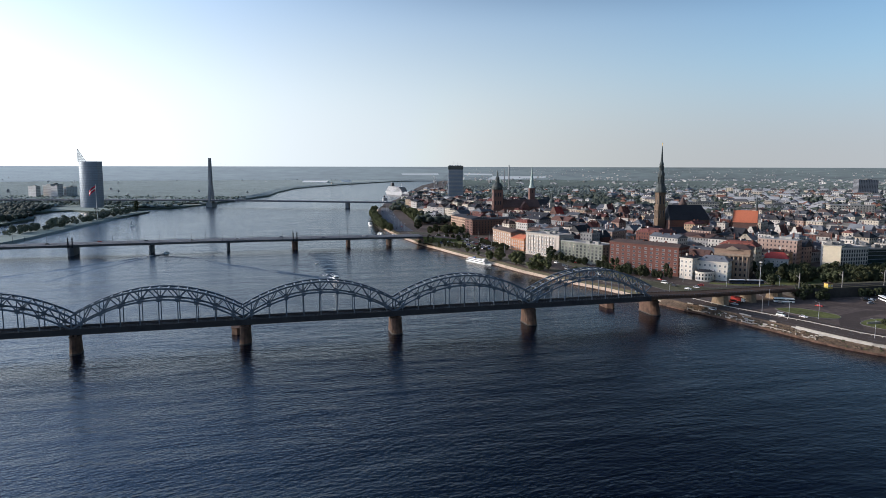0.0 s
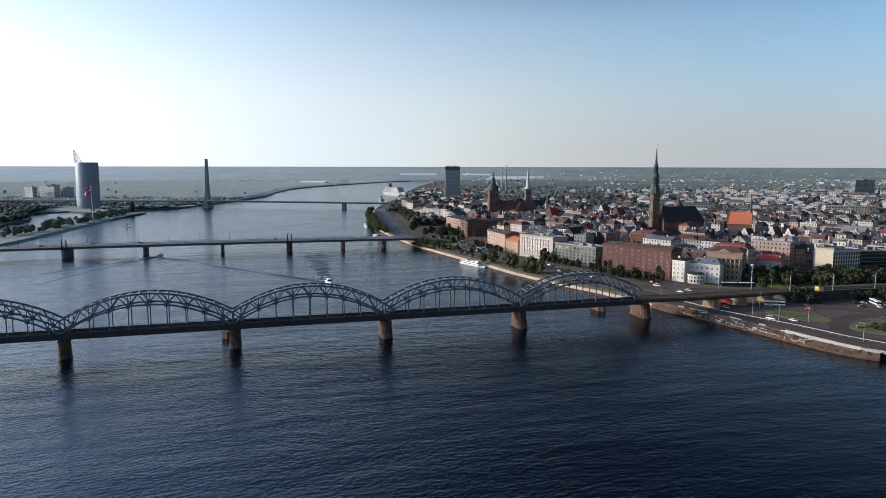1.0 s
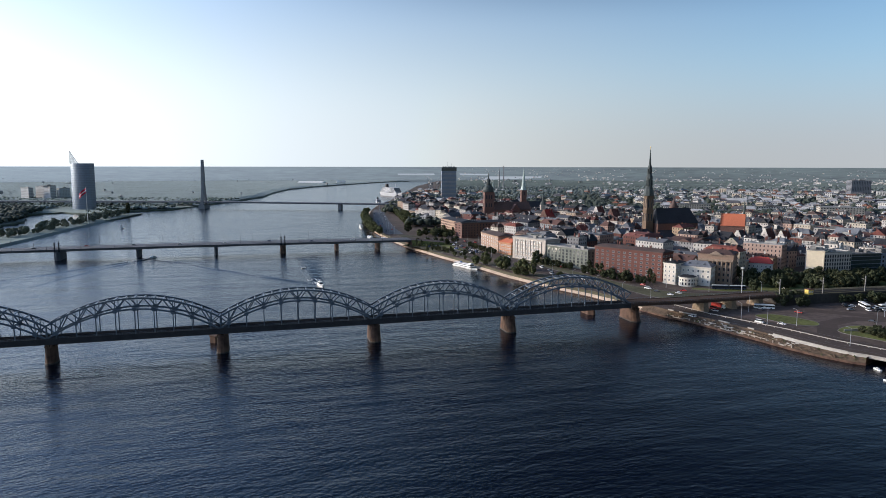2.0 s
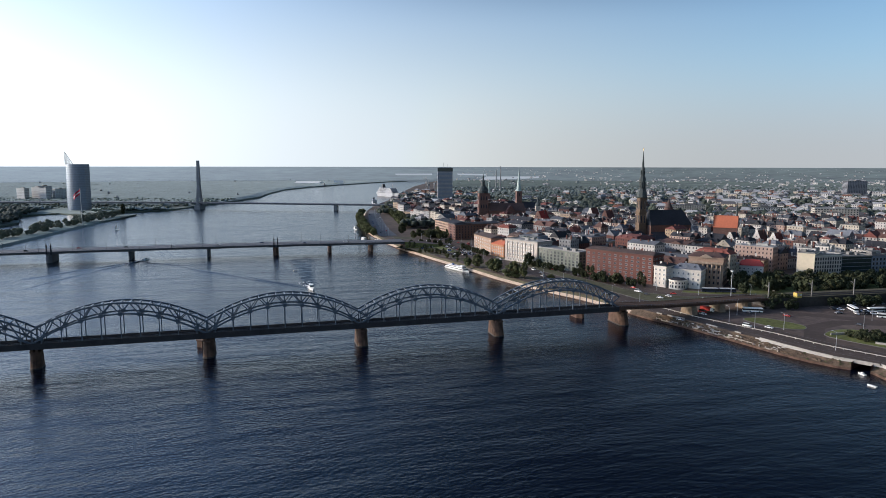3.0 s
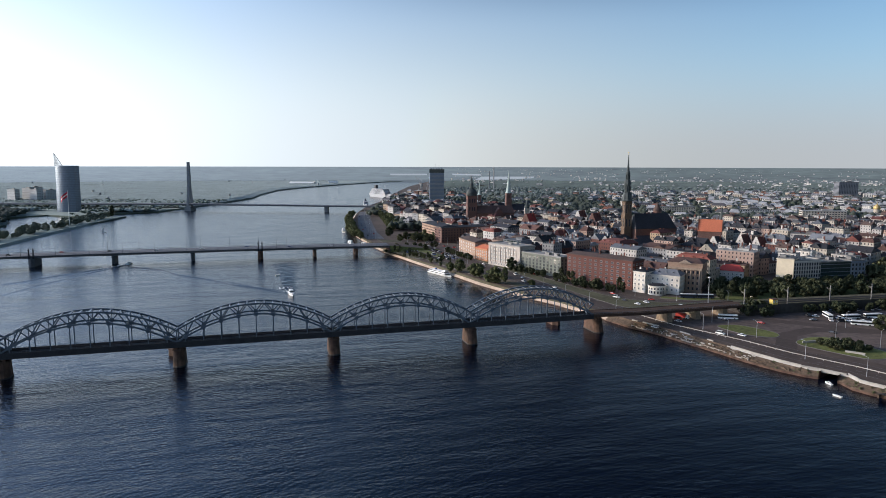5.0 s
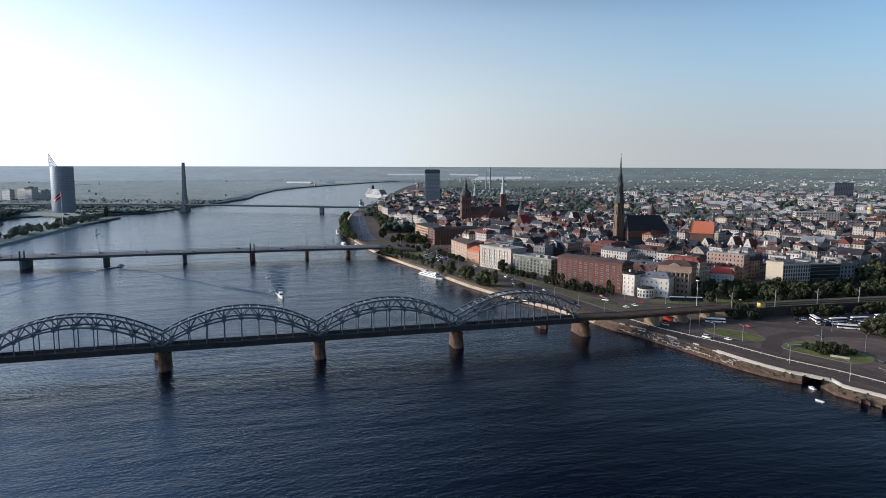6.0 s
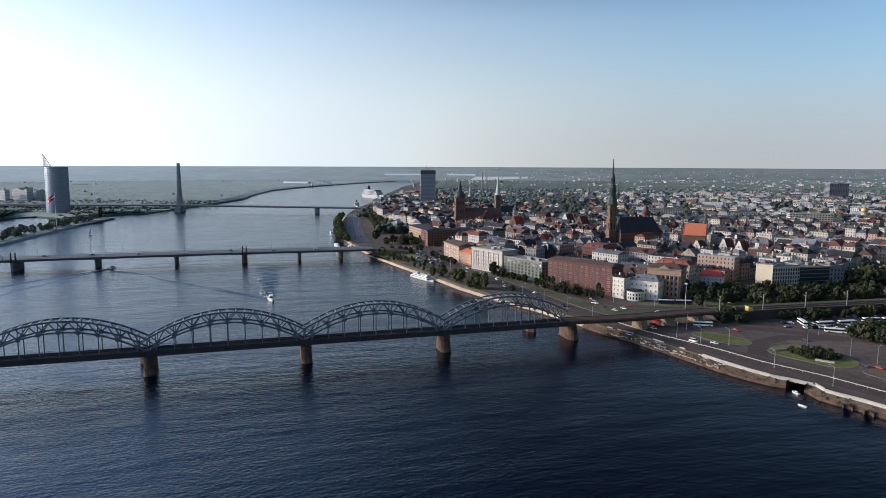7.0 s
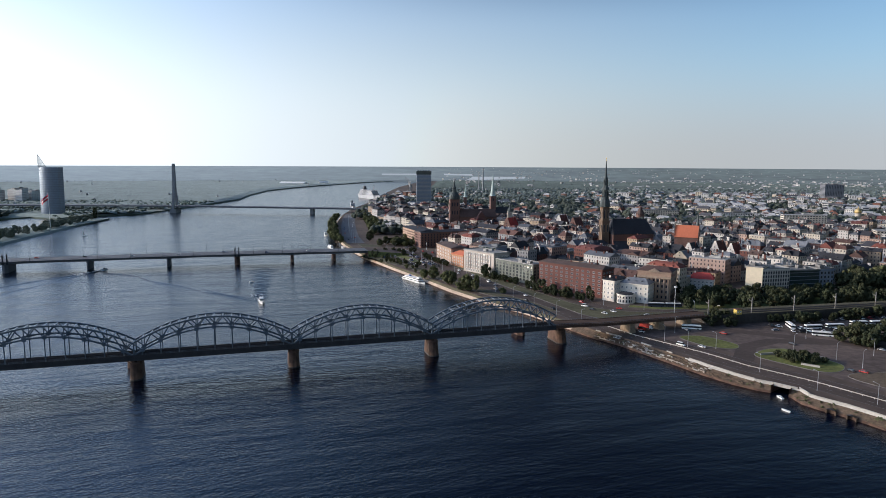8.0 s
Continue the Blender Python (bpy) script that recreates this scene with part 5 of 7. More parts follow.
LOTS = []
for bi in range(-8, 18):
    for bj in range(-4, 16):
        c0 = Vector((175, 520)) + u2 * (bi * 76) + v2 * (bj * 62)
        if not (540 < c0.y < 1420 and c0.x < 0.70 * c0.y + 120):
            continue
        turn = math.degrees(math.atan2(v2.y, v2.x)) - 90 + rng.uniform(-9, 9)
        ct, st = math.cos(radians(turn)), math.sin(radians(turn))
        far = c0.y > 1000
        nx, ny = (rng.choice((2, 3, 4, 5, 5)), rng.choice((2, 3, 4, 4))) if not far else (rng.choice((3, 4)), 3)
        cw, ch = 68 / nx, 54 / ny
        for i in range(nx):
            for j in range(ny):
                lx, ly = (i + 0.5) * cw - 34, (j + 0.5) * ch - 27
                x, y = c0.x + ct * lx - st * ly, c0.y + st * lx + ct * ly
                r1 = rng.random()
                turned = turn + rng.uniform(-5, 5)
                sx, sy = cw * rng.uniform(0.8, 1.02), ch * rng.uniform(0.72, 1.0)
                h = rng.choice((8, 10, 12, 14, 15.5, 17.5, 19, 22))
                wall = rng.choice((0, 0, 0, 1, 1, 1, 1, 1, 2, 3, 4, 5))
                roof = rng.choice((0, 0, 0, 0, 0, 1, 1, 2, 2, 2, 3, 3, 4, 4) if x < 330 else (0, 0, 0, 1, 2, 2, 3, 3, 3, 3, 4))
                kind = "flat" if roof == 3 or sx * sy > 420 and r1 < 0.5 else rng.choice(("gable", "gable", "hip", "mansard"))
                chim = rng.choice((1, 2, 3, 3))
                if not inside(x, y, OLD) or not free(x, y, 12) or r1 < 0.06:
                    continue
                LOTS.append((x, y, turned, sx, sy, h, PLASTER[wall], ROOFS[roof], rng.uniform(2.8, 6.0), kind, chim, max(2, int(h / 3.4))))
for lot in sorted(LOTS, key=lambda p: p[1] + 0.3 * abs(p[0] - 200)):
    house(*lot)
tagged(put("distant_old_town_houses", MASS.data("distant_old_town_houses", MASS_MATS)), "dense plastered houses with red, grey and dark roofs", "houses", kind="stuff")

# ---- the city beyond the old town ----
CITYWALL = [material("city_wall_" + n, c, 0.9, 0.2, 0.4, 0.05, tint=t, island=True) for n, c, t in (
    ("pale", (0.68, 0.65, 0.60), (0.50, 0.48, 0.45)), ("cream", (0.60, 0.52, 0.40), (0.48, 0.41, 0.33)), ("grey", (0.34, 0.34, 0.35), (0.22, 0.22, 0.23)), ("brick", (0.28, 0.14, 0.10), (0.36, 0.22, 0.16)))]
CITYROOF = [material("city_roof_" + n, c, 0.8, 0.3, 0.4, 0.05, tint=t, island=True) for n, c, t in (
    ("dark", (0.05, 0.05, 0.058), (0.10, 0.10, 0.11)), ("tin", (0.25, 0.26, 0.28), (0.36, 0.36, 0.36)), ("red", (0.22, 0.09, 0.06), (0.15, 0.08, 0.06)))]
CITY_MATS = CITYWALL + CITYROOF + [PANE]


WALL_WORD, ROOF_WORD = ("pale", "cream", "grey", "brick"), ("dark", "tin", "red")
BLOCKS = 0


def city(name, label, spots, seed, singly=0, small=1.0, turns=(-38, 52, -30, 60)):
    """Blocks with window bands and roofs; the nearest ones are things of their own, the rest one mass."""
    global BLOCKS
    r, mass = random.Random(seed), Mesh()
    for x, y, big in sorted(spots, key=lambda p: p[1]):
        sx, sy = r.uniform(11, 26), r.uniform(9, 13)
        if r.random() < 0.12:
            sx *= 1.9
        h = r.uniform(8, 16) if not big else r.uniform(15, 24)
        sx, sy, h = sx * small, sy * small, h * (small if small < 0.65 else 1)
        a = r.choice(turns) + r.uniform(-8, 8)
        wm, flat, rm, rh, dx = r.choice((0, 0, 0, 0, 0, 1, 1, 2, 3) if small == 1 else (0, 0, 0, 2)), big or r.random() < 0.35, r.choice((4, 4, 5, 5, 6)), r.uniform(3, 5.5), r.uniform(-5, 5)
        rm = 5 if flat or small < 1 else rm
        wall, bands, roof = Mesh().box(0, 0, 0, sx, sy, h), Mesh(), Mesh()
        rows = int(h / 3.6)
        for k in range(rows):
            n = max(3, int(sx / (3.4 if y < 1500 else 6.0)))
            bands.box(0, 0, (k + 0.4) * h / rows, sx + 0.15, sy - 1.5, h / rows * 0.4)
            for c in range(n):
                q, z0, z1 = sx * ((c + 0.5) / n - 0.5), (k + 0.32) * h / rows, (k + 0.78) * h / rows
                bands.add([(q - 0.24 * sx / n, -sy / 2 - 0.06, z0), (q + 0.24 * sx / n, -sy / 2 - 0.06, z0), (q + 0.24 * sx / n, -sy / 2 - 0.06, z1), (q - 0.24 * sx / n, -sy / 2 - 0.06, z1)], [(0, 1, 2, 3)])
        if flat:
            roof.box(0, 0, h, sx + 0.4, sy + 0.4, 0.8).box(dx, 0, h + 0.8, 5, 4, 2.2)
        else:
            roof.gable(0, 0, h, sx, sy, rh, 0, 0.4, 0, 3)
        fx, fy, fz, fk = far_place(x, y)
        at = pose(fx, fy, LAND + fz, 0, 0, a) @ Matrix.Scale(fk, 4)
        if BLOCKS < singly:
            BLOCKS += 1
            t = thing("city_block", f"{WALL_WORD[wm]} city block with a {ROOF_WORD[rm - 4]} roof beyond the old town", "building", at, "city blocks")
            part("wall", wall, CITY_MATS[wm], t)
            part("roof", roof, CITY_MATS[rm], t)
            tagged(part("glazing", bands, PANE, t), kind="stuff")
        else:
            for q, mi in ((wall, wm), (bands, 7), (roof, rm)):
                mass.add([at @ Vector(p) for p in q.v], q.f, mi)
    return tagged(put(name, mass.data(name, CITY_MATS)), label, "buildings", kind="stuff")


r3 = random.Random(5)
PARK = [(330, 1100), (375, 1105), (420, 1115), (470, 1120), (520, 1128), (570, 1145), (620, 1162), (690, 1178), (760, 1185), (830, 1180), (900, 1160), (240, 1180), (280, 1150), (190, 1280), (250, 1300), (300, 1360), (130, 1390)]
spots, far_spots = [], []
while len(spots) < 760:
    y = 980 + 1250 * r3.random() ** 1.1
    x = r3.uniform(-128 + (0 if y > 1250 else 60), 0.74 * y + 150)
    if inside(x, y, OLD) or not free(x, y, 14) or x < -28 - (y - 1000) * 0.122 and y < 1500 or any((x - a) ** 2 + (y - b) ** 2 < 48 ** 2 for a, b in PARK):
        continue
    if 40 < x < 0.2 * y + 60 and y > 1100 and r3.random() < 0.7:
        continue
    spots.append((x, y, r3.random() < 0.06))
while len(far_spots) < 360:
    y = r3.uniform(2200, 4250)
    x = r3.uniform(60, 0.76 * y)
    if (x < 0.3 * y and r3.random() < 0.6) or noise.noise((x * 0.004, y * 0.002, 3.0)) < -0.05:
        continue
    far_spots.append((x, y, r3.random() < 0.4))
for i in range(900):
    t, r = radians(r3.uniform(1, 40)), 3800 * 4.5 ** r3.random()
    if noise.noise((t * 26, r * 0.0012, 7.0)) > 0.02:
        far_spots.append((r * math.sin(t), r * math.cos(t), r3.random() < 0.5))
city("distant_city_blocks", "pale city blocks with grey and dark roofs", spots, 3, 85)
city("far_city_blocks", "far off white blocks of flats among trees", far_spots, 4, 0, 0.62)
left_spots = []
while len(left_spots) < 26:
    y = r3.uniform(1500, 4100)
    x = r3.uniform(-0.72 * y - 60, -700 + 0.05 * y)
    if inside(x, y, LEFT):
        left_spots.append((x, y, r3.random() < 0.25))
city("far_bank_buildings", "scattered pale buildings among trees on the far bank", left_spots, 6, 0, 0.55, (-60, -70))

# ---- woods ----
ICO = bmesh.new()
bmesh.ops.create_icosphere(ICO, subdivisions=1, radius=1.0)
ICO_V = np.array([v.co[:] for v in ICO.verts])
ICO_F = np.array([[v.index for v in f.verts] for f in ICO.faces])
ICO.free()


def woods(name, label, spots, mat, seed, flat=0.75):
    """Many uneven crowns as one mesh; spots: x, y, ground, size."""
    g = np.random.RandomState(seed)
    s = np.array(spots)
    n = len(s)
    jig = ICO_V[None] * g.uniform(0.6, 1.35, (n, len(ICO_V), 1)) * s[:, None, 3:4]
    jig[:, :, 2] *= flat * g.uniform(0.8, 1.4, (n, 1))
    v = jig + s[:, None, :3]
    v[:, :, 2] += (s[:, 3] * 1.15)[:, None]
    f = (ICO_F[None] + (np.arange(n) * len(ICO_V))[:, None, None]).reshape(-1, 3)
    me = bpy.data.meshes.new(name)
    me.from_pydata(v.reshape(-1, 3).tolist(), [], f.tolist())
    me.polygons.foreach_set("use_smooth", [True] * len(me.polygons))
    me.materials.append(mat)
    return tagged(put(name, me), label, "trees", kind="stuff")


NEARWOOD = material("park_tree_leaves", (0.034, 0.045, 0.033), 0.9, 0.4, 0.25, 0.02, tint=(0.052, 0.062, 0.044), island=True, sheen=0.06)
spots = []
for a, b in PARK:
    for i in range(110):
        q = r3.gauss(0, 26), r3.gauss(0, 13)
        spots.append((a + q[0] * 1.3, b + q[1], LAND, r3.uniform(5.5, 8.5)))
for i in range(9000):
    y = 980 + 1000 * r3.random()
    x = r3.uniform(-125 if y > 1250 else -60, 0.74 * y + 150)
    if not inside(x, y, OLD) and (x < 0.3 * y or r3.random() < 0.5):
        spots.append((x, y, LAND, r3.uniform(4, 7)))
woods("park_trees", "dark green park trees between the city blocks", spots, NEARWOOD, 1)

def canopy(name, label, lo, hi, near, keep, seed, mat, end=4000, kind="stuff", relief=1.15, tall=7.5):
    """Closed forest seen from afar: one uneven sheet of crowns over the plan between two bearings, open where keep says no."""
    g = np.random.RandomState(seed)
    step, rows = 0.075, [near]
    while rows[-1] < end:
        rows.append(rows[-1] + 7 + max(0, rows[-1] - 1500) * 0.004 + max(0, rows[-1] - 4000) * 0.02)
    na = int((hi - lo) / step)
    v, ok = [], []
    for r in rows:
        rise = LAND - 0.5
        jit = g.uniform(-1, 1, (na + 1, 3))
        for i in range(na + 1):
            t = radians(lo + step * (i + 0.4 * jit[i, 0]))
            x, y = r * math.sin(t), r * math.cos(t)
            wide = noise.noise((x * 0.006, y * 0.003, seed))
            fx, fy, fz, fk = far_place(x, y)
            v.append((fx, fy, fz + rise, fk * (tall + relief * jit[i, 1] + 2.6 * wide + (2.2 * relief if jit[i, 2] > 0.93 else 0))))
            ok.append(keep(x, y, wide))
    edge = [0] * len(v)                     # cells from the wood's edge along each row
    for order in (range(len(v)), range(len(v) - 1, -1, -1)):
        run = 0
        for n, k in enumerate(order):
            run = run + 1 if ok[k] and n % (na + 1) else 0
            edge[k] = run if order.step > 0 else min(edge[k], run)
    v = [(x, y, z + h * (min(1, edge[k] / 10) if kind == "stuff" else 1)) for k, (x, y, z, h) in enumerate(v)]
    f = []
    for j in range(len(rows) - 1):
        for i in range(na):
            q = (j * (na + 1) + i, j * (na + 1) + i + 1, (j + 1) * (na + 1) + i + 1, (j + 1) * (na + 1) + i)
            if ok[q[0]] and ok[q[1]] and ok[q[2]] and ok[q[3]]:
                f.append(q)
    me = bpy.data.meshes.new(name)
    me.from_pydata(v, [], f)
    me.polygons.foreach_set("use_smooth", [True] * len(me.polygons))
    me.materials.append(mat)
    return tagged(put(name, me), label, "trees", kind=kind)


def east_wood(x, y, wide):
    if y < 4020 and x < -20 + 0.02 * (y - 2000):
        return False
    r = math.hypot(x, y)
    if any(inside(x, y, q) for q in INLETS):
        return False
    if r > 4150:
        return True
    clearing = noise.noise((x * 0.013, y * 0.006, 9.0))
    return clearing < 0.2 + (r - 2100) * 0.0005


def west_wood(x, y, wide):
    if math.hypot(x, y) > 4250:
        return not any(inside(x, y, q) for q in INLETS)
    if not inside(x, y, LEFT) or (abs(x + 773) < 75 and y < 1450) or (abs(y - 1480) < 34 and x > -1000):
        return False
    return noise.noise((x * 0.012, y * 0.006, 5.0)) < 0.75


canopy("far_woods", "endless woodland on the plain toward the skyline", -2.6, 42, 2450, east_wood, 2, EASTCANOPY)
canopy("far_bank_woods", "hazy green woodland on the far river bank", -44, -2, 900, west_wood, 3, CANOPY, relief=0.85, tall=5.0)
# these crowns take the plain's emitted haze too
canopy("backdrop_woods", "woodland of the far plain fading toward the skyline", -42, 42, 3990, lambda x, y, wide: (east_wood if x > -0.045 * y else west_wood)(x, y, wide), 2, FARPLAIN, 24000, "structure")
spots = []
while len(spots) < 2600:
    y = 980 + 800 * r3.random()
    x = r3.uniform(-0.78 * y - 60, -80)
    if inside(x, y, LEFT) and not (abs(x + 773) < 70 and y < 1400) and not (abs(y - 1480) < 30 and x > -900):
        spots.append((x, y, 4.0, r3.uniform(2.0, 4.2)))
city_side = []
for i in range(6500):
    y = r3.uniform(1750, 2700)
    x = r3.uniform(-30, 0.76 * y)
    city_side.append((x, y, LAND, r3.uniform(4, 7)))
# suburb leaves lifted in colour and sheen to carry the distance haze
SUBWOOD = material("haze_paled_leaves", (0.07, 0.085, 0.072), 0.95, 0.35, 0.05, 0.004, tint=(0.085, 0.10, 0.085), island=True, spec=0.0, sheen=0.3)
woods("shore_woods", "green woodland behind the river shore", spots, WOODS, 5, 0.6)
woods("suburb_trees", "haze-paled green trees between far houses", city_side, SUBWOOD, 6)
spots = []
for i in range(900):
    t = r3.random() ** 0.8
    a, b = ((-690, 995), (-705, 1085), (-800, 1240), (-830, 1290)), 0
    k = min(int(t * 3), 2)
    p, q, f = a[k], a[k + 1], t * 3 - k
    spots.append((p[0] + (q[0] - p[0]) * f - r3.uniform(4, 150), p[1] + (q[1] - p[1]) * f + r3.uniform(-10, 60), 2.6, r3.uniform(4, 7)))
spots = [s for s in spots if inside(s[0], s[1], LEFT)]
woods("lagoon_trees", "dense dark trees along the lagoon shore", spots, NEARWOOD, 4)


# ---- single trees ----
def tree_meshes(seed, r, h, slim=1.0, leaf=0.95, clumps=26, per=40):
    g = random.Random(seed)
    trunk = Mesh().ring(0, 0, [(0, r * 0.085), (h * 0.18, r * 0.06), (h * 0.55, r * 0.035)], 6)
    for i in range(5):
        a = 2 * math.pi * (i + g.random()) / 5
        trunk.beam((0, 0, h * g.uniform(0.2, 0.4)), (r * 0.6 * math.cos(a) * slim, r * 0.6 * math.sin(a) * slim, h * g.uniform(0.5, 0.75)), r * 0.03)
    crown = Mesh()
    for i in range(clumps):
        a, z = g.uniform(0, 2 * math.pi), g.uniform(-1, 1)
        rad = math.sqrt(max(0.05, 1 - z * z)) * g.uniform(0.45, 0.95)
        c = Vector((rad * r * slim * math.cos(a), rad * r * slim * math.sin(a), h * 0.58 + z * h * 0.38))
        size = r * g.uniform(0.26, 0.46)
        for k in range(per):
            d = Vector((g.gauss(0, 1), g.gauss(0, 1), g.gauss(0, 1))).normalized()
            p = c + d * size * g.uniform(0.55, 1.0)
            t1 = d.orthogonal().normalized()
            t1.rotate(Matrix.Rotation(g.uniform(0, 6.28), 3, d))
            t2 = d.cross(t1)
            tip = (d * g.uniform(-0.4, 0.5))
            s = leaf * g.uniform(0.6, 1.2)
            crown.add([p - t1 * s, p + t2 * s * 0.7 + tip * s * 0.5, p + t1 * s, p - t2 * s * 0.7 + tip * s * 0.5], [(0, 1, 2, 3)])
    return trunk.data("trunk", BARK), crown


TREE_KINDS = []
for i, (r, h, slim, leaf) in enumerate(((4.6, 10, 1, 0.8), (5.2, 12, 1, 0.85), (3.6, 8.5, 1, 0.7), (4.2, 13, 0.8, 0.8), (5.6, 11, 1.1, 0.9), (3.0, 14, 0.8, 0.8))):
    tr, cr = tree_meshes(20 + i, r, h, slim, leaf)
    TREE_KINDS.append((tr, [cr.data("crown", t) for t in TREES]))


def grove(name, label, spots):
    """Trees too far to tell apart, as one mesh; spots: plan place, ground, kind, scale, leaf colour."""
    v, f, mi, n = [], [], [], 0
    for x, y, z, kind, scale, mat in spots:
        m = pose(x, y, z, 0, 0, (x * 37 + y * 53) % 360) @ Matrix.Diagonal((scale, scale, scale, 1))
        for me, k in ((TREE_KINDS[kind][0], 0), (TREE_KINDS[kind][1][mat], 1 + mat)):
            v += [tuple(m @ p.co) for p in me.vertices]
            f += [tuple(n + i for i in p.vertices) for p in me.polygons]
            mi += [k] * len(me.polygons)
            n = len(v)
    me = bpy.data.meshes.new(name)
    me.from_pydata(v, [], f)
    for m in (BARK, *TREES):
        me.materials.append(m)
    me.polygons.foreach_set("material_index", mi)
    return tagged(put(name, me), label, "trees", kind="stuff")


def tree(x, y, z=LAND, kind=0, scale=1.0, mat=0, label="", group="river bank trees"):
    t = thing("tree", label or ("round dark green leafy tree", "round olive-green leafy tree in evening light")[mat], "tree", pose(x, y, z, 0, 0, (x * 37 + y * 53) % 360) @ Matrix.Diagonal((scale, scale, scale, 1)), group)
    put("trunk", TREE_KINDS[kind][0], t)
    put("crown", TREE_KINDS[kind][1][mat], t)


for x, y, k, s in ((33.5, 608, 0, 0.85), (42, 603, 1, 1.0), (55, 581, 4, 1.05), (58, 577, 1, 0.95), (67.5, 550, 4, 1.0), (71, 549, 1, 1.1), (73, 546, 4, 0.9), (78.7, 541, 5, 1.05), (99.6, 536.6, 2, 0.62), (101.5, 536, 2, 0.5), (14, 664, 2, 0.6), (6, 690, 2, 0.65), (-6, 712, 2, 0.5), (24, 640, 2, 0.45), (60, 610, 2, 0.45), (20, 668, 2, 0.4)):
    tree(x, y, LAND, k, s, 1)
for p, _ in along([(124, 557), (136, 537), (149, 521), (162, 508), (170, 502)], 5.0):
    tree(p.x + r3.uniform(-2, 1), p.y + r3.uniform(-3, 1), LAND, r3.choice((5, 3, 0, 2)), r3.uniform(0.6, 0.95), 0, group="street trees")
for p, _ in along([(96, 618), (110, 595), (124, 577)], 7.5):
    tree(p.x - 5, p.y - 3, LAND, r3.choice((0, 2)), r3.uniform(0.65, 0.85), 0, group="street trees")
tree(92, 618, LAND, 1, 0.95, 0, group="street trees")
for p, _ in along([(34, 742), (46, 712), (58, 682)], 8):
    tree(p.x - 3, p.y - 2, LAND, 2, r3.uniform(0.6, 0.85), 0, group="street trees")
# the green behind the railway
for i in range(135):
    x, y = r3.uniform(232, 420), r3.uniform(478, 532)
    if y < 478 + (x - 232) * 0.16 or not all((x - a) ** 2 + (y - b) ** 2 > (c * 0.75) ** 2 for a, b, c in RESERVED):
        continue
    tree(x, y, LAND, r3.choice((0, 1, 3, 4)), r3.uniform(0.65, 1.0), 0, group="park trees behind the railway")
for i in range(26):
    x = r3.uniform(392, 490)
    tree(x, 552 + 0.42 * (x - 392) + r3.uniform(-16, 20), LAND, r3.choice((1, 3, 4)), r3.uniform(1.1, 1.6), r3.choice((0, 0, 1)), group="park trees behind the railway")
tree(281, 478, LAND, 4, 1.2, 0, group="park trees behind the railway")
tree(277, 481, LAND, 4, 1.05, 0, group="park trees behind the railway")
for x, y, s in ((230, 433, 0.7), (236, 437, 0.8), (243, 440, 0.8), (238, 446, 0.75), (246, 434, 0.6), (294, 391, 0.9), (298, 384, 0.95), (302, 377, 0.9), (303, 392, 1.05), (308, 384, 1.0), (314, 392, 1.0), (318, 383, 0.9), (310, 400, 1.0), (336, 410, 1.0), (350, 408, 1.0)):
    tree(x, y, LAND, r3.choice((0, 4)), s, 0, group="trees at the bus station")
for p, _ in along(offset(EMB[:5], -14), 7):
    if abs(p.x - 258) < 13:
        continue
    tree(p.x + r3.uniform(-3, 3), p.y + r3.uniform(-5, 3), LAND, r3.choice((0, 2, 4)), r3.uniform(0.5, 0.85), 0, group="trees along the railway wall")
# small trees on the strips between the lanes at the road bridge
for i in range(26):
    k = r3.random()
    tree(-34 + 62 * k + r3.uniform(-7, 7), 748 - 84 * k + r3.uniform(-12, 22), LAND, r3.choice((0, 2, 2, 5)), r3.uniform(0.3, 0.62), r3.choice((0, 1)), group="street trees")
# promenade rows
PROM_T, ISLE_T = [], []
for line, step, mat in (([(-85, 873), (-100, 930), (-123, 1050), (-146, 1170), (-155, 1300)], 11, 1), ([(-96, 900), (-112, 965), (-134, 1090), (-150, 1200)], 12, 1), ([(-52, 985), (-68, 1080), (-92, 1230), (-115, 1370)], 11, 0), ([(-42, 1000), (-56, 1085), (-80, 1240)], 12, 0)):
    for p, _ in along(line, step):
        PROM_T.append((p.x + r3.uniform(-2, 2), p.y, LAND, r3.choice((0, 1, 4)), r3.uniform(0.75, 1.05), 1))
for i in range(34):
    tree(r3.uniform(-32, 18), r3.uniform(842, 890), LAND, r3.choice((0, 1, 4)), r3.uniform(0.6, 0.95), r3.choice((0, 1)), group="square trees")
tree(-50, 905, LAND, 1, 1.1, 0, group="square trees")
# island
for i in range(110):
    t = r3.random()
    y = 800 + 460 * t
    x = -548 - 62 * t + r3.uniform(-24, 4)
    if inside(x, y, [(a + (3 if a < -570 else -10), b) for a, b in ISLAND]):
        ISLE_T.append((x, y, 3, r3.choice((0, 1, 2, 4)), r3.uniform(0.6, 1.05), 2))
grove("promenade_trees", "rows of leafy trees along the river promenade", PROM_T)
grove("island_trees", "round leafy trees and shrubs on the dam island", ISLE_T)
tree(-598, 1228, 3, 5, 1.6, 0, "tall dark poplar at the island's tip", "island trees")
# bushes of the traffic island
for x, y, s in ((240, 352, 0.55), (245, 356, 0.6), (250, 353, 0.65), (246, 347, 0.5), (238, 358, 0.45), (256, 352, 0.5), (251, 345, 0.4), (243, 351, 0.5), (248, 350, 0.55), (254, 348, 0.5), (241, 347, 0.4), (252, 357, 0.5), (258, 347, 0.4)):
    tree(x, y, LAND, 4, s * 0.8, 0, "low dark shrub on the traffic island", "shrubs")

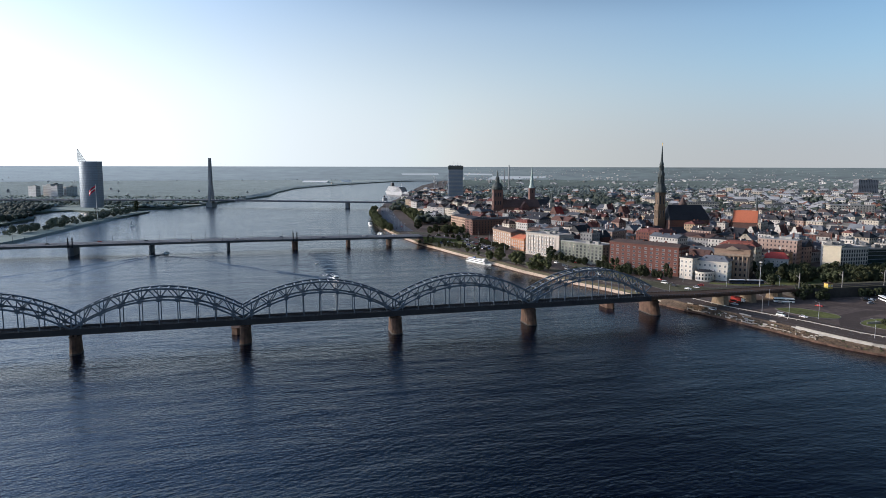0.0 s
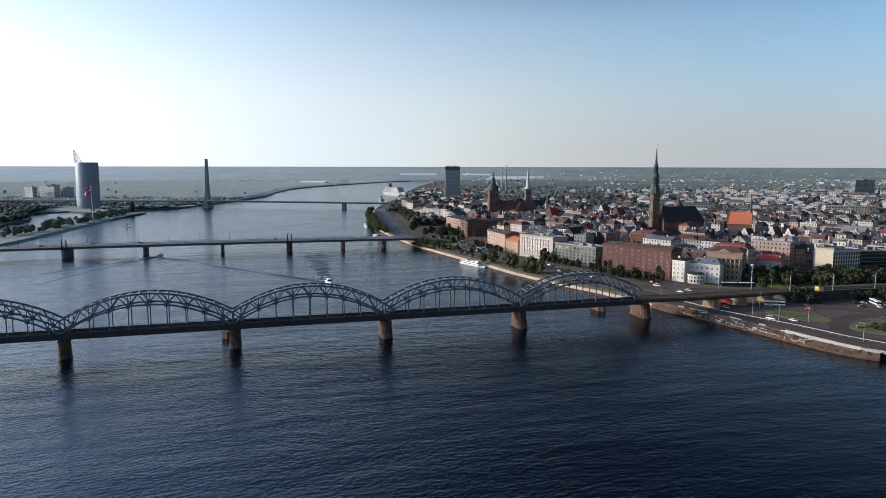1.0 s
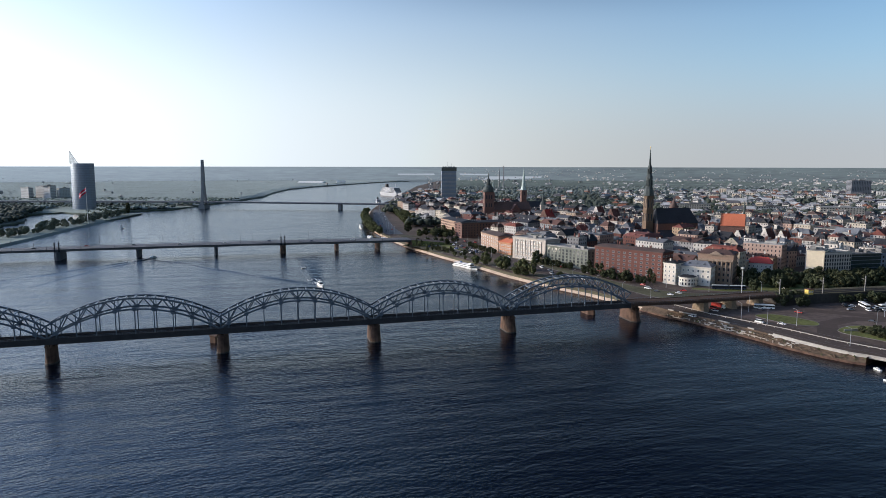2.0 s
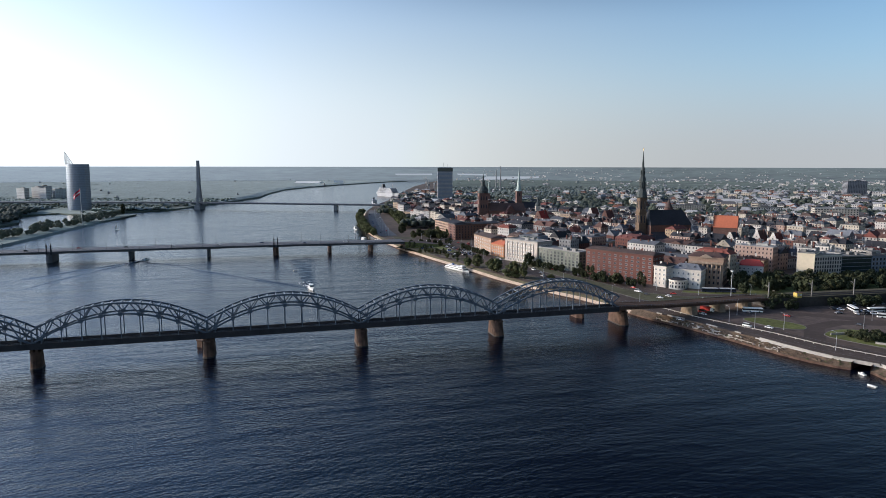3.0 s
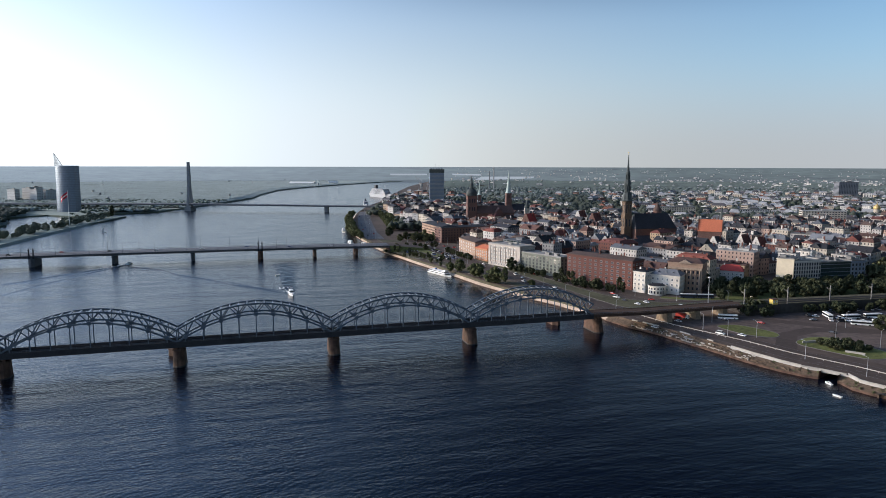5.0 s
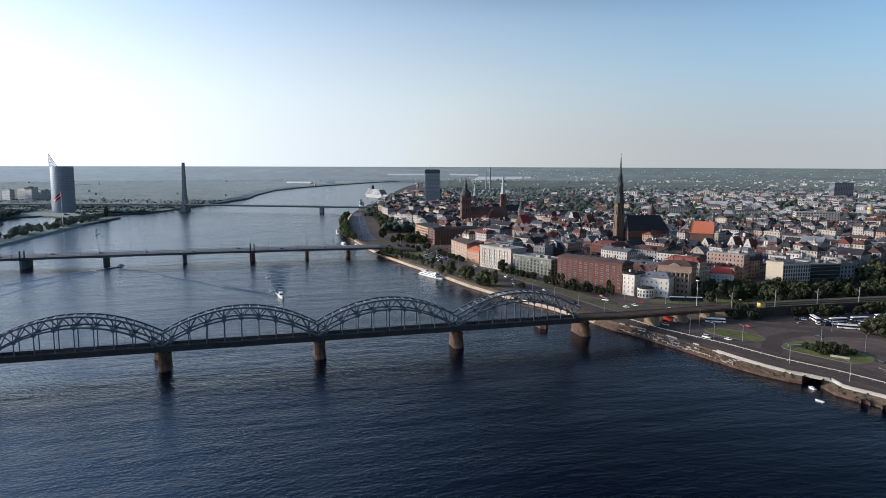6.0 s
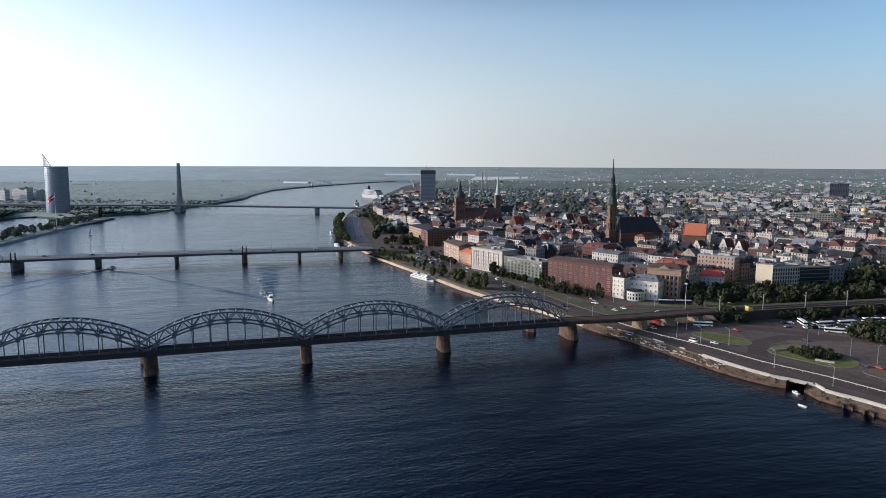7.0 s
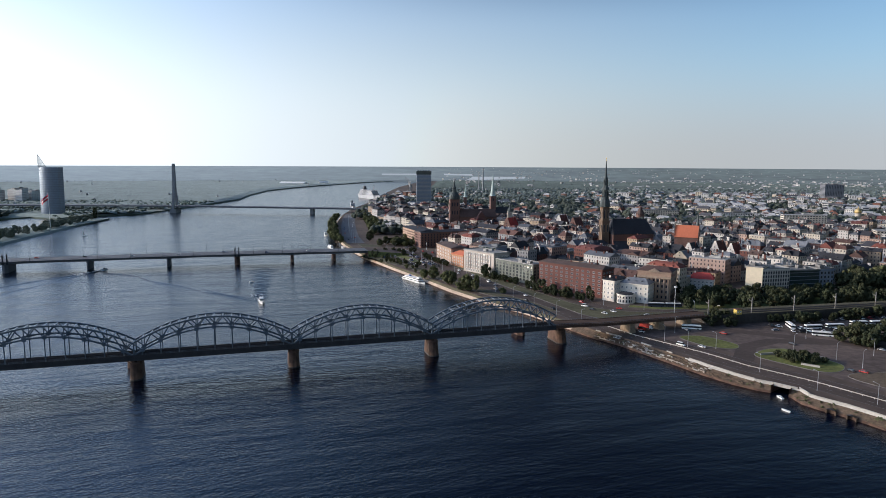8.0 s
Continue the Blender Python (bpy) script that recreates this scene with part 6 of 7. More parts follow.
# ---- roads, grass and kerbs ----
ROAD_A = [(560, -150), (330, 190), (256, 280), (233, 316), (213, 340), (199, 364), (171, 402), (153, 438), (135, 480), (114, 524), (94, 572), (68, 640), (42, 702), (18, 762), (-12, 830)]
ROAD_B = [(300, 472), (240, 474), (196, 470), (172, 482), (150, 520), (128, 562), (106, 606), (84, 652), (62, 712), (40, 772), (20, 822)]
PLAZA = [(173, 409), (200, 384), (221, 362), (244, 332), (262, 300), (420, 90), (620, 240), (470, 440), (364, 458), (300, 446), (262, 438), (222, 428)]
ASPH = material("worn_street_asphalt", (0.10, 0.074, 0.064), 0.9, 0.65, 0.25, 0.025)
sheet("pavement_square", PLAZA, LAND + 0.03, ASPH, "wide worn asphalt junction by the bus station", "square")
for line, w, lab in ((ROAD_A, 19, "quay road of worn dark asphalt"), (ROAD_B, 13, "city street of worn dark asphalt")):
    m = ribbon(Mesh(), line, w, LAND + 0.06)
    setting("road", m, ASPHALT, lab, "road")
LANE = [(216, 352), (231, 380), (252, 392), (290, 388), (330, 372), (420, 330)]
LANE2 = [(205, 425), (236, 418), (262, 404), (290, 388)]
for line, w, k in ((LANE, 11, 0.045), (LANE2, 10, 0.052)):
    setting("road", ribbon(Mesh(), line, w, LAND + k), ASPHALT, "dark asphalt lane across the junction", "road")
m = Mesh()
for line, w in ((ROAD_A, 19), (ROAD_B, 13)):
    for o in (-w / 2 + 0.35, w / 2 - 0.35):
        ribbon(m, offset(line, o), 0.2, LAND + 0.075)
    for o in ((-w / 4, w / 4) if w > 15 else (0,)):
        for p, a in along(offset(line, o), 9):
            m.box(p.x, p.y, LAND + 0.055, 3.0, 0.18, 0.02, a)
tagged(put("road_marking", m.data("road_marking", LINE)), "worn white lane lines", "road marking", kind="stuff")
WORN = material("worn_dull_grass", (0.08, 0.076, 0.042), 0.95, 0.45, 0.4, 0.04)
SAND = material("bare_sandy_soil", (0.12, 0.088, 0.06), 0.95, 0.4, 0.5, 0.05)
GREENS = [([(150, 500), (166, 482), (186, 471), (214, 470), (236, 468), (214, 461), (184, 458), (166, 440), (150, 462), (138, 490), (121, 532), (101, 580), (78, 640), (54, 700), (63, 704), (88, 640), (112, 585), (134, 535)], WORN, "worn olive grass strip between the two streets"),
          ([(195, 402), (213, 405), (227, 386), (226, 378), (220, 373), (206, 379)], GRASS, "green traffic island with trimmed grass"),
          ([(224, 361), (238, 374), (253, 376), (262, 356), (267, 343), (259, 332), (248, 330), (236, 344)], GRASS, "green traffic island with shrubs and a path"),
          ([(256, 326), (258, 317), (266, 304), (290, 276), (316, 296), (296, 326), (272, 333)], SAND, "bare sandy traffic island"),
          ([(128, 473), (112, 500), (92, 525), (76, 548), (58, 582), (30, 640), (4, 695), (-14, 735), (-6, 742), (14, 700), (40, 645), (70, 580), (104, 530), (120, 505), (136, 470)], DRYGRASS, "dry grassy river bank"),
          ([(-46, 752), (-30, 742), (-10, 704), (2, 690), (10, 694), (-4, 722), (-24, 764), (-38, 770)], WORN, "worn grass strip beside the bridge ramp"),
          ([(-8, 760), (12, 726), (22, 700), (30, 704), (18, 738), (2, 772)], GRASS, "narrow green strip between the lanes"),
          ([(-62, 870), (-30, 860), (-28, 842), (-52, 838)], WORN, "green lawn beside the bridge ramp"),
          ([(190, 486), (215, 478), (240, 482), (228, 500), (212, 486), (194, 494)], GRASS, "lawn before the white hall"),
          ([(236, 478), (420, 508), (440, 545), (360, 528), (300, 530), (262, 540), (240, 520)], GRASS, "shaded lawn under the park trees")]
KERB = material("kerb_stone", (0.17, 0.16, 0.15), 0.9, 0.2, 1.0, 0.1)
for k, (poly, mat, lab) in enumerate(GREENS):
    for turn in range(3 if k in (1, 2, 3) else 0):     # kerbs run round in soft curves
        poly = [(a * w + c * (1 - w), b * w + d * (1 - w)) for (a, b), (c, d) in zip(poly, poly[1:] + poly[:1]) for w in (0.78, 0.22)]
    g = sheet("lawn", poly, LAND + 0.15, mat, lab, "lawn")
    kerb = Mesh()
    for (a, b), (c, d) in zip(poly, poly[1:] + poly[:1]):
        kerb.beam((a, b, LAND + 0.1), (c, d, LAND + 0.1), 0.3, 0.22)
    put("kerb", kerb.data("kerb", KERB), g)
PROM = [(-66, 880), (-84, 960), (-105, 1090), (-128, 1250), (-140, 1380)]
# promenade asphalt paled to blue-grey by haze put into its colour
setting("road", ribbon(Mesh(), PROM, 24, LAND + 0.06), material("hazed_worn_asphalt", (0.12, 0.12, 0.125), 0.9, 0.4, 0.4, 0.03), "wide promenade road beyond the bridge", "road")
ramp = Mesh()
end = SB_O + sb_dir * 214.5
nrm = Vector((-sb_dir.y, sb_dir.x, 0))
e0, e1 = end - nrm * 1.5, end + nrm * 25.5
f0, f1 = end + sb_dir * 62 - nrm * 2, end + sb_dir * 62 + nrm * 26
b0, b1 = e0 - nrm * 9, e1 + nrm * 9
zt = 10.6
ramp.add([(e0.x, e0.y, zt), (e1.x, e1.y, zt), (f1.x, f1.y, LAND + 0.1), (f0.x, f0.y, LAND + 0.1)], [(0, 3, 2, 1)])
ramp.add([(e0.x, e0.y, zt), (f0.x, f0.y, LAND + 0.1), (b0.x, b0.y, LAND), (e1.x, e1.y, zt), (f1.x, f1.y, LAND + 0.1), (b1.x, b1.y, LAND)], [(0, 2, 1), (3, 4, 5)], 1)
ramp.add([(b0.x, b0.y, 0), (e0.x, e0.y, zt), (e1.x, e1.y, zt), (b1.x, b1.y, 0), (e0.x, e0.y, 0), (e1.x, e1.y, 0)], [(0, 4, 1), (4, 5, 2, 1), (5, 3, 2)], 2)
tagged(put("bridge_ramp", ramp.data("bridge_ramp", [ASPHALT, GRASS, GRANITE])), "asphalt ramp on an earth bank at the road bridge's end", "ramp", kind="structure")

# the parapet of the quay road, white median rail
m_par = Mesh().box(0, 0, 0, 3.9, 0.4, 0.62)
m_par.box(0, 0, 0.62, 4.0, 0.55, 0.12)
par_me = m_par.data("parapet", PALECON)
wallp = thing("quay_parapet", "pale stone parapet of the quay road", "parapet")
line = [p for p in top_line[1:18]]
for p, a in along(line, 4.0):
    if p.y > 352 and r3.random() < 0.55:     # broken away toward the railway
        continue
    put("parapet_stone", par_me, wallp, at=pose(p.x, p.y, LAND, 0, 0, a) @ Matrix.Translation((2, -0.1, 0)))
rail = thing("median_barrier", "thin white steel barrier between the lanes", "barrier")
post = Mesh().box(0, 0, 0, 0.12, 0.12, 0.8).data("post", WHITEP)
mid = ROAD_A[1:8]
for p, a in along(mid, 5):
    put("post", post, rail, at=pose(p.x, p.y, LAND + 0.06, 0, 0, a))
part("rail", Mesh().sweep([(x, y, LAND + 0.8) for x, y in mid], 0.16, 0.4), PALECON, rail)
# remains of a pale concrete mooring rail along the lower ledge
POSTC = material("chalky_concrete", (0.33, 0.285, 0.24), 0.85, 0.3, 1.2, 0.15)
post_me = Mesh().box(0, 0, 0, 0.55, 0.55, 1.15, 0, 0, 0.9).data("post", POSTC)
bar_me = Mesh().box(1.9, 0, 0.62, 3.3, 0.32, 0.34).data("rail", POSTC)
slab_me = Mesh().box(1.9, 0.3, 0, 3.4, 0.8, 0.5, 0, 0, 0.94).data("slab", POSTC)
ledge = [p[:2] for p in bank_line(0.14, 1, 0, 0)][13:18]
for p, a in along(ledge, 3.8):
    t = thing("mooring_rail", "broken pale concrete mooring rail on the quay ledge", "rail", pose(p.x, p.y, 1.3, 0, 0, a + r3.uniform(-3, 3)), "mooring rails")
    put("post", post_me, t)
    pick = r3.random()
    if pick < 0.5:
        put("rail", bar_me, t)
    elif pick < 0.75:
        put("slab", slab_me, t)
ledge = [p[:2] for p in bank_line(0.6, 1, 0, 0)][13:18]
for p, a in along(ledge, 5.2):
    if r3.random() < 0.55:
        tagged(put("fallen_slab", slab_me, at=pose(p.x, p.y, 2.25, 0, 0, a + r3.uniform(-12, 12)) @ Matrix.Diagonal((r3.uniform(0.7, 1.4), 1, r3.uniform(0.6, 1), 1))), "chalky concrete slab lying on the quay ledge", "slab", "fallen slabs")
# rubble, weeds and planks strewn over the ledge
def strewn(name, label, category, mat, count, lo, hi, seed, shape):
    """Small uneven pieces laid along the ledge as one mass."""
    g, m = random.Random(seed), Mesh()
    line0, line1 = bank_line(0.1, 0, 1.25, 0)[lo:hi], bank_line(0.88, 0, 3.0, 0)[lo:hi]
    for i in range(count):
        k = g.randrange(len(line0) - 1)
        if lo + k == GAP:
            continue
        u, w = g.random(), g.random()
        p = (Vector(line0[k]).lerp(Vector(line0[k + 1]), u)).lerp(Vector(line1[k]).lerp(Vector(line1[k + 1]), u), w)
        d = Vector(line0[k + 1]) - Vector(line0[k])
        shape(g, m, p, math.degrees(math.atan2(d.y, d.x)))
    return tagged(put(name, m.data(name, mat)), label, category, kind="stuff")


def slab(g, m, p, a):
    m.box(p.x, p.y, p.z - 0.1, g.uniform(0.5, 3.0), g.uniform(0.3, 0.9), g.uniform(0.25, 0.7), a + g.gauss(0, 14), 0, g.uniform(0.8, 1))


def weed(g, m, p, a):
    s = g.uniform(0.25, 0.9)
    for k in range(14):
        q = p + Vector((g.gauss(0, s * 0.6), g.gauss(0, s * 0.6), g.uniform(0, s)))
        t = Vector((g.gauss(0, 1), g.gauss(0, 1), g.gauss(0, 1))).normalized() * s * 0.5
        n = t.orthogonal().normalized() * s * 0.35
        m.add([q - t, q + n, q + t, q - n], [(0, 1, 2, 3)])


strewn("ledge_rubble", "brown rubble and planks on the quay ledge", "rubble", LEDGE, 130, 11, 18, 1, slab)
strewn("ledge_slabs", "pale broken concrete slabs on the quay ledge", "rubble", PALECON, 24, 13, 17, 2, slab)
strewn("ledge_weeds", "low weeds growing on the quay ledge", "weeds", TREES[1], 60, 3, 18, 3, weed)
# drain heads in the quay right of the canal; a solid wedge's colour gives the opening's dark
for x, y, a in ((225.6, 284.4, -53), (230.4, 276.8, -59)):
    d = thing("drain_head", "stone drain head with a solid dark wedge at the water", "drain", pose(x, y, 0, 0, 0, a + 180), "drain heads")
    part("head_wall", Mesh().box(-1.9, 0.6, -1, 0.6, 2.8, 2.6).box(1.9, 0.6, -1, 0.6, 2.8, 2.6), LEDGE, d)
    hood = Mesh().add([(-1.6, -0.4, -1), (1.6, -0.4, -1), (1.6, -0.4, 1.2), (-1.6, -0.4, 1.2), (-1.6, 3.6, 2.6), (1.6, 3.6, 2.6), (0, 0.9, 2.7)], [(0, 1, 2, 3), (3, 2, 6), (2, 5, 6), (5, 4, 6), (4, 3, 6)])
    part("hood", hood, DARKP, d, "solid dark wedge in place of the opening")


# ---- lamps, masts, poles ----
def lamp_meshes(h, arms):
    m = Mesh().ring(0, 0, [(0, 0.2), (0.8, 0.14), (h, 0.07)], 6)
    heads = Mesh()
    for s in arms:
        m.beam((0, 0, h - 0.1), (s * 1.7, 0, h + 0.5), 0.09)
        heads.box(s * 2.1, 0, h + 0.46, 0.9, 0.35, 0.14)
    return m.data("pole", SILVER), heads.data("lamp_head", SILVER)


LAMP1, LAMP2 = lamp_meshes(9.5, (1,)), lamp_meshes(10.0, (-1, 1))


def street_lamp(x, y, a, kind=LAMP1, z=LAND):
    t = thing("street_lamp", "tall grey steel street lamp", "street lamp", pose(x, y, z, 0, 0, a), "street lamps")
    put("pole", kind[0], t)
    put("lamp_head", kind[1], t)


for x, y, a in ((254, 371, 30), (210, 374, 130), (273, 338, 30), (229, 303, 130), (246, 285, 130), (215, 331, 130), (268, 353, 30), (294, 361, 200), (231, 463, 90), (195, 378, 130), (186, 392, 130), (276, 398, 30), (199, 411, 60)):
    street_lamp(x, y, a)
for p, a in along(offset(ROAD_A[7:], 10), 30):
    street_lamp(p.x, p.y, a - 90)
for p, a in along(offset(ROAD_B[2:], -7.5), 32):
    street_lamp(p.x, p.y, a + 90)
for p, a in along(PROM, 32):
    street_lamp(p.x, p.y, a, LAMP2)
mast = thing("flood_light_mast", "tall steel mast with floodlights", "light mast", pose(217, 463, LAND))
part("pole", Mesh().ring(0, 0, [(0, 0.35), (20, 0.16)], 8), SILVER, mast)
part("flood_lights", Mesh().ring(0, 0, [(19.6, 0.9), (19.9, 1.2), (20.3, 1.2), (20.5, 0.4)], 8), WHITEP, mast)
cat_me = Mesh().box(0, 0, 0, 0.55, 0.55, 11.0).beam((0, 0, 8.6), (0, 3.4, 8.9), 0.14).beam((0, 0, 7.6), (0, 3.2, 8.7), 0.12).data("catenary_mast", KERB)
for p, a in along(offset(EMB, -7.5), 34):
    tagged(put("catenary_mast", cat_me, at=pose(p.x, p.y, ETOP, 0, 0, a)), "slim concrete catenary mast beside the tracks", "mast", "catenary masts")

# flag on the island
fl = thing("flagpole", "very tall flagpole flying a red flag with a white stripe", "flagpole", pose(-567, 1034, 3))
part("pole", Mesh().ring(0, 0, [(0, 0.6), (58, 0.25), (58.3, 0.5), (58.8, 0.1)], 8), WHITEP, fl)
FLAG = material("flag_red_cloth", (0.50, 0.03, 0.06), 0.8, 0.1, 1.0, 0.2)
for name, v0, v1, mat in (("flag_band", 0.0, 0.4, FLAG), ("flag_stripe", 0.4, 0.6, WHITEP), ("flag_band", 0.6, 1.0, FLAG)):
    m = Mesh()
    n = 10
    for i in range(n + 1):
        s = i / n
        for v in (v0, v1):
            m.add([(-14 * s * 0.82, 1.2 * math.sin(s * 7), 57 - 8 * v - 9 * s + 0.6 * math.sin(s * 5))], [])
    m.f = [(2 * i, 2 * i + 1, 2 * i + 3, 2 * i + 2) for i in range(n)]
    m.mi = [0] * n
    part(name, m, mat, fl)


# ---- vehicles ----
def car_meshes(van=False):
    L, W, H = (4.4, 1.8, 0.78) if not van else (5.2, 2.0, 1.1)
    body = Mesh()
    prof = [(-L / 2, 0.32), (L / 2, 0.32), (L / 2, 0.72), (L / 2 - 0.9, H + 0.08), (-L / 2 + 0.35, H + 0.12), (-L / 2, 0.8)]
    for y in (-W / 2, W / 2):
        body.add([(x, y, z) for x, z in prof], [])
    n = len(prof)
    body.f = [(i, (i + 1) % n, n + (i + 1) % n, n + i) for i in range(n)] + [tuple(reversed(range(n))), tuple(range(n, 2 * n))]
    body.mi = [0] * len(body.f)
    top = 1.45 if not van else 2.1
    roof = Mesh().box(-0.25 if not van else -0.5, 0, top - 0.05, L * 0.42 if not van else L * 0.66, W * 0.8, 0.06)
    glass = Mesh().box(-0.25 if not van else -0.5, 0, H + 0.06, L * 0.62 if not van else L * 0.78, W * 0.9, top - H - 0.1, 0, 0, 0.78 if not van else 0.9)
    wheel = Mesh()
    for i in range(12):
        a = 2 * math.pi * i / 12
        wheel.add([(0.33 * math.cos(a), -0.11, 0.33 + 0.33 * math.sin(a)), (0.33 * math.cos(a), 0.11, 0.33 + 0.33 * math.sin(a))], [])
    wheel.f = [(2 * i, (2 * i + 2) % 24, (2 * i + 3) % 24, 2 * i + 1) for i in range(12)] + [tuple(range(0, 24, 2)), tuple(reversed(range(1, 24, 2)))]
    wheel.mi = [0] * len(wheel.f)
    return body, roof, glass.data("window_band", CARGLASS), wheel.data("wheel", RUBBER), L, W


CARS = {}
for van in (False, True):
    body, roof, gl, wh, L, W = car_meshes(van)
    for nm, mat in (("white", WHITEP), ("silver", SILVER), ("dark", DARKP), ("red", REDP), ("blue", BLUEP)):
        CARS[nm, van] = (body.data("body", mat), roof.data("roof", mat), gl, wh, L, W)


def car(x, y, a, color, van=False, z=LAND + 0.07):
    b, rf, gl, wh, L, W = CARS[color, van]
    t = thing("van" if van else "car", f"{color} {'delivery van' if van else 'passenger car'} on the asphalt", "van" if van else "car", pose(x, y, z, 0, 0, a), "cars")
    put("body", b, t)
    put("roof", rf, t)
    put("window_band", gl, t)
    for dx in (-L * 0.31, L * 0.31):
        for dy in (-W / 2 + 0.05, W / 2 - 0.05):
            put("wheel", wh, t, at=(dx, dy, 0))


COL = ("white", "white", "silver", "silver", "dark", "dark", "red", "blue")
for x, y, c, van in ((192, 381, "white", True), (203, 377, "white", False), (229, 408, "red", False), (180, 418, "red", True), (158, 396, "silver", False), (209, 416, "dark", False), (175, 470, "white", False), (167, 464, "white", False),
                     (161, 476, "dark", False), (158, 488, "white", True), (196, 458, "white", False), (260, 492, "white", False), (269, 330.5, "red", False), (263.5, 332.5, "dark", False), (260, 384, "dark", False), (306, 372, "silver", False), (178, 412, "white", False)):
    car(x, y, -52 if y < 420 else -40, c, van)
for line, o0 in ((ROAD_A[6:], 5), (ROAD_B[2:], 3)):
    pts = along(line, 17)
    for i, (p, a) in enumerate(pts):
        if r3.random() < 0.62:
            s = r3.choice((-1, 1))
            d = Vector((-math.sin(radians(a)), math.cos(radians(a)), 0)) * o0 * s * r3.uniform(0.4, 1.1)
            car(p.x + d.x, p.y + d.y, a + (180 if s > 0 else 0), r3.choice(COL), r3.random() < 0.15)
for i in range(26):   # in the lanes at the bridge end
    k = r3.random()
    car(-36 + 72 * k + r3.uniform(-9, 9), 782 - 100 * k + r3.uniform(-20, 20), r3.choice((-58, 122, 16)), r3.choice(COL), r3.random() < 0.2)
for i in range(14):   # parked along the street at the bridge end
    car(-30 + 4.2 * i + r3.uniform(-3, 3), 800 + 2.2 * i + r3.uniform(-16, 16), r3.choice((16, 106)), r3.choice(COL))
for i in range(9):
    tree(-38 + 7 * i + r3.uniform(-3, 3), 770 + 1.5 * i + r3.uniform(-18, 18), LAND, r3.choice((0, 2)), r3.uniform(0.55, 0.9), 0, group="street trees")
for i in range(12):   # waiting by the coaches
    car(268 + 3.4 * i + r3.uniform(-2, 2), 424 - 1.1 * i + r3.uniform(-7, 7), r3.choice((-30, 10, 80)), r3.choice(("white", "white", "silver", "dark")), r3.random() < 0.3)
for i in range(26):   # parked before the river-front houses
    p = Vector((20, 790)) + (Vector((60, 690)) - Vector((20, 790))) * (i / 26)
    if r3.random() < 0.8:
        car(p.x - 16 + r3.uniform(-1, 1), p.y, 10, r3.choice(COL))
for i in range(30):   # car park by the bus station
    car(288 + 5.2 * (i % 15) + r3.uniform(-.4, .4), 443 + 9 * (i // 15) + 0.15 * (i % 15) * 5, 80, r3.choice(COL))
for i in range(16):
    q = along(PROM, 30)
    p, a = q[i % len(q)]
    car(p.x + r3.choice((-8, -4, 4, 8)), p.y + r3.uniform(-8, 8), a, r3.choice(COL))
for i in range(14):
    p = SB_O + sb_dir * (-450 + 46 * i) + Vector((-sb_dir.y, sb_dir.x, 0)) * r3.choice((5, 9, 14, 18))
    lx = -450 + 46 * i
    if lx < 205:
        car(p.x, p.y, SB_ANG, r3.choice(COL), z=(11.5 - 1.3 * ((lx + 20) / 260) ** 2 if abs(lx + 20) < 420 else 9.6) + 0.22)

bus_body = Mesh()
prof = [(-6, 0.35), (6, 0.35), (6, 2.6), (5.7, 3.0), (-5.8, 3.0), (-6, 2.7)]
for y in (-1.25, 1.25):
    bus_body.add([(x, y, z) for x, z in prof], [])
bus_body.f = [(i, (i + 1) % 6, 6 + (i + 1) % 6, 6 + i) for i in range(6)] + [(5, 4, 3, 2, 1, 0), (6, 7, 8, 9, 10, 11)]
bus_body.mi = [0] * 8
BUSG = Mesh().box(0, 0, 1.35, 12.1, 2.56, 1.05).data("window_band", CARGLASS)
DARKBLUE = material("dark_blue_paint", (0.035, 0.045, 0.075), 0.4, 0.15, 1.0, 0.2)
BUSW = CARS["white", False][3]
BUSB = {"white": bus_body.data("body", WHITEP), "blue": bus_body.data("body", DARKBLUE)}
BUSR = Mesh().box(0, 0, 3.0, 11.3, 2.36, 0.22, 0, 0, 0.96).data("roof", WHITEP)


def bus(x, y, a, color="white"):
    t = thing("bus", "white coach with a dark window band" if color == "white" else "blue coach with a white roof and dark windows", "bus", pose(x, y, LAND + 0.07, 0, 0, a) , "buses")
    put("body", BUSB[color], t)
    put("window_band", BUSG, t)
    if color == "blue":
        put("roof", BUSR, t)
    for dx in (-3.6, 3.9):
        for dy in (-1.2, 1.2):
            put("wheel", BUSW, t, at=Matrix.Translation((dx, dy, 0)) @ Matrix.Diagonal((1.5, 1.2, 1.5, 1)))


for x, y, a, c in ((294, 422, 8, "white"), (310, 425, 8, "white"), (331, 433, 8, "white"), (345, 434, 8, "white"), (290, 404, -20, "white"), (281, 426, 80, "white"), (213, 420, -12, "white"), (212, 488, -5, "blue"), (224.6, 487, -5, "blue"), (360, 440, 8, "white")):
    bus(x, y, a, c)

# a red lorry waiting under the viaduct
lorry = thing("lorry", "red lorry with a white cab under the viaduct", "lorry", pose(184, 421, LAND + 0.07, 0, 0, -42))
part("box_body", Mesh().box(-1.2, 0, 0.9, 6.4, 2.4, 2.5), REDP, lorry)
part("chassis", Mesh().box(-0.2, 0, 0.5, 8.2, 1.6, 0.4), DARKP, lorry)
part("cab", Mesh().box(3.2, 0, 0.5, 1.9, 2.3, 2.2, 0, 0, 0.92), WHITEP, lorry)
part("windscreen", Mesh().box(3.3, 0, 1.6, 1.84, 2.1, 0.8, 0, 0, 0.94), CARGLASS, lorry)
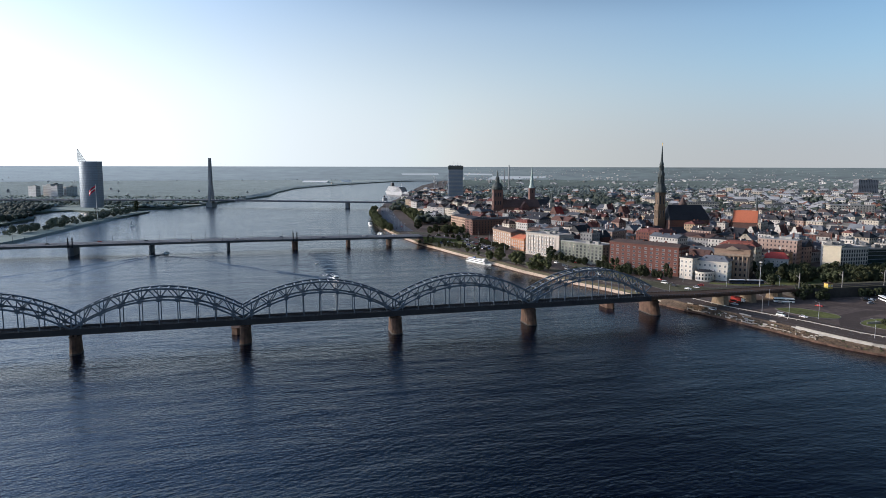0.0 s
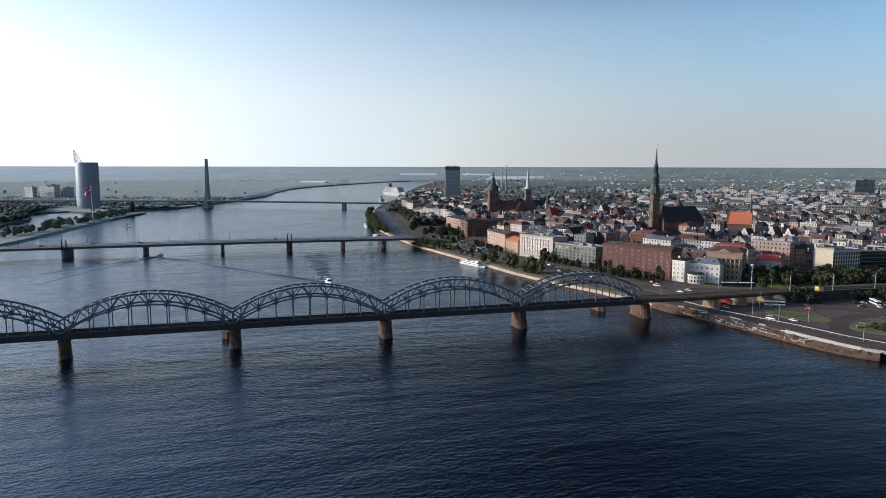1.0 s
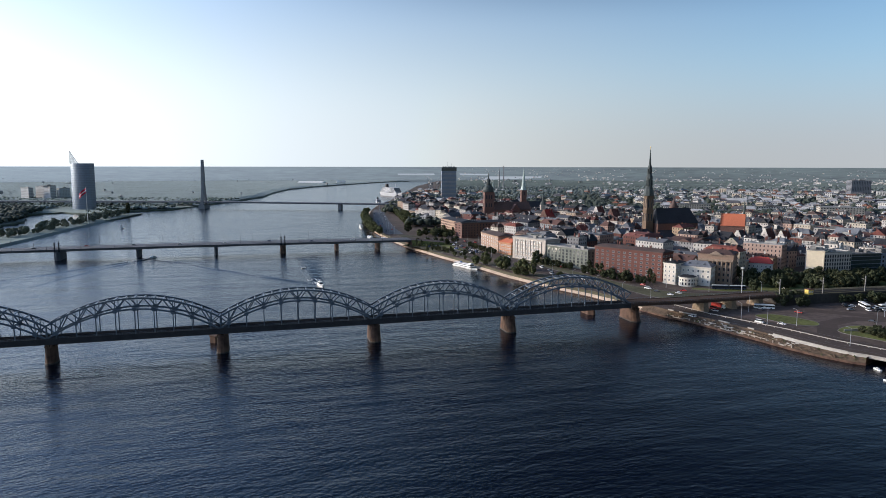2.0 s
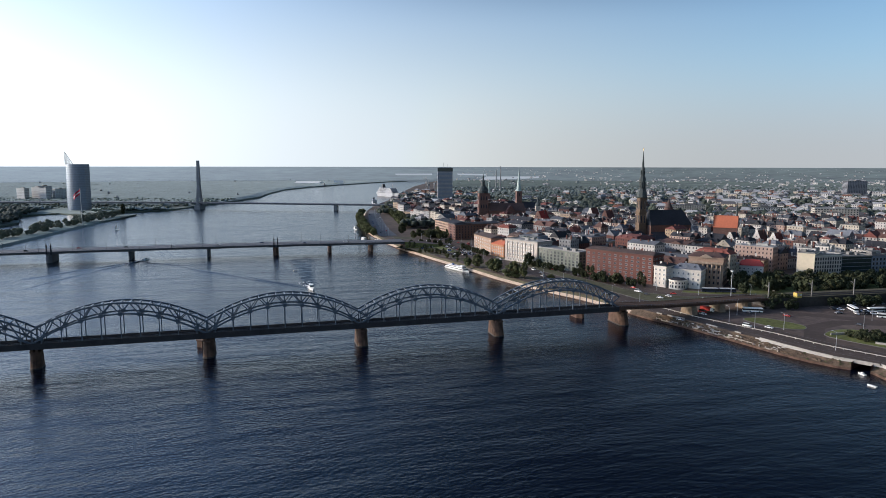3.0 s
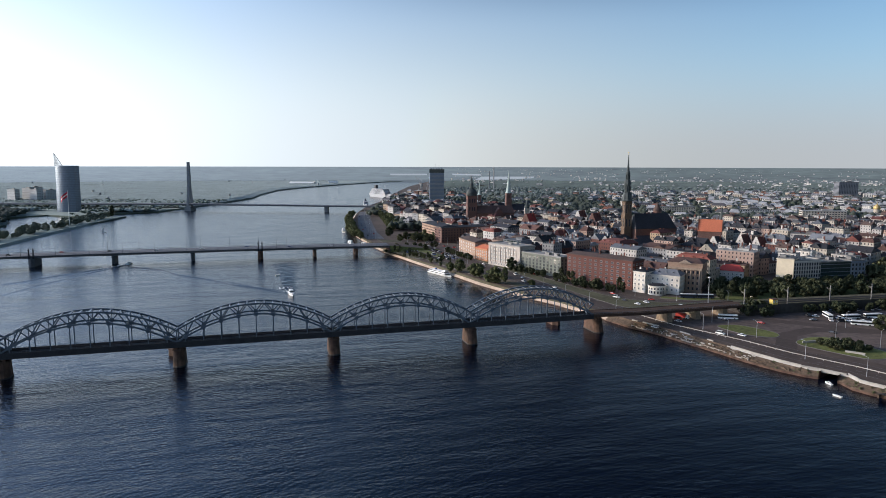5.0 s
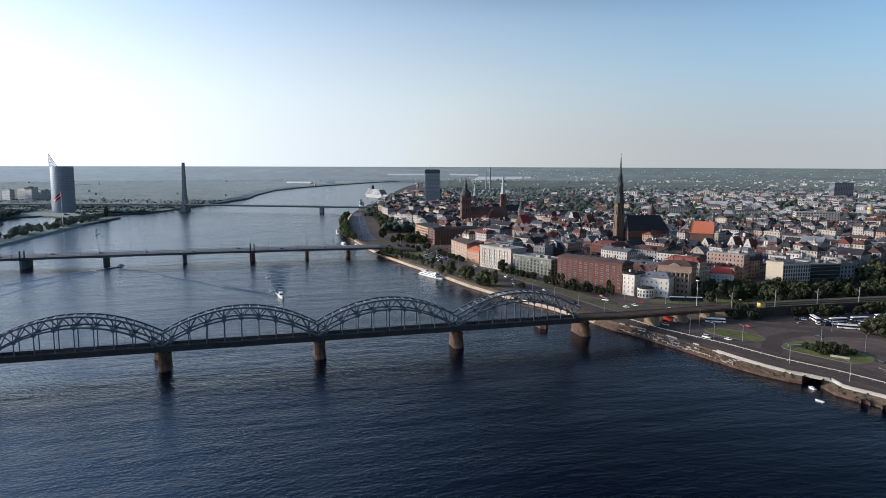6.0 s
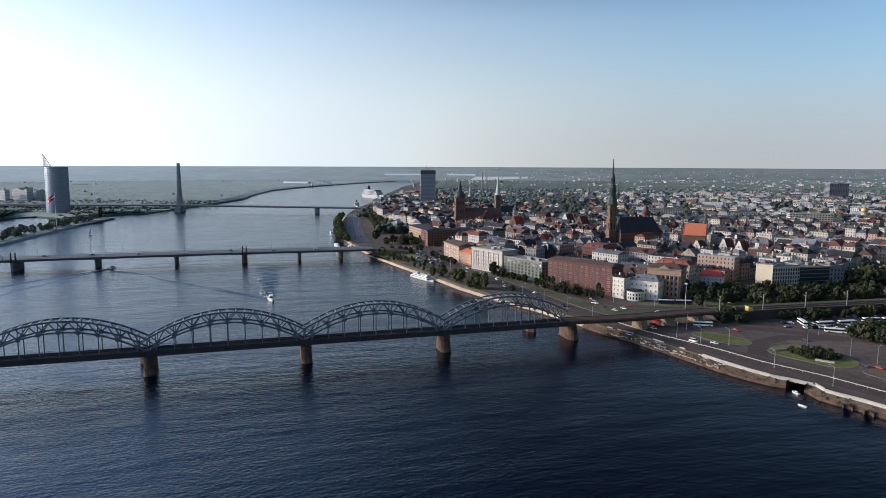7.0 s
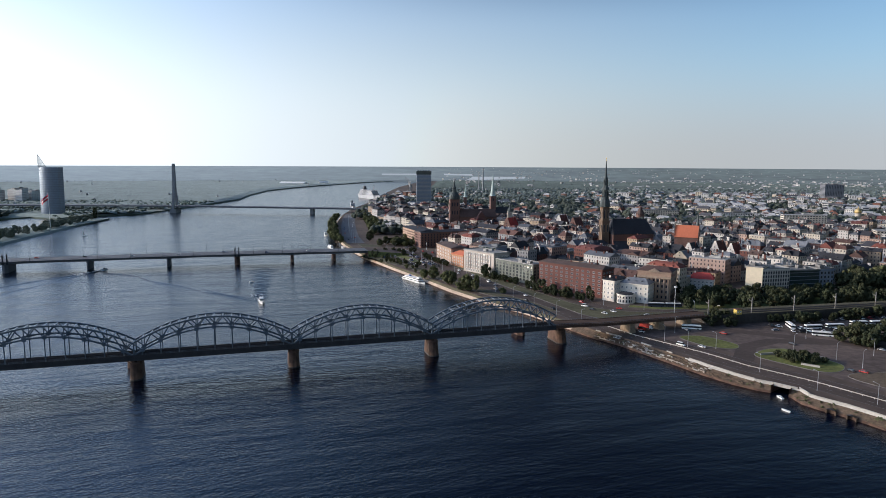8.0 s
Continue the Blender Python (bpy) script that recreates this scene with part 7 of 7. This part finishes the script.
for dx in (-3.0, -1.8, 3.0):
    for dy in (-1.05, 1.05):
        put("wheel", BUSW, lorry, at=Matrix.Translation((dx, dy, 0)) @ Matrix.Diagonal((1.5, 1.2, 1.5, 1)))
# pale worn path across the traffic island
setting("path", ribbon(Mesh(), [(236, 362), (243, 361), (252, 363), (262, 358)], 1.6, LAND + 0.165), SAND, "trodden brown path across the traffic island", "path")

# pale stair walls of the underpass in the shrub island
for x, y, a, ln in ((257, 360, -42, 7), (260.5, 356.5, -42, 6), (236, 363, 12, 12), (247, 341, -38, 9)):
    stair = thing("stair_wall", "low pale concrete wall of an underpass stair", "wall", pose(x, y, LAND + 0.1, 0, 0, a), "stair walls")
    part("wall", Mesh().box(0, 0, 0, ln, 0.4, 1.0), PALECON, stair)
    part("coping", Mesh().box(0, 0, 1.0, ln + 0.2, 0.6, 0.14), PALECON, stair)

# kiosk, huts
hut = thing("kiosk", "small yellow hut beside the railway", "hut", pose(251, 438, ETOP + 2.5, 0, 0, 14))
part("wall", Mesh().box(0, 0, -2.5, 4, 3.4, 3.4), YELLOW, hut)
part("roof", Mesh().box(0, 0, 0.9, 4.6, 4.0, 0.3), BROWNROOF, hut)
for dx in (-1.0, 1.0):
    window(0.8, 0.9, hut, Matrix.Translation((dx, -1.7, -0.9)))


# ---- boats ----
def hull(L, W, H, bow=0.3):
    """An open boat shape: a pointed bow, a straight stern, sides that flare out."""
    m = Mesh()
    st = [(-L / 2, W * 0.42), (-L * 0.2, W / 2), (L * (0.5 - bow), W * 0.46), (L * 0.38, W * 0.26), (L / 2, 0.02)]
    for z, k in ((-0.3, 0.72), (H, 1.0)):
        for x, y in st:
            m.add([(x * (0.94 if k < 1 else 1), y * k, z + (0.25 * H * max(0, x / L * 2) if k == 1 else 0))], [])
        for x, y in reversed(st):
            m.add([(x * (0.94 if k < 1 else 1), -y * k, z + (0.25 * H * max(0, x / L * 2) if k == 1 else 0))], [])
    n = 10
    m.f = [(i, (i + 1) % n, n + (i + 1) % n, n + i) for i in range(n)] + [tuple(range(n, 2 * n)), tuple(reversed(range(n)))]
    m.mi = [0] * len(m.f)
    return m


def boat(x, y, a, L=9.0, label="small white motor boat on the river", cabin=True, name="motor_boat"):
    b = thing(name, label, "boat", pose(x, y, 0, 0, 0, a), "boats")
    part("hull", hull(L, L * 0.32, L * 0.12), WHITEP, b)
    if cabin:
        part("cabin", Mesh().box(-L * 0.05, 0, L * 0.12, L * 0.4, L * 0.22, L * 0.13, 0, 0, 0.8), WHITEP, b)
        part("windscreen", Mesh().box(-L * 0.02, 0, L * 0.155, L * 0.38, L * 0.215, L * 0.05, 0, 0, 0.92), CARGLASS, b)
    return b


def foam(x, y, a, length, label):
    m = Mesh()
    for i in range(130):
        u = r3.random() ** 1.6
        m.box(10 - (length + 10) * u, r3.choice((-1, 1)) * (0.8 + 3.0 * u) + r3.gauss(0, 0.5 + 0.8 * u), 0.01, r3.uniform(0.5, 2.0), r3.uniform(0.2, 0.8), 0.08, r3.uniform(-20, 20))
    return tagged(put("boat_wake", m.data("boat_wake", FOAM), at=pose(x, y, 0, 0, 0, a)), label, "wake", kind="stuff")


def ripples(lines, label):
    """Low smooth ridges of water that run out behind a boat; lines: start, end, width, height."""
    m = Mesh()
    for (ax, ay), (bx, by), w, h in lines:
        d = Vector((bx - ax, by - ay, 0))
        n, ln = Vector((-d.y, d.x, 0)).normalized(), d.length
        k = max(4, int(ln / 9))
        for i in range(k + 1):
            c = Vector((ax, ay, 0)) + d * (i / k) + n * (1.4 * math.sin(i * 0.7 + ax) + 2.0 * math.sin(i * 0.21))
            fade = math.sin(math.pi * min(1, (i + 0.4) / k)) ** 0.5
            base = len(m.v)
            w2 = w * 0.75
            m.v += [tuple(c - n * w2 + Vector((0, 0, -0.02))), tuple(c + Vector((0, 0, 0.7 * h * fade))), tuple(c + n * w2 + Vector((0, 0, -0.02)))]
            if i:
                m.f += [(base - 3, base, base + 1, base - 2), (base - 2, base + 1, base + 2, base - 1)]
                m.mi += [0, 0]
    return tagged(put("wake_ripples", m.data("wake_ripples", WATER, True)), label, "wake", kind="stuff")


boat(-94, 516, -68, 15, "white cabin motor boat running toward the arches")
foam(-98, 526, -68, 26, "white foam behind the motor boat")
fan = []
for i in range(22):
    c, half, tilt = Vector((-97 - 2.0 * i, 526 + 8.0 * i)), 3.5 + 0.6 * i + r3.uniform(-1, 2), radians(24 + r3.uniform(-12, 12))
    d = Vector((math.cos(tilt), math.sin(tilt))) * half
    fan.append((tuple(c - d), tuple(c + d), 1.6, 0.62 - 0.02 * i))
ripples([((-99, 522), (-161, 565), 0.9, 0.55), ((-161, 565), (-247, 633), 0.9, 0.5), ((-247, 633), (-330, 684), 1.0, 0.35), ((-102, 527), (-168, 578), 0.7, 0.35)] + fan, "long dark ripples behind the motor boat")
boat(-300, 674, 72, 8.5)
foam(-301.5, 668, 70, 30, "white foam behind a speed boat")
ripples([((-301, 668), (-311, 642), 0.9, 0.6), ((-311, 642), (-323, 614), 0.9, 0.55), ((-323, 614), (-358, 548), 1.0, 0.5), ((-358, 548), (-410, 470), 1.0, 0.4),
         ((-300, 667), (-306, 640), 0.8, 0.55), ((-306, 640), (-313, 600), 0.9, 0.5), ((-313, 600), (-326, 499), 1.0, 0.45)], "thin ripples behind the speed boat")
ripples([((-130, 800), (-95, 862), 1.6, 0.35), ((-300, 900), (-200, 1150), 2.2, 0.3), ((-420, 1500), (-330, 1900), 3.0, 0.5)], "faint old wakes on the river")
boat(-128, 607, 40, 4.5, cabin=False)
boat(206, 287, 120, 4.2, cabin=False, label="small white open boat near the quay")
boat(212, 304, 100, 4.6, label="small white boat in the canal mouth")
sb = boat(-487, 984, 20, 7.0, "small sailing boat with a white sail", False, "sailing_boat")
part("mast", Mesh().ring(0, 0, [(0.5, 0.09), (10, 0.05)], 6), SILVER, sb)
m = Mesh()
m.add([(-0.1, 0.05, 1.5), (-3.0, 0.35, 1.6), (-0.1, 0.05, 9.6), (-0.1, 0.0, 1.5), (-3.0, 0.3, 1.6), (-0.1, 0.0, 9.6)], [(0, 1, 2), (5, 4, 3)])
part("sail", m, WHITEP, sb)


def river_boat(x, y, a, L, label, name="river_boat"):
    b = thing(name, label, "boat", pose(x, y, 0, 0, 0, a), "passenger boats")
    part("hull", hull(L, L * 0.2, L * 0.05, 0.2), WHITEP, b)
    z = L * 0.05
    for k, (l, w) in enumerate(((0.78, 0.17), (0.66, 0.15))):
        part("deck_house", Mesh().box(-L * 0.06, 0, z, L * l, L * w, L * 0.065), WHITEP, b)
        part("window_band", Mesh().box(-L * 0.06, 0, z + L * 0.022, L * l + 0.06, L * w + 0.06, L * 0.026), PANE, b)
        z += L * 0.065
    part("funnel", Mesh().box(-L * 0.2, 0, z, L * 0.06, L * 0.05, L * 0.06, 0, 0, 0.8), BLUEP, b)
    part("wheelhouse", Mesh().box(L * 0.22, 0, z, L * 0.1, L * 0.11, L * 0.05, 0, 0, 0.85), WHITEP, b)
    return b


moored = river_boat(24, 614, -56, 38, "long white two-deck river boat moored at the quay")
moored.matrix_basis = moored.matrix_basis @ Matrix.Diagonal((1, 0.9, 0.62, 1))
river_boat(-129, 1010, -75, 24, "white excursion boat moored at the promenade")
river_boat(-96, 858, -65, 20, "white excursion boat moored near the bridge")
river_boat(-78, 852, -60, 14, "small white boat moored by the bridge end")


# white ship paint greyed for the haze over the lower river
SHIPP = material("hazed_ship_paint", (0.42, 0.43, 0.45), 0.6, 0.2, 0.6, 0.1)


def cruise_ship(x, y, a, L, label):
    b = thing("cruise_ship", label, "ship", pose(x, y, 0, 0, 0, a), "ships")
    part("hull", hull(L, L * 0.16, L * 0.07, 0.16), SHIPP, b)
    z = L * 0.07
    for k in range(5):
        l = 0.8 - 0.06 * k
        part("deck", Mesh().box(-L * 0.05, 0, z, L * l, L * 0.14, L * 0.022), SHIPP, b)
        part("window_band", Mesh().box(-L * 0.05, 0, z + L * 0.006, L * l + 0.2, L * 0.14 + 0.2, L * 0.009), PANE, b)
        z += L * 0.022
    part("funnel", Mesh().box(-L * 0.26, 0, z, L * 0.08, L * 0.06, L * 0.075, 0, 0, 0.75), DARKP, b, "dark raked funnel")
    part("mast", Mesh().beam((L * 0.2, 0, z), (L * 0.19, 0, z + L * 0.09), 0.8), SHIPP, b)


cruise_ship(-178, 2090, -60, 150, "large white cruise ship moored downstream")
cruise_ship(-172, 1640, -80, 70, "grey-white ship moored below the cable-stayed bridge")

# ---- port cranes and far chimneys ----
crane = Mesh()
for sx in (-6, 6):
    for sy in (-5, 5):
        crane.beam((sx, sy, 0), (sx * 0.3, sy * 0.3, 26), 1.0)
crane.box(0, 0, 24, 9, 7, 6)
crane.beam((2, 0, 29), (26, 0, 54), 1.1)
crane.beam((0, 0, 30), (0, 0, 46), 0.9)
crane.beam((0, 0, 46), (26, 0, 54), 0.4)
crane_me = crane.data("harbour_crane", PYLONC)
for x, y, a in ((-60, 2350, 120), (-40, 2480, 60), (-75, 2600, 140), (-20, 2150, 80), (10, 2250, 100)):
    tagged(put("harbour_crane", crane_me, at=pose(x, y, LAND, 0, 0, a)), "grey steel harbour crane with a raised jib", "crane", "harbour cranes")
for x, y, h, r in ((204, 2450, 92, 3.0), (190, 2480, 76, 2.6)):
    c = Mesh().ring(0, 0, [(0, r), (h, r * 0.6)], 12)
    tagged(put("factory_chimney", c.data("factory_chimney", PYLONC), at=(x, y, LAND)), "tall grey factory chimney", "chimney", "factory chimneys")
# glasshouse-like roofs and sheds on the far bank
shed = Mesh().box(0, 0, 0, 120, 40, 9).gable(0, 0, 9, 120, 40, 7, 0, 0.6, 1)
shed_me = shed.data("long_shed", [WHITEP, WHITEP])
for x, y, a, k in ((-690, 3300, -12, 1.1), (-560, 3420, 14, 0.4)):
    tagged(put("long_shed", shed_me, at=pose(x, y, 2.6, 0, 0, a) @ Matrix.Diagonal((k, k, 1, 1))), "long white shed on the far bank", "shed", "sheds")
gold = thing("domed_church", "pale church with a gilded dome beyond the trees", "church", pose(806, 1190, LAND) @ Matrix.Scale(0.72, 4))
part("body", Mesh().box(0, 0, 0, 26, 26, 20), PLASTER[0], gold)
part("drum", Mesh().ring(0, 0, [(20, 7), (30, 7)], 12), PLASTER[0], gold)
part("dome", Mesh().ring(0, 0, [(30, 7.8), (34, 8.2), (38, 6.5), (41, 3), (43, 1), (48, 0.3)], 12), GOLD, gold, "gilded dome", smooth=True)
